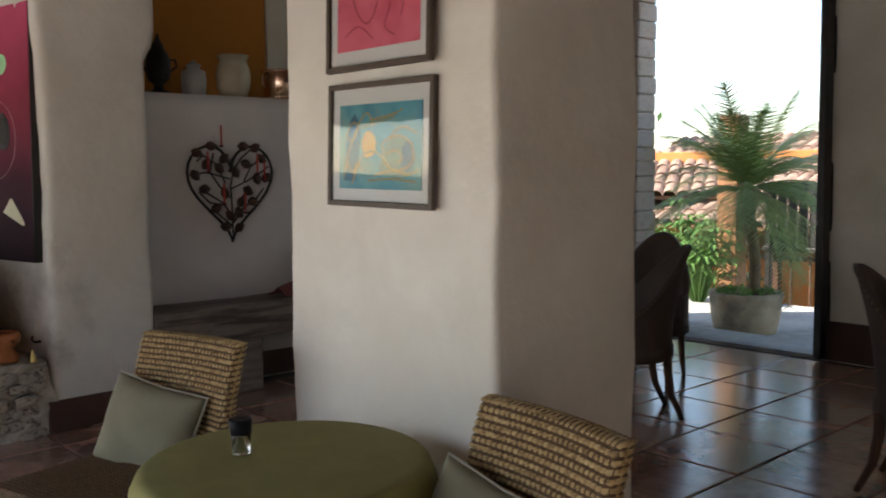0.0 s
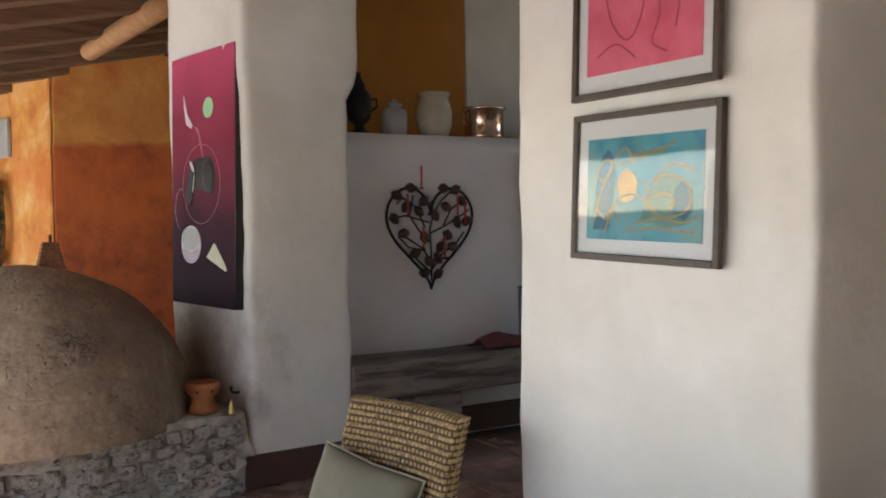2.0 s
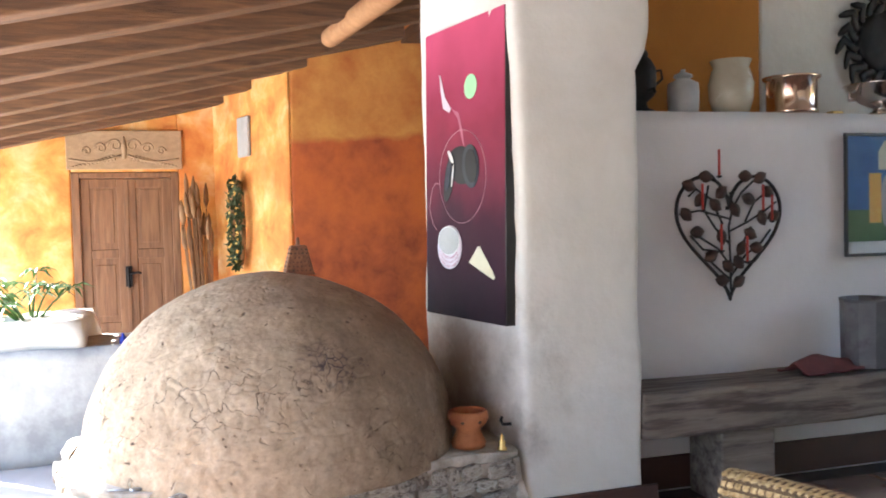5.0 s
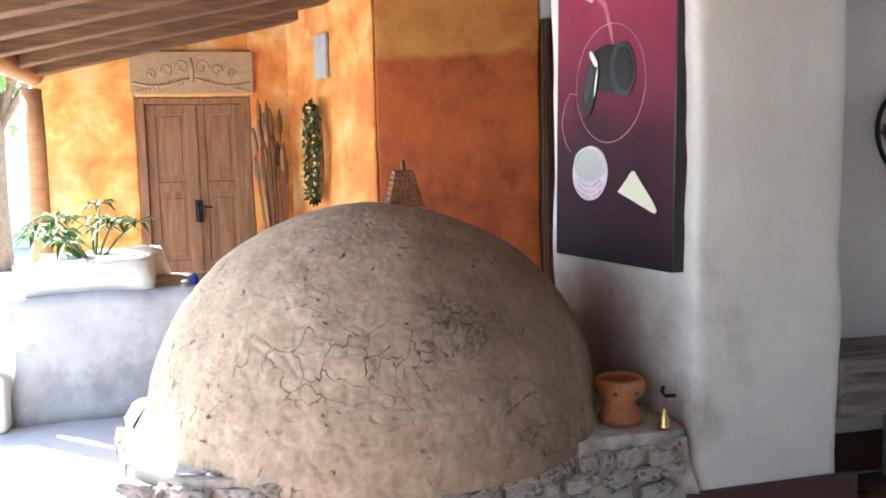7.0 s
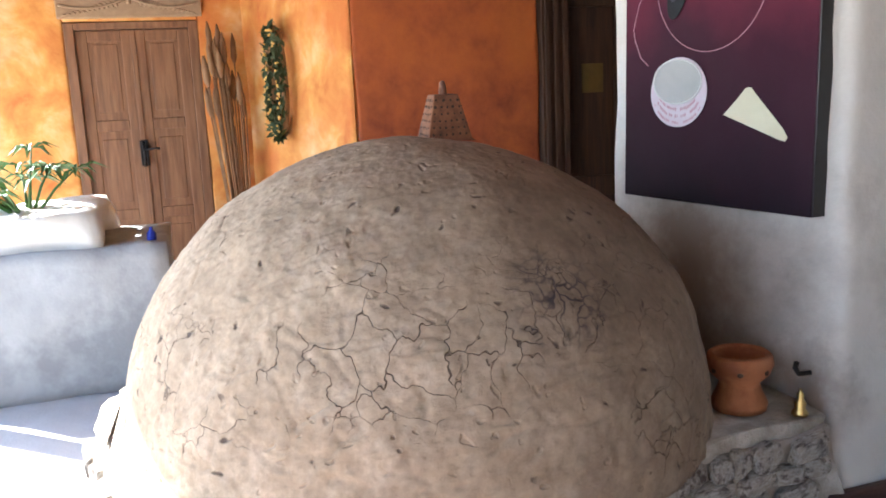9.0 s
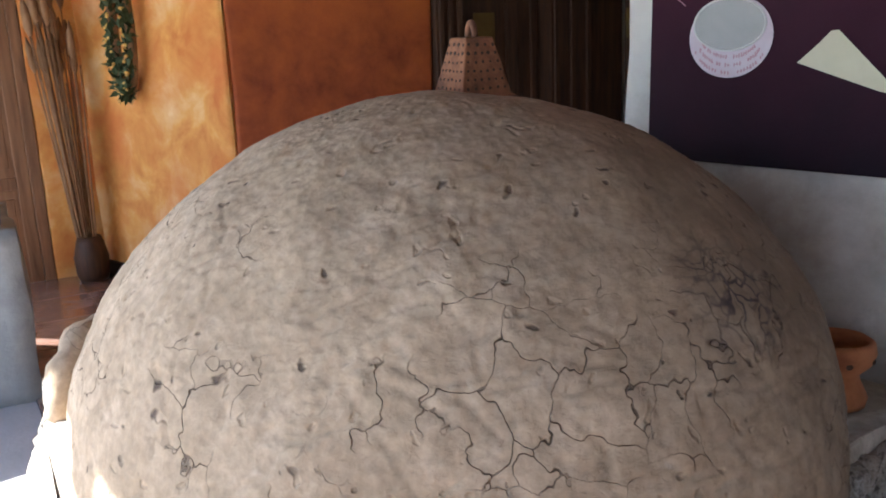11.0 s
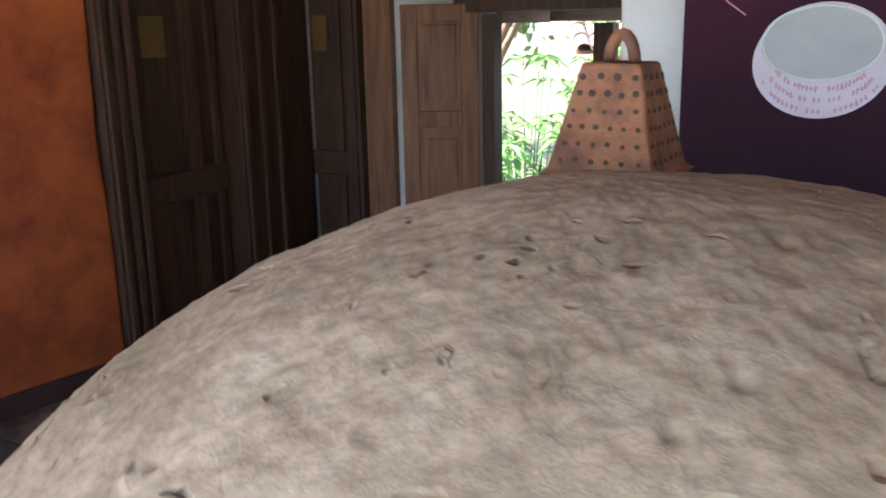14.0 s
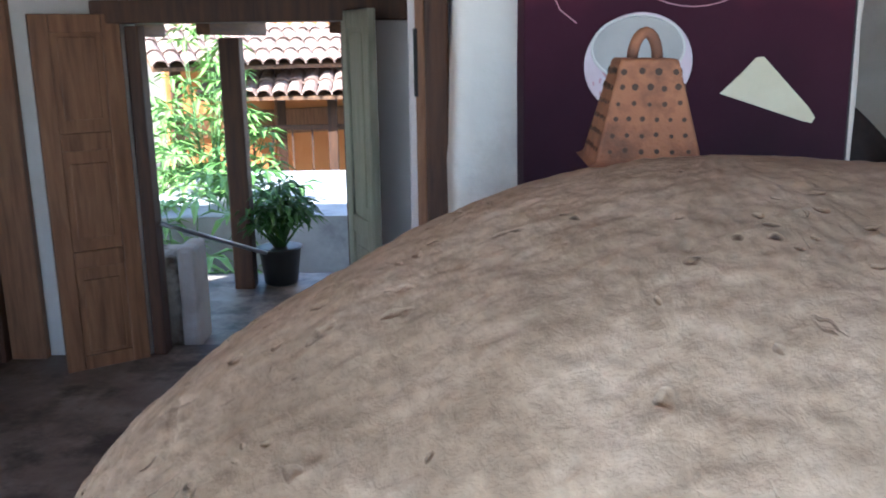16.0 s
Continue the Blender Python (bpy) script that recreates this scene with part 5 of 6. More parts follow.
def wicker_chair():
    root = tagged(new("wicker_chair"), "woven-grass dining chair with a grey linen cushion at the table", "chair", "woven chairs round the table")
    bm = bmesh.new()
    woven_panel(bm, 0.56, 0.50, 0.06, 0.03)
    mesh_object("backrest", bm, WICKER, root, pose(0, 0.22, 0.40), smooth=True).data.materials.append(WICKERSHADE)
    bm = bmesh.new()
    woven_panel(bm, 0.56, 0.66, 0.07, 0.0)
    for v in bm.verts:
        v.co.y -= 0.10 * (v.co.z / 0.66) ** 2
    # Seat is dark brown throughout to stand in for shade on it.
    tagged(mesh_object("seat", bm, WICKERSHADE, root, pose(0, 0.26, 0.41, 90, 0, 0), smooth=True), "woven seat, coloured dark brown as if shaded").data.materials.append(WICKERSHADE)
    for x, y in ((-0.24, -0.33), (0.24, -0.33), (-0.24, 0.24), (0.24, 0.24)):
        box("leg", (x - 0.025, y - 0.025, 0), (x + 0.025, y + 0.025, 0.4), DARKWOOD, root, 0.006)
    bm = bmesh.new()
    n = 26
    for side in (-1, 1):
        g = []
        for i in range(n + 1):
            col = []
            for j in range(n + 1):
                u, v = 2 * i / n - 1, 2 * j / n - 1
                puff = (max(0.0, 1 - abs(u) ** 3.2) * max(0.0, 1 - abs(v) ** 3.2)) ** 0.55
                k = 1 - 0.06 * (1 - abs(u)) * abs(v) - 0.06 * (1 - abs(v)) * abs(u)
                p = Vector((u * 0.23 * k, side * 0.075 * puff, v * 0.22 * k))
                p.y += 0.012 * noise.noise(p * 9) * puff
                col.append(bm.verts.new(p))
            g.append(col)
        for i in range(n):
            for j in range(n):
                q = (g[i][j], g[i + 1][j], g[i + 1][j + 1], g[i][j + 1])
                bm.faces.new(q if side < 0 else q[::-1])
    bmesh.ops.remove_doubles(bm, verts=bm.verts[:], dist=0.0008)
    spot = pose(-0.06, 0.115, 0.52, -20, 8, 6)
    mesh_object("cushion", bm, CUSHION, root, spot, smooth=True)
    rim = [(u * 0.23, 0, v * 0.22) for u, v in [(-1 + k / 10, -1) for k in range(20)] + [(1, -1 + k / 10) for k in range(20)] + [(1 - k / 10, 1) for k in range(20)] + [(-1, 1 - k / 10) for k in range(20)]]
    tube("piping", [(x * (1 - 0.06 * (1 - abs(z) / 0.22)), 0, z * (1 - 0.06 * (1 - abs(x) / 0.23))) for x, _, z in rim], 0.005, PIPING, root, 6, True, spot)
    return root


chair = wicker_chair()
chair.matrix_basis = pose(-3.14, 1.42, 0, 0, 0, 15)
copy_thing(chair, pose(-1.50, 1.56, 0, 0, 0, -8))


def barrel_chair():
    root = tagged(new("barrel_chair"), "dark brown upholstered barrel-back dining chair", "chair", "upholstered dining chairs")
    bm = bmesh.new()
    n, rows = 40, 10
    outer, inner = [], []
    for i in range(n + 1):
        a = radians(-18 + 216 * i / n)
        lift = 0.5 + 0.5 * math.cos((i / n - 0.5) * 2 * math.pi * 0.92)
        top = 0.66 + 0.42 * max(0.0, lift) ** 1.2
        col_o, col_i = [], []
        for j in range(rows + 1):
            z = 0.40 + (top - 0.40) * j / rows
            lean = 0.10 * ((z - 0.4) / 0.6) ** 2 * max(0.0, math.sin(a))
            taper = 0.035 if j < rows else 0.018
            col_o.append(bm.verts.new((0.28 * math.cos(a), 0.27 * math.sin(a) + lean, z)))
            col_i.append(bm.verts.new(((0.28 - taper * 1.5) * math.cos(a), (0.27 - taper * 1.5) * math.sin(a) + lean, z)))
        outer.append(col_o)
        inner.append(col_i)
    for i in range(n):
        for j in range(rows):
            bm.faces.new((outer[i][j], outer[i + 1][j], outer[i + 1][j + 1], outer[i][j + 1]))
            bm.faces.new((inner[i][j], inner[i][j + 1], inner[i + 1][j + 1], inner[i + 1][j]))
        bm.faces.new((outer[i][rows], outer[i + 1][rows], inner[i + 1][rows], inner[i][rows]))
        bm.faces.new((outer[i][0], inner[i][0], inner[i + 1][0], outer[i + 1][0]))
    for i in (0, n):
        for j in range(rows):
            q = (outer[i][j], outer[i][j + 1], inner[i][j + 1], inner[i][j])
            bm.faces.new(q if i == 0 else q[::-1])
    mesh_object("backrest", bm, UPHOLSTERY, root, smooth=True)
    studs = bmesh.new()
    for i in range(48):
        a = radians(-18 + 216 * i / 47)
        lift = 0.5 + 0.5 * math.cos((i / 47 - 0.5) * 2 * math.pi * 0.92)
        z = 0.645 + 0.42 * max(0.0, lift) ** 1.2
        lean = 0.10 * ((z - 0.4) / 0.6) ** 2 * max(0.0, math.sin(a))
        bmesh.ops.create_uvsphere(studs, u_segments=6, v_segments=4, radius=0.007, matrix=Matrix.Translation((0.281 * math.cos(a), 0.271 * math.sin(a) + lean, z)))
    tagged(mesh_object("nail_heads", studs, BRASSDARK, root, smooth=True), "row of nail heads along the edge", kind="stuff")
    bm = bmesh.new()
    add_lathe(bm, [(0.27, 0.37), (0.285, 0.38), (0.285, 0.45), (0.26, 0.48), (0.15, 0.495)], 32)
    mesh_object("seat", bm, UPHOLSTERY, root, smooth=True)
    for x, y, k in ((-0.19, -0.2, 0.2), (0.19, -0.2, 0.2), (-0.19, 0.2, 1), (0.19, 0.2, 1)):
        s = 1 if y > 0 else -1
        tube("leg", [(x, y, 0.4), (x, y + s * 0.005, 0.3), (x, y + s * 0.03 * k, 0.15), (x, y + s * 0.10 * k, 0.0)], [0.03, 0.027, 0.022, 0.016], DARKWOOD, root, 10)
    return root


BRASSDARK = material("dull_brass_nails", [(0.12, 0.09, 0.05), (0.2, 0.15, 0.08)], 8, 0.4, metal=0.9, bump=0)
bc = barrel_chair()
bc.matrix_basis = pose(-3.3, 4.72, 0, 0, 0, -40)
copy_thing(bc, pose(-1.42, 4.58, 0, 0, 0, 95))
copy_thing(bc, pose(-3.72, 5.55, 0, 0, 0, 20))


# ---- doors ----
def panel_leaf(root, name, w, h, mat, panels=3, t=0.045, m=None):
    """A framed and panelled door leaf, hinged at x = 0, standing on z = 0."""
    bm = bmesh.new()
    s = 0.095
    add_box(bm, (0, -t / 2, 0), (s, t / 2, h))
    add_box(bm, (w - s, -t / 2, 0), (w, t / 2, h))
    cuts = [0] + [h * k for k in ((0.33, 0.66) if panels == 3 else (0.42,))] + [h]
    for k, z in enumerate(cuts):
        lo, hi = (z, z + s) if k == 0 else (z - s, z) if k == len(cuts) - 1 else (z - s / 2, z + s / 2)
        add_box(bm, (s, -t / 2 + 0.002, lo), (w - s, t / 2 - 0.002, hi))
    leaf = mesh_object(name, bm, mat, root, m, bevel=0.006)
    bm = bmesh.new()
    for z0, z1 in zip(cuts, cuts[1:]):
        add_box(bm, (s - 0.01, -0.008, z0 + 0.02), (w - s + 0.01, 0.008, z1 - 0.02))
        add_box(bm, (s + 0.035, -0.016, z0 + s + 0.02), (w - s - 0.035, 0.016, z1 - s - 0.02))
    mesh_object("panel", bm, mat, leaf, bevel=0.005)
    return leaf


def carved_door():
    root = tagged(new("door_double"), "closed brown panelled double door under a carved pale lintel", "door", kind="structure")
    root.matrix_basis = pose(-11.56, -0.14, LOW, 0, 0, 90)
    bm = bmesh.new()
    add_box(bm, (-0.54, -0.06, 0), (-0.46, 0.06, 2.42))
    add_box(bm, (0.46, -0.06, 0), (0.54, 0.06, 2.42))
    add_box(bm, (-0.46, -0.06, 2.36), (0.46, 0.06, 2.42))
    mesh_object("frame", bm, DOORWOOD, root, bevel=0.006)
    panel_leaf(root, "leaf", 0.458, 2.355, DOORWOOD, m=pose(-0.46, 0.01, 0))
    panel_leaf(root, "leaf", 0.458, 2.355, DOORWOOD, m=pose(0.002, 0.01, 0))
    box("meeting_strip", (-0.02, -0.03, 0), (0.02, -0.012, 2.35), DOORWOOD, root, 0.004)
    box("lock", (-0.035, -0.045, 1.2), (0.035, -0.03, 1.42), IRON, root, 0.004)
    tube("handle", [(0, -0.04, 1.4), (0, -0.09, 1.38), (0, -0.1, 1.3), (0, -0.09, 1.22), (0, -0.04, 1.2)], 0.011, IRON, root)
    tube("handle", [(0.01, -0.05, 1.34), (0.1, -0.09, 1.35), (0.13, -0.09, 1.34)], 0.01, IRON, root)
    lint = box("lintel", (-0.575, -0.11, 2.45), (0.585, -0.04, 2.86), PALEWOOD, root, 0.01)
    bm = bmesh.new()
    for s in (-1, 1):
        for j in range(3):
            cx, cz, r0 = s * (0.09 + 0.14 * j), 2.70 - 0.03 * j, 0.075 - 0.014 * j
            add_tube(bm, [(cx + s * r * math.cos(a), -0.113, cz + r * math.sin(a)) for r, a in [(r0 * (1 - 0.045 * k), 0.42 * k) for k in range(18)]], 0.011, 6)
        add_tube(bm, [(s * (0.03 + 0.52 * k / 12), -0.113, 2.60 - 0.05 * math.sin(k / 12 * math.pi) - 0.04 * k / 12) for k in range(13)], 0.012, 6)
        for k in range(12):
            x = s * (0.09 + 0.037 * k)
            add_tube(bm, [(x, -0.113, 2.54 - 0.006 * k), (x + s * 0.02, -0.113, 2.59 - 0.01 * k), (x + s * 0.045, -0.113, 2.60 - 0.012 * k)], [0.012, 0.01, 0.003], 5)
    add_tube(bm, [(0, -0.113, 2.56), (0, -0.113, 2.68), (0, -0.113, 2.8)], [0.02, 0.03, 0.008], 6)
    mesh_object("carving", bm, PALEWOOD, lint, smooth=True)
    return root


carved_door()


def wood_partition():
    """Heavy framed timber bays that turn the corner next to the red plaster."""
    root = tagged(new("wall_timber"), "dark panelled timber partition with two recessed bays", "partition", kind="structure")
    root.location = (-9.53, 0, LOW)
    bm = bmesh.new()
    for y0, y1, d in ((2.745, 2.97, 0.03), (3.70, 4.08, 0.05)):
        add_box(bm, (-0.15, y0, 0), (d, y1, 2.9))
        if y0 > 3:
            add_box(bm, (-0.15, y1, 0), (0.03, 4.40, 2.9))
        for ya, yb in ((y0 + 0.02, y0 + 0.06), ((y0 + y1) / 2 - 0.02, (y0 + y1) / 2 + 0.02), (y1 - 0.06, y1 - 0.02)):
            add_box(bm, (d - 0.004, ya, 0), (d + 0.022, yb, 2.9))
    add_box(bm, (0.36, 4.33, 0), (0.47, 4.448, 2.9))
    add_box(bm, (0.385, 4.312, 0), (0.445, 4.334, 2.9))
    add_box(bm, (-0.15, 2.97, 2.45), (0.025, 3.70, 2.9))
    mesh_object("posts", bm, DARKWOOD, root, bevel=0.006)
    for y0, y1 in ((2.97, 3.70),):
        bm = bmesh.new()
        add_box(bm, (-0.14, y0, 0), (-0.11, y1, 2.45))
        for z0, z1 in ((0.0, 0.16), (0.86, 1.02), (2.3, 2.45)):
            add_box(bm, (-0.112, y0, z0), (-0.07, y1, z1))
        add_box(bm, (-0.112, y1 - 0.30, 0.16), (-0.075, y1 - 0.20, 2.3))
        add_box(bm, (-0.112, y1 - 0.08, 0.16), (-0.085, y1 - 0.02, 2.3))
        mesh_object("bay_panel", bm, DARKWOOD, root, bevel=0.006)
        box("painted_square", (-0.108, y0 + 0.16, 1.66), (-0.1, y0 + 0.34, 1.88), [OCHREDARK], root, 0.003)
    bm = bmesh.new()
    add_box(bm, (0.05, 4.40, 0), (0.36, 4.448, 2.9))
    for z0, z1 in ((0.0, 0.16), (0.86, 1.02), (2.3, 2.45)):
        add_box(bm, (0.05, 4.37, z0), (0.36, 4.402, z1))
    add_box(bm, (0.24, 4.375, 0.16), (0.30, 4.402, 2.3))
    mesh_object("bay_panel", bm, DARKWOOD, root, bevel=0.006)
    box("painted_square", (0.08, 4.39, 1.66), (0.19, 4.398, 1.88), [OCHREDARK], root, 0.003)
    box("side_panel", (0.47, 4.39, 0), (0.675, 4.448, 2.9), DOORWOOD, root, 0.005)
    return root


OCHREDARK = material("dim_gold_paint", [(0.13, 0.07, 0.014), (0.19, 0.11, 0.024)], 9, 0.6)
wood_partition()


def garden_door():
    root = tagged(new("door_garden"), "old brown panelled garden door standing open", "door", kind="structure")
    root.location = (0, 0, LOW - 0.03)
    panel_leaf(root, "leaf", 0.45, 1.93, DOORWOOD, m=pose(-8.27, 4.42, 0.02, 0, 0, 214))
    panel_leaf(root, "leaf", 0.45, 1.93, LITWOOD, panels=2, m=pose(-7.07, 4.41, 0.02, 0, 0, -67))
    bm = bmesh.new()
    add_box(bm, (-8.256, 4.44, 0), (-8.18, 4.56, 1.89))
    add_box(bm, (-7.10, 4.44, 0), (-7.034, 4.56, 1.89))
    add_box(bm, (-8.40, 4.36, 1.90), (-6.68, 4.66, 2.02))
    add_box(bm, (-8.12, 4.30, 2.02), (-6.68, 4.449, 2.16))
    mesh_object("frame", bm, DARKWOOD, root, bevel=0.008)
    return root


# Unseen slab, added to stop sun leaking through the gap over the doors.
slab("wall_beyond_door", (-12.0, -0.9, LOW), (-11.83, 0.6, 2.6), LILAC, "plain slab added behind the double door to stop sunlight")
garden_door()
post = tagged(new("door_frame"), "dark timber door frame with iron hinge against the wall end", "door frame", kind="structure")
box("jamb", (-6.60, 2.12, LOW), (-6.532, 2.33, 2.6), DARKWOOD, post, 0.008)
box("stop", (-6.632, 2.30, LOW), (-6.602, 2.358, 2.6), DOORWOOD, post, 0.005)
box("hinge", (-6.637, 2.295, 1.3), (-6.625, 2.31, 1.5), IRON, post, 0.002)
box("hinge", (-6.637, 2.295, 0.6), (-6.625, 2.31, 0.75), IRON, post, 0.002)
tagged(tube("steel_bar", [(-8.17, 4.50, 0.47), (-7.96, 4.85, 0.30), (-7.74, 5.25, 0.11)], 0.014, GREYSTEEL), "steel push bar across the open garden door", "bar")

side_door = tagged(new("door_patio"), "dark painted door standing open to the patio", "door", kind="structure")
box("leaf", (-3.19, 7.08, 0.015), (-3.145, 7.2, 3.3), BLACKPAINT, side_door, 0.006)
box("jamb", (-3.205, 7.2, 0), (-3.13, 7.36, 3.4), BLACKPAINT, side_door, 0.006)
box("stile_trim", (-3.2, 7.06, 0.03), (-3.14, 7.085, 3.29), BLACKPAINT, side_door, 0.004)


# ---- terrace things ----
def wreath():
    root = tagged(new("dried_wreath"), "long green and gold dried-leaf garland on the orange wall", "wreath")
    root.matrix_basis = pose(-10.73, 0.985, 1.55, 0, 0, 18.4)
    tube("core", [(0.11 * math.cos(2 * math.pi * k / 24), -0.03, 0.42 * math.sin(2 * math.pi * k / 24)) for k in range(24)], 0.035, DRYPLANT, root, 8, True)
    bm = bmesh.new()
    for k in range(420):
        a = random.uniform(0, 2 * math.pi)
        c = Vector((0.11 * math.cos(a), -0.03, 0.42 * math.sin(a)))
        m = Matrix.LocRotScale(c + Vector((random.uniform(-0.05, 0.05), random.uniform(-0.06, 0.0), random.uniform(-0.05, 0.05))), Euler((random.uniform(0, 6), random.uniform(0, 6), random.uniform(0, 6))), (0.05, 0.022, 1))
        vs = [bm.verts.new(m @ Vector(p)) for p in ((-1, 0, 0), (0, -1, 0.005), (1, 0, 0), (0, 1, 0.005))]
        bm.faces.new(vs)
    tagged(mesh_object("leaves", bm, [LEAFDARK], root), kind="stuff")
    bm = bmesh.new()
    for k in range(60):
        a = random.uniform(0, 2 * math.pi)
        bmesh.ops.create_icosphere(bm, subdivisions=1, radius=0.014, matrix=Matrix.Translation((0.11 * math.cos(a) + random.uniform(-0.03, 0.03), -0.085, 0.42 * math.sin(a))))
    tagged(mesh_object("berries", bm, ORANGEPAINT, root, smooth=True), kind="stuff")
    return root


LEAFDARK = material("dark_dried_leaf", [(0.035, 0.055, 0.02), (0.08, 0.10, 0.035)], 9, 0.7, bump=0.1)
wreath()


def reed_bundle():
    root = tagged(new("reed_bundle"), "tall bundle of dried reeds leaning in the corner", "dried reeds")
    root.location = (-11.27, 0.64, LOW)
    bm = bmesh.new()
    heads = bmesh.new()
    for k in range(46):
        a, r = random.uniform(0, 6.28), random.uniform(0, 1)
        foot = Vector((0.05 * math.cos(a) * r, 0.05 * math.sin(a) * r, 0))
        h = random.uniform(1.5, 2.35)
        top = Vector((0.24 * math.cos(a) * r, 0.2 * math.sin(a) * r - 0.05, h))
        add_tube(bm, [foot, foot.lerp(top, 0.5) + Vector((0, 0, 0)), top], [0.008, 0.007, 0.005], 5)
        if h > 1.75:
            d = (top - foot).normalized()
            add_tube(heads, [top - d * 0.2, top - d * 0.14, top - d * 0.02, top + d * 0.06], [0.008, 0.028, 0.024, 0.004], 6)
    tagged(mesh_object("stems", bm, DRYPLANT, root, smooth=True), kind="stuff")
    tagged(mesh_object("seed_heads", heads, DRYPLANT, root, smooth=True), kind="stuff")
    bm = bmesh.new()
    add_lathe(bm, [(0.09, 0), (0.12, 0.06), (0.13, 0.2), (0.1, 0.32), (0.085, 0.36), (0.07, 0.36), (0.085, 0.28)], 20)
    mesh_object("pot", bm, DARKWOOD, root, smooth=True)
    return root


reed_bundle()
tagged(box("meter_plate", (-0.13, -0.04, -0.2), (0.13, 0.0, 0.2), GREYPAINT, m=pose(-10.66, 1.055, 2.42, 0, 0, 18.4), bevel=0.012), "grey metal cover plate on the orange wall", "cover plate")


def fan_plant(name, label, m, mats, stems, spread, height, leaflets=8, size=0.16, category="plant"):
    """A clump of stems, each ending in a fan of narrow leaflets."""
    root = tagged(new(name), label, category)
    root.matrix_basis = m
    st, lf = bmesh.new(), bmesh.new()
    for k in range(stems):
        a, r = random.uniform(0, 2 * math.pi), random.uniform(0.15, 1) ** 0.7
        top = Vector((spread * r * math.cos(a), spread * r * math.sin(a), height * random.uniform(0.45, 1.0) * (1.1 - 0.5 * r)))
        add_tube(st, [(0.1 * top.x, 0.1 * top.y, 0), (0.55 * top.x, 0.55 * top.y, 0.6 * top.z), top], [0.012, 0.009, 0.005], 5)
        lean = Vector((math.cos(a), math.sin(a), 0.4))
        for j in range(leaflets):
            b = 2 * math.pi * j / leaflets + random.uniform(-0.2, 0.2)
            d = Vector((math.cos(b), math.sin(b), random.uniform(-0.35, 0.25))).normalized()
            side = d.cross(Vector((0, 0, 1))).normalized()
            L = size * random.uniform(0.7, 1.2)
            w = L * 0.11
            p0, p1, p2 = top, top + d * L * 0.5 + Vector((0, 0, 0.02)), top + d * L - Vector((0, 0, 0.25 * L))
            vs = [lf.verts.new(p) for p in (p0, p1 - side * w, p2, p1 + side * w)]
            mid = lf.verts.new(p1 - Vector((0, 0, w * 0.6)))
            for q in range(4):
                lf.faces.new((vs[q], vs[(q + 1) % 4], mid))
    tagged(mesh_object("stems", st, LEAF, root, smooth=True), kind="stuff")
    tagged(mesh_object("leaflets", lf, mats, root), kind="stuff")
    return root


def planter():
    root = tagged(new("plastered_planter"), "big whitewashed masonry planter with lumpy rim", "planter")
    root.location = (-9.45, -0.72, LOW)
    bm = bmesh.new()
    add_box(bm, (-0.45, -0.62, 0), (0.5, 0.72, 0.9))
    bmesh.ops.subdivide_edges(bm, edges=bm.edges[:], cuts=9, use_grid_fill=True)
    wobble(bm, 0.05, 2.6)
    mesh_object("body", bm, CONCRETE, root, smooth=True)
    bm = bmesh.new()
    add_box(bm, (-0.4, -0.52, 0.86), (0.44, 0.32, 1.12))
    bmesh.ops.subdivide_edges(bm, edges=bm.edges[:], cuts=9, use_grid_fill=True)
    wobble(bm, 0.12, 3.5)
    mesh_object("rim", bm, WHITE, root, smooth=True)
    box("soil", (-0.36, -0.45, 1.0), (0.36, 0.25, 1.1), EARTH, root, 0.03)
    return root


planter()
fan_plant("planter_plant", "green fan-leaved plant in the white planter", pose(-9.4, -0.82, 0.76), [LEAF], 16, 0.4, 0.55, 9, 0.2)
tagged(lathe("spray_bottle", [(0.02, 0), (0.03, 0.01), (0.03, 0.05), (0.012, 0.07), (0.012, 0.09)], BLUEPLASTIC, m=pose(-9.1, -0.1, 0.60)), "small blue plastic bottle on the planter edge", "bottle")


# ---- patio and garden ----
def stone_column():
    root = tagged(new("stone_column"), "pale squared-stone column at the patio doorway", "column", kind="structure")
    root.location = (-5.18, 7.33, -0.05)
    box("core", (-0.15, -0.1, 0), (0.15, 0.14, 4.1), MORTAR, root, 0)
    bm = bmesh.new()
    add_box(bm, (-0.5, -0.5, -0.5), (0.5, 0.5, 0.5))
    bmesh.ops.bevel(bm, geom=bm.edges[:], offset=0.06, segments=1, affect="EDGES")
    me = bpy.data.meshes.new("stone")
    bm.to_mesh(me)
    bm.free()
    me.materials.append(PALESTONE)
    z = 0.0
    while z < 4.0:
        h = random.uniform(0.11, 0.19)
        cut = random.uniform(-0.06, 0.06)
        for x0, x1 in ((-0.18, cut), (cut, 0.18)):
            st = new("stone", me)
            st.parent = root
            st.matrix_basis = Matrix.LocRotScale(((x0 + x1) / 2, random.uniform(-0.012, 0.012), z + h / 2), Euler((0, 0, random.uniform(-0.03, 0.03))), (x1 - x0 - 0.008, 0.3, h - 0.01))
        z += h
    return root


stone_column()


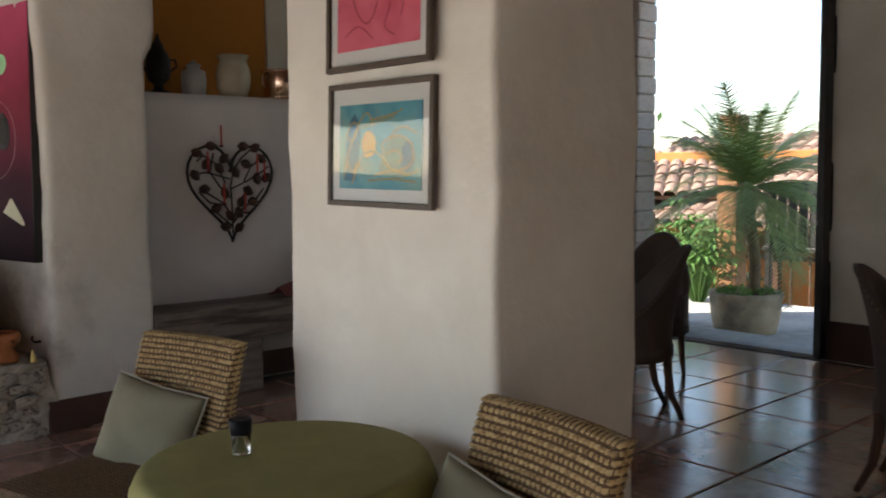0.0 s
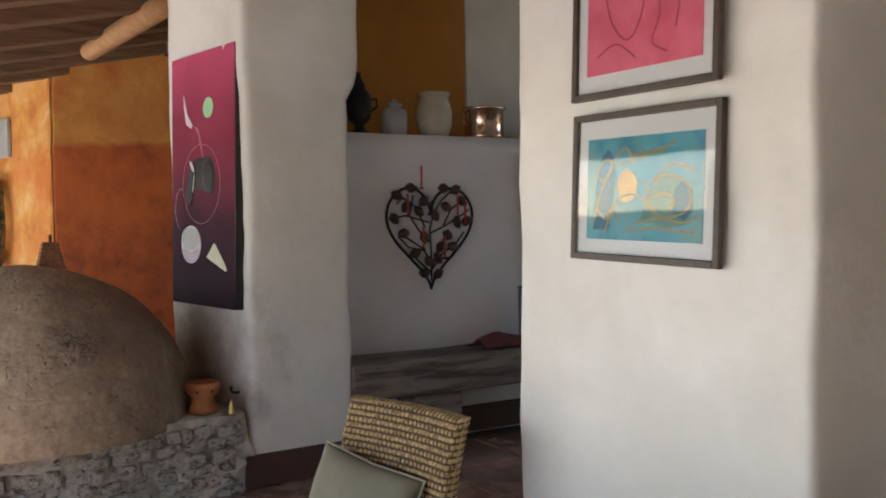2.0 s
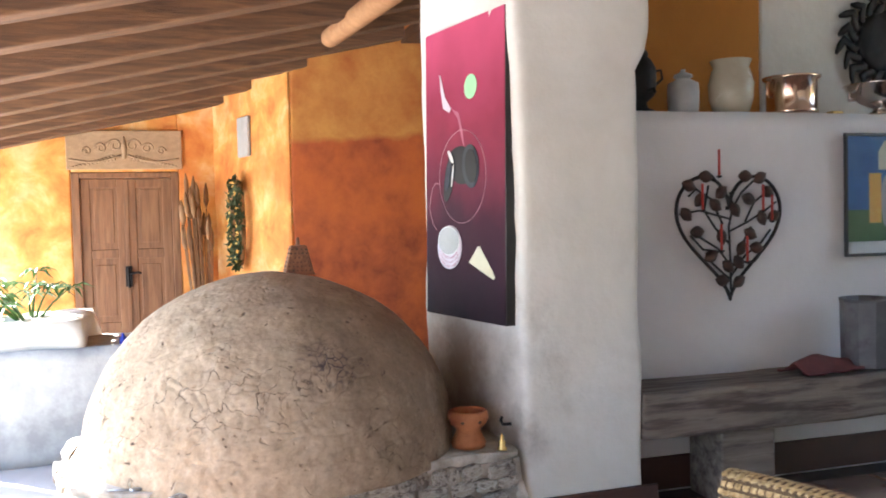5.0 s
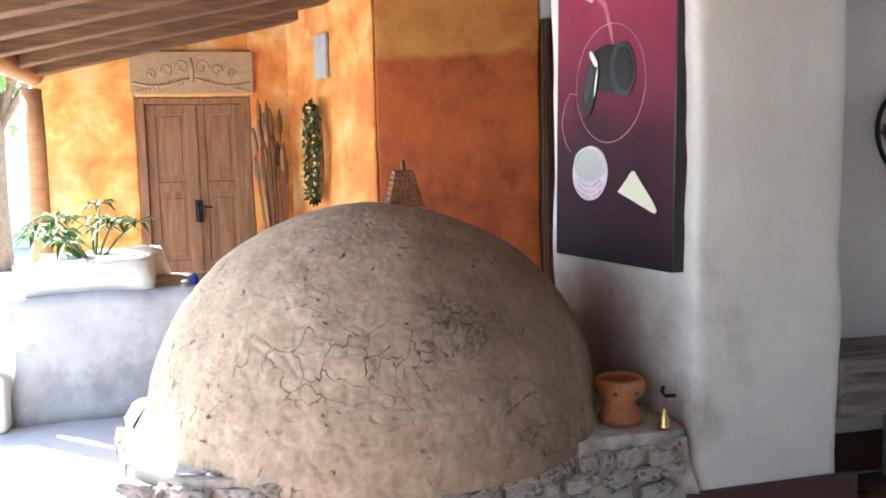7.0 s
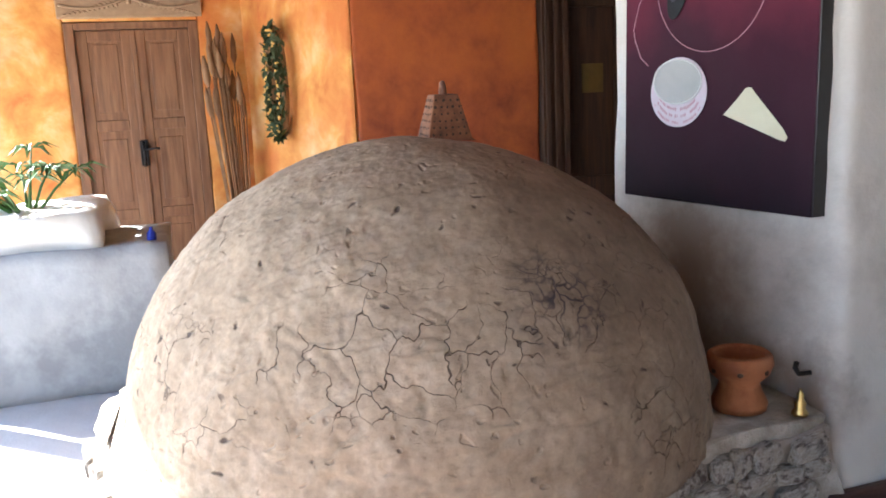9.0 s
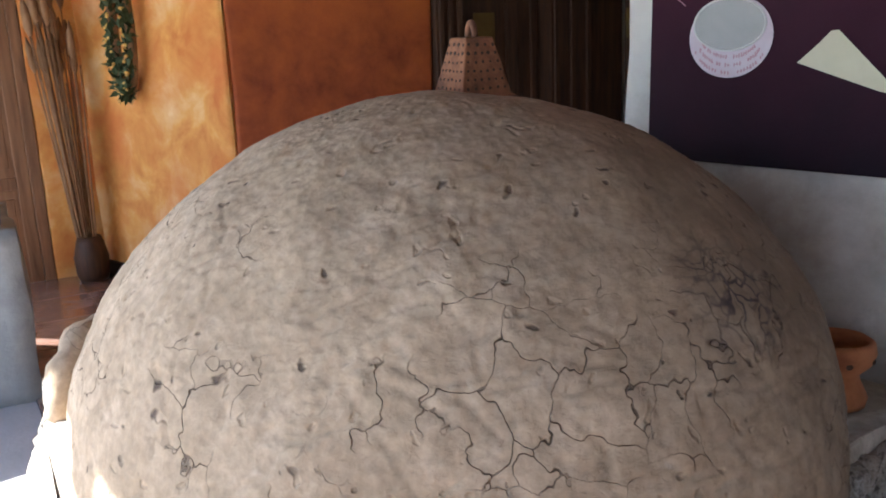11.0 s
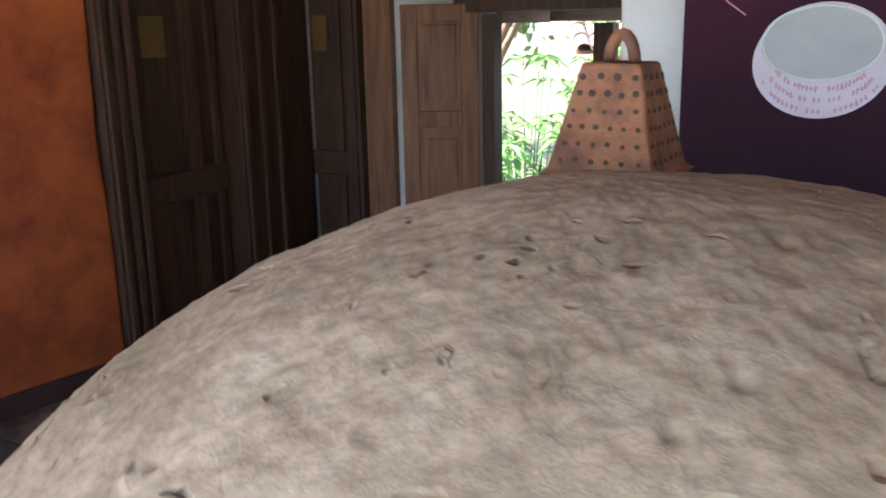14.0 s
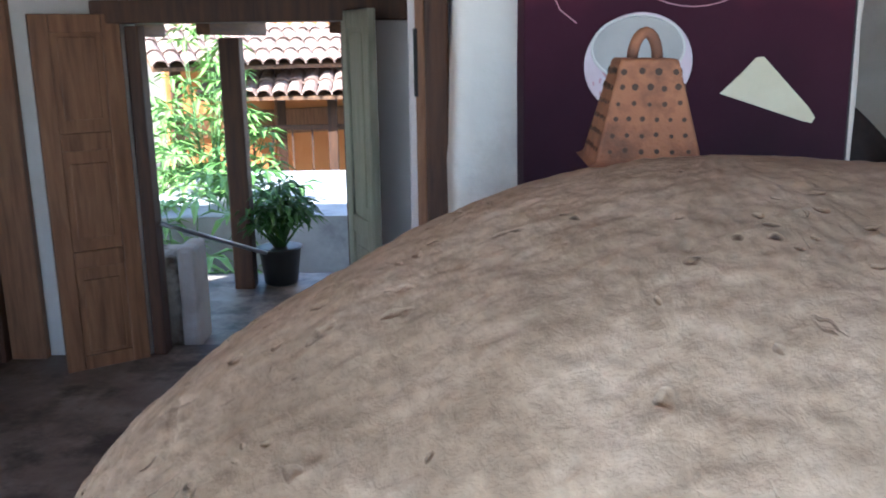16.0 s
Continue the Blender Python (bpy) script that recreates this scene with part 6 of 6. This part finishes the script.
def feather_palm():
    root = tagged(new("potted_palm"), "feathery pygmy date palm in a wide weathered pot", "palm")
    root.matrix_basis = pose(-4.43, 8.2, -0.06) @ Matrix.Scale(0.9, 4)
    lathe("pot", [(0.3, 0), (0.33, 0.01), (0.37, 0.2), (0.385, 0.38), (0.4, 0.4), (0.4, 0.45), (0.36, 0.45), (0.34, 0.38), (0.3, 0.36)], POTCLAY, root, steps=40)
    lathe("soil", [(0.28, 0.3), (0.345, 0.36), (0.2, 0.41), (0.02, 0.43)], EARTH, root)
    bm = bmesh.new()
    pts, rad = [], []
    for k in range(25):
        z = 0.38 + 1.2 * k / 24
        pts.append((0.06 * math.sin(k * 0.2) + 0.05, 0.03 * math.cos(k * 0.25), z))
        rad.append(0.06 + 0.012 * (k % 2) + 0.02 * (k / 24) ** 3)
    add_tube(bm, pts, rad, 12)
    mesh_object("trunk", bm, BARK, root, smooth=True)
    crown = Vector(pts[-1])
    for f in range(46):
        a = 2 * math.pi * f / 46 * 7.3
        rise = random.uniform(-0.25, 1.25)
        L = random.uniform(1.15, 1.65)
        d = Vector((math.cos(a) * math.cos(rise), math.sin(a) * math.cos(rise), math.sin(rise)))
        spine = []
        for k in range(15):
            t = k / 14
            spine.append(crown + d * L * t - Vector((0, 0, 0.62 * L * t * t * math.cos(rise))))
        bm = bmesh.new()
        add_tube(bm, spine, [0.009 * (1 - 0.75 * k / 14) for k in range(15)], 4)
        for k in range(2, 15):
            for rep in range(4):
                t = rep / 4
                p = spine[k - 1].lerp(spine[k], t)
                dd = (spine[k] - spine[k - 1]).normalized()
                side = dd.cross(Vector((0, 0, 1))).normalized()
                for s in (-1, 1):
                    ln = 0.34 * math.sin(math.pi * (0.12 + 0.8 * (k / 15)))
                    q = p + (side * s * 0.85 + dd * 0.6 - Vector((0, 0, 0.25))) * ln + Vector((0, 0, random.uniform(-0.02, 0.03)))
                    wv = dd * 0.008
                    vs = [bm.verts.new(v) for v in (p - wv, p + wv, q)]
                    bm.faces.new(vs)
        mesh_object("frond", bm, FROND, root)
    lf = bmesh.new()
    for k in range(160):
        a, r = random.uniform(0, 6.28), 0.33 * random.uniform(0.2, 1) ** 0.5
        b = random.uniform(0, 6.28)
        p = Vector((r * math.cos(a), r * math.sin(a), 0.41))
        tip = p + Vector((0.09 * math.cos(b), 0.09 * math.sin(b), random.uniform(0.03, 0.12)))
        sd = Vector((-math.sin(b), math.cos(b), 0)) * 0.014
        mid = p.lerp(tip, 0.5) + Vector((0, 0, 0.02))
        lf.faces.new([lf.verts.new(v) for v in (p, mid - sd, tip, mid + sd)])
    tagged(mesh_object("undergrowth", lf, PALELEAF, root), kind="stuff")
    return root


# Paler than the other leaves, to stand in for sun on the fronds.
FROND = material("sunlit_palm_frond", [(0.19, 0.31, 0.09), (0.34, 0.45, 0.17)], 6, 0.5, bump=0.1)
POTCLAY = material("weathered_pot", [(0.40, 0.31, 0.21), (0.52, 0.43, 0.31)], 4, 0.85, bump=0.4, patches=(0.27, 0.22, 0.16), patch_scale=3)
feather_palm()


def tiled_pavilion(name, label, m, width, depth, posts_z, eave, wall_mat, rail=True, closed=True):
    """An open pavilion: posts, beam, back wall and a lean-to roof of half-round clay tiles; local y leads away."""
    root = tagged(new(name), label, "pavilion")
    root.matrix_basis = m
    bm = bmesh.new()
    nposts = max(2, int(width / 1.3))
    for k in range(nposts + 1):
        x = -width / 2 + width * k / nposts
        add_box(bm, (x - 0.07, -0.07, 0), (x + 0.07, 0.07, eave))
    add_box(bm, (-width / 2 - 0.3, -0.09, eave), (width / 2 + 0.3, 0.09, eave + 0.16))
    if rail:
        for z in (0.45, 0.95, 1.75):
            add_box(bm, (-width / 2, -0.04, z), (width / 2, 0.04, z + 0.07))
        for k in range(int(width / 0.3)):
            x = -width / 2 + 0.3 * k
            add_box(bm, (x, -0.02, 0.95), (x + 0.03, 0.02, 1.8))
    mesh_object("timber_frame", bm, DARKWOOD, root)
    if closed:
        box("back_wall", (-width / 2, depth, 0), (width / 2, depth + 0.2, eave + 0.8), wall_mat, root, 0.01)
        box("wall_band", (-width / 2, depth - 0.04, 1.2), (width / 2, depth - 0.004, 1.6), DOORWOOD, root, 0.01)
    box("floor_slab", (-width / 2 - 0.3, -0.3, -0.6), (width / 2 + 0.3, depth + 0.2, 0.0), CONCRETE, root, 0.01)
    slope = 0.42
    deck = bmesh.new()
    run = depth + 0.7
    vs = [(-width / 2 - 0.4, -0.5, eave - 0.02), (width / 2 + 0.4, -0.5, eave - 0.02), (width / 2 + 0.4, -0.5 + run, eave - 0.02 + slope * run), (-width / 2 - 0.4, -0.5 + run, eave - 0.02 + slope * run)]
    lo = [deck.verts.new(v) for v in vs]
    hi = [deck.verts.new((x, y, z + 0.05)) for x, y, z in vs]
    deck.faces.new(lo[::-1])
    deck.faces.new(hi)
    for i in range(4):
        deck.faces.new((lo[i], lo[(i + 1) % 4], hi[(i + 1) % 4], hi[i]))
    mesh_object("roof_deck", deck, RAFTER, root)
    t = bmesh.new()
    n = 7
    pitch_x, pitch_y = 0.22, 0.36
    for r in range(int(run / pitch_y) + 1):
        for c in range(int((width + 0.8) / pitch_x)):
            x = -width / 2 - 0.4 + pitch_x * (c + 0.5) + random.uniform(-0.012, 0.012)
            y0, y1 = -0.56 + r * pitch_y, -0.56 + (r + 1.12) * pitch_y
            rings = []
            for y, rad, lift in ((y0, 0.105, 0.07), (y1, 0.088, 0.045)):
                z = eave + slope * (y + 0.5) + lift
                rings.append([t.verts.new((x + rad * math.cos(math.pi * k / (n - 1)), y, z + rad * 0.75 * math.sin(math.pi * k / (n - 1)))) for k in range(n)])
            for k in range(n - 1):
                t.faces.new((rings[0][k], rings[0][k + 1], rings[1][k + 1], rings[1][k]))
    tiles = tagged(mesh_object("roof_tiles", t, ROOFTILE, root), "rows of half-round clay tiles", kind="stuff")
    tiles.modifiers.new("thick", "SOLIDIFY").thickness = 0.015
    return root


ORANGEWALL = material("sunny_orange_wall", [(0.62, 0.22, 0.06), (0.70, 0.30, 0.10)], 2, 0.85)
# Back wall is brown to stand in for shade inside the pavilion.
tiled_pavilion("garden_pavilion", "open timber pavilion with clay-tile roof beyond the garden", pose(-7.5, 13.2, -1.6, 0, 0, 3), 4.6, 2.6, 2.3, 2.25, DOORWOOD)
tiled_pavilion("patio_pavilion", "low timber pavilion with clay-tile roof across the patio", pose(-8.4, 13.6, -1.2, 0, 0, 28), 4.6, 0.8, 2.3, 2.3, ORANGEWALL, False)
pl = tagged(new("garden_post"), "rough square timber post of the garden porch", "post")
pl.location = (-8.08, 6.1, -0.36)
box("shaft", (-0.075, -0.075, 0), (0.075, 0.075, 1.86), DARKWOOD, pl, 0.012)
slab("porch_roof", (-11.4, 4.68, 1.62), (-6.2, 6.4, 1.70), RAFTER, "boarded porch roof over the garden door")
for k in range(7):
    tagged(box("porch_joist", (-0.04, -1.0, 0), (0.04, 0.62, 0.105), RAFTER, m=pose(-10.9 + 0.75 * k, 5.70, 1.51), bevel=0.006), "brown joist under the porch roof", "joist", "porch joists", "structure")
low = tagged(new("garden_pier"), "stub of rough stone wall beside the garden door", "pier", kind="structure")
box("core", (-8.42, 4.74, -0.40), (-8.18, 5.1, 0.22), STONE, low, 0.04)
box("cap", (-8.177, 4.74, -0.40), (-8.07, 5.05, 0.27), PALESTONE, low, 0.03)
orange = tagged(new("orange_pier"), "orange plastered pier on the patio", "pier")
box("shaft", (-3.5, 9.2, -0.06), (-3.28, 9.45, 3.6), ORANGEWALL, orange, 0.01)
wood = tagged(new("patio_post"), "stout brown timber post by the patio", "post")
box("shaft", (-6.02, 10.3, -0.06), (-5.74, 10.58, 2.25), DOORWOOD, wood, 0.015)
dark = tagged(new("dark_screen"), "dark stained timber screen behind the palm", "screen")
for k in range(14):
    box("slat", (-5.7 + 0.14 * k, 11.0, 0.55 + 0.0), (-5.59 + 0.14 * k, 11.05, 1.25), BLACKPAINT, dark, 0.004)
box("rail", (-5.75, 10.97, 1.25), (-3.7, 11.08, 1.4), BLACKPAINT, dark, 0.005)
box("foot_rail", (-5.75, 10.97, 0.5), (-3.7, 11.08, 0.56), BLACKPAINT, dark, 0.005)
for x in (-5.72, -4.7, -3.75):
    box("upright", (x, 10.98, -1.75), (x + 0.08, 11.06, 1.25), BLACKPAINT, dark, 0.005)

# planting
fan_plant("garden_bush", "bright sunlit garden foliage beyond the door", pose(-8.95, 7.6, -1.75), [PALELEAF], 110, 0.9, 2.3, 9, 0.3, "bush")
fan_plant("garden_bush", "bright sunlit garden foliage beyond the door", pose(-10.1, 9.2, -1.75), [PALELEAF], 80, 1.2, 3.1, 9, 0.34, "bush")
fan_plant("garden_bush", "dark green garden foliage beyond the door", pose(-8.45, 8.4, -1.75), [LEAF], 50, 0.7, 2.6, 9, 0.28, "bush")
fan_plant("garden_bush", "dark green foliage beside the patio", pose(-6.7, 10.9, -1.75), [LEAF], 70, 0.8, 3.2, 9, 0.3, "bush")
fan_plant("garden_bush", "dark green foliage beside the patio", pose(-5.9, 9.7, -0.1), [LEAF], 45, 0.45, 1.25, 9, 0.22, "bush")
fan_plant("garden_bush", "bright sunlit garden foliage beyond the door", pose(-9.5, 10.6, -1.75), [PALELEAF], 100, 0.8, 3.6, 9, 0.3, "bush")
pp = tagged(lathe("potted_shrub", [(0.13, 0), (0.16, 0.02), (0.2, 0.4), (0.22, 0.42), (0.18, 0.42)], BLACKPAINT, m=pose(-7.83, 6.2, -0.36) @ Matrix.Diagonal((0.8, 0.8, 0.7, 1))), "dark flowerpot by the garden post", "flowerpot")
fan_plant("pot_plant", "dark green plant in the flowerpot by the post", pose(-7.83, 6.2, -0.08), [LEAF], 30, 0.26, 0.6, 9, 0.2)


def broad_tree(m, height, crown, leaf_mat, seed):
    """A tree: tapered trunk, limbs, and a crown of many small leaves in uneven clumps."""
    rng = random.Random(seed)
    root = tagged(new("yard_tree"), "leafy broad-crowned tree beyond the yard", "tree", "trees round the house")
    root.matrix_basis = m
    bm = bmesh.new()
    top = Vector((0.3, 0.2, height * 0.55))
    add_tube(bm, [(0, 0, 0), (0.05, 0.02, height * 0.2), (0.15, 0.1, height * 0.4), top], [0.22, 0.18, 0.14, 0.1], 10)
    clumps = []
    for k in range(11):
        a = rng.uniform(0, 6.28)
        e = top + Vector((crown * rng.uniform(0.3, 1) * math.cos(a), crown * rng.uniform(0.3, 1) * math.sin(a), height * rng.uniform(0.02, 0.42)))
        add_tube(bm, [top - Vector((0, 0, height * rng.uniform(0, 0.15))), top.lerp(e, 0.5) + Vector((0, 0, 0.2)), e], [0.08, 0.05, 0.015], 6)
        clumps.append((e, crown * rng.uniform(0.3, 0.55)))
    mesh_object("trunk", bm, BARK, root, smooth=True)
    lf = bmesh.new()
    for c, r in clumps:
        for _ in range(330):
            d = Vector((rng.gauss(0, 1), rng.gauss(0, 1), rng.gauss(0, 0.8)))
            p = c + d * r * 0.5
            m2 = Matrix.LocRotScale(p, Euler((rng.uniform(0, 6), rng.uniform(0, 6), rng.uniform(0, 6))), (0.13, 0.055, 1))
            lf.faces.new([lf.verts.new(m2 @ Vector(q)) for q in ((-1, 0, 0), (0, -1, 0), (1, 0, 0), (0, 1, 0))])
    tagged(mesh_object("leaves", lf, leaf_mat, root), kind="stuff")
    return root


broad_tree(pose(-19.0, -3.8, LOW), 5.5, 2.0, PALELEAF, 3)
broad_tree(pose(-13.5, 14.5, -1.75), 6.0, 2.0, PALELEAF, 5)
broad_tree(pose(-21.0, 16.0, -1.75), 7, 2.6, LEAF, 7)
broad_tree(pose(3.0, 19.0, -1.75), 6, 2.4, PALELEAF, 9)
adobe_wall("wall_yard_west", [(-23.3, -16), (-23, -16), (-23, 1), (-23.3, 1)], LOW, 2.4, WHITE, "far white garden wall added round the yard", 0.01, 0.03)
# Unseen wall, added to cut sky light and bounce from the southeast yard.
adobe_wall("wall_yard_east", [(0.3, -4.3), (9, -4.3), (9, -4.0), (0.3, -4.0)], LOW, 2.7, WHITE, "unseen plain white wall added beside the terrace to block light", 0.01, 0.03)
# Unseen wall, added behind the yard to reflect light.
adobe_wall("wall_yard_south", [(-23, -16.3), (9, -16.3), (9, -16), (-23, -16)], LOW, 2.6, WHITE, "far white garden wall added round the yard", 0.01, 0.03)

# ---- floor tiles ----
bm = bmesh.new()
add_box(bm, (-0.286, -0.286, -0.012), (0.286, 0.286, 0.0))
top = [e for e in bm.edges if all(v.co.z > -0.001 for v in e.verts)]
bmesh.ops.bevel(bm, geom=top, offset=0.006, segments=1, affect="EDGES")
tile_mesh = bpy.data.meshes.new("tile")
bm.to_mesh(tile_mesh)
bm.free()
tile_mesh.materials.append(TILE)
PITCH = 0.585
for i in range(-6, 9):
    for j in range(-9, 5):
        x, y = -2.5 + PITCH * i, 5.04 + PITCH * j
        if x < -5.6 or x > 2.8 or y > 7.0 or y < -1.5:
            continue
        t = new("tile", tile_mesh)
        t.parent = floor
        t.matrix_basis = Matrix.LocRotScale((x, y, random.uniform(-0.0025, 0.0)), Euler((random.uniform(-0.002, 0.002), random.uniform(-0.002, 0.002), 0)), None)
walkway = slab("floor_walkway", (-11.5, -0.05, LOW - 0.1), (-7.4, 1.95, LOW + 0.004), GROUT, "dark grout bed under the terracotta tiles by the double door")
for i in range(7):
    for j in range(4):
        x, y = -11.2 + PITCH * i, 0.24 + PITCH * j * 0.98
        if y - 0.29 > 0.75 + 0.333 * (x + 11.6) or x > -7.6:
            continue
        t = new("tile", tile_mesh)
        t.parent = walkway
        t.matrix_basis = Matrix.LocRotScale((x, y, LOW + 0.016 + random.uniform(-0.0025, 0.0)), Euler((random.uniform(-0.002, 0.002), random.uniform(-0.002, 0.002), 0)), None)
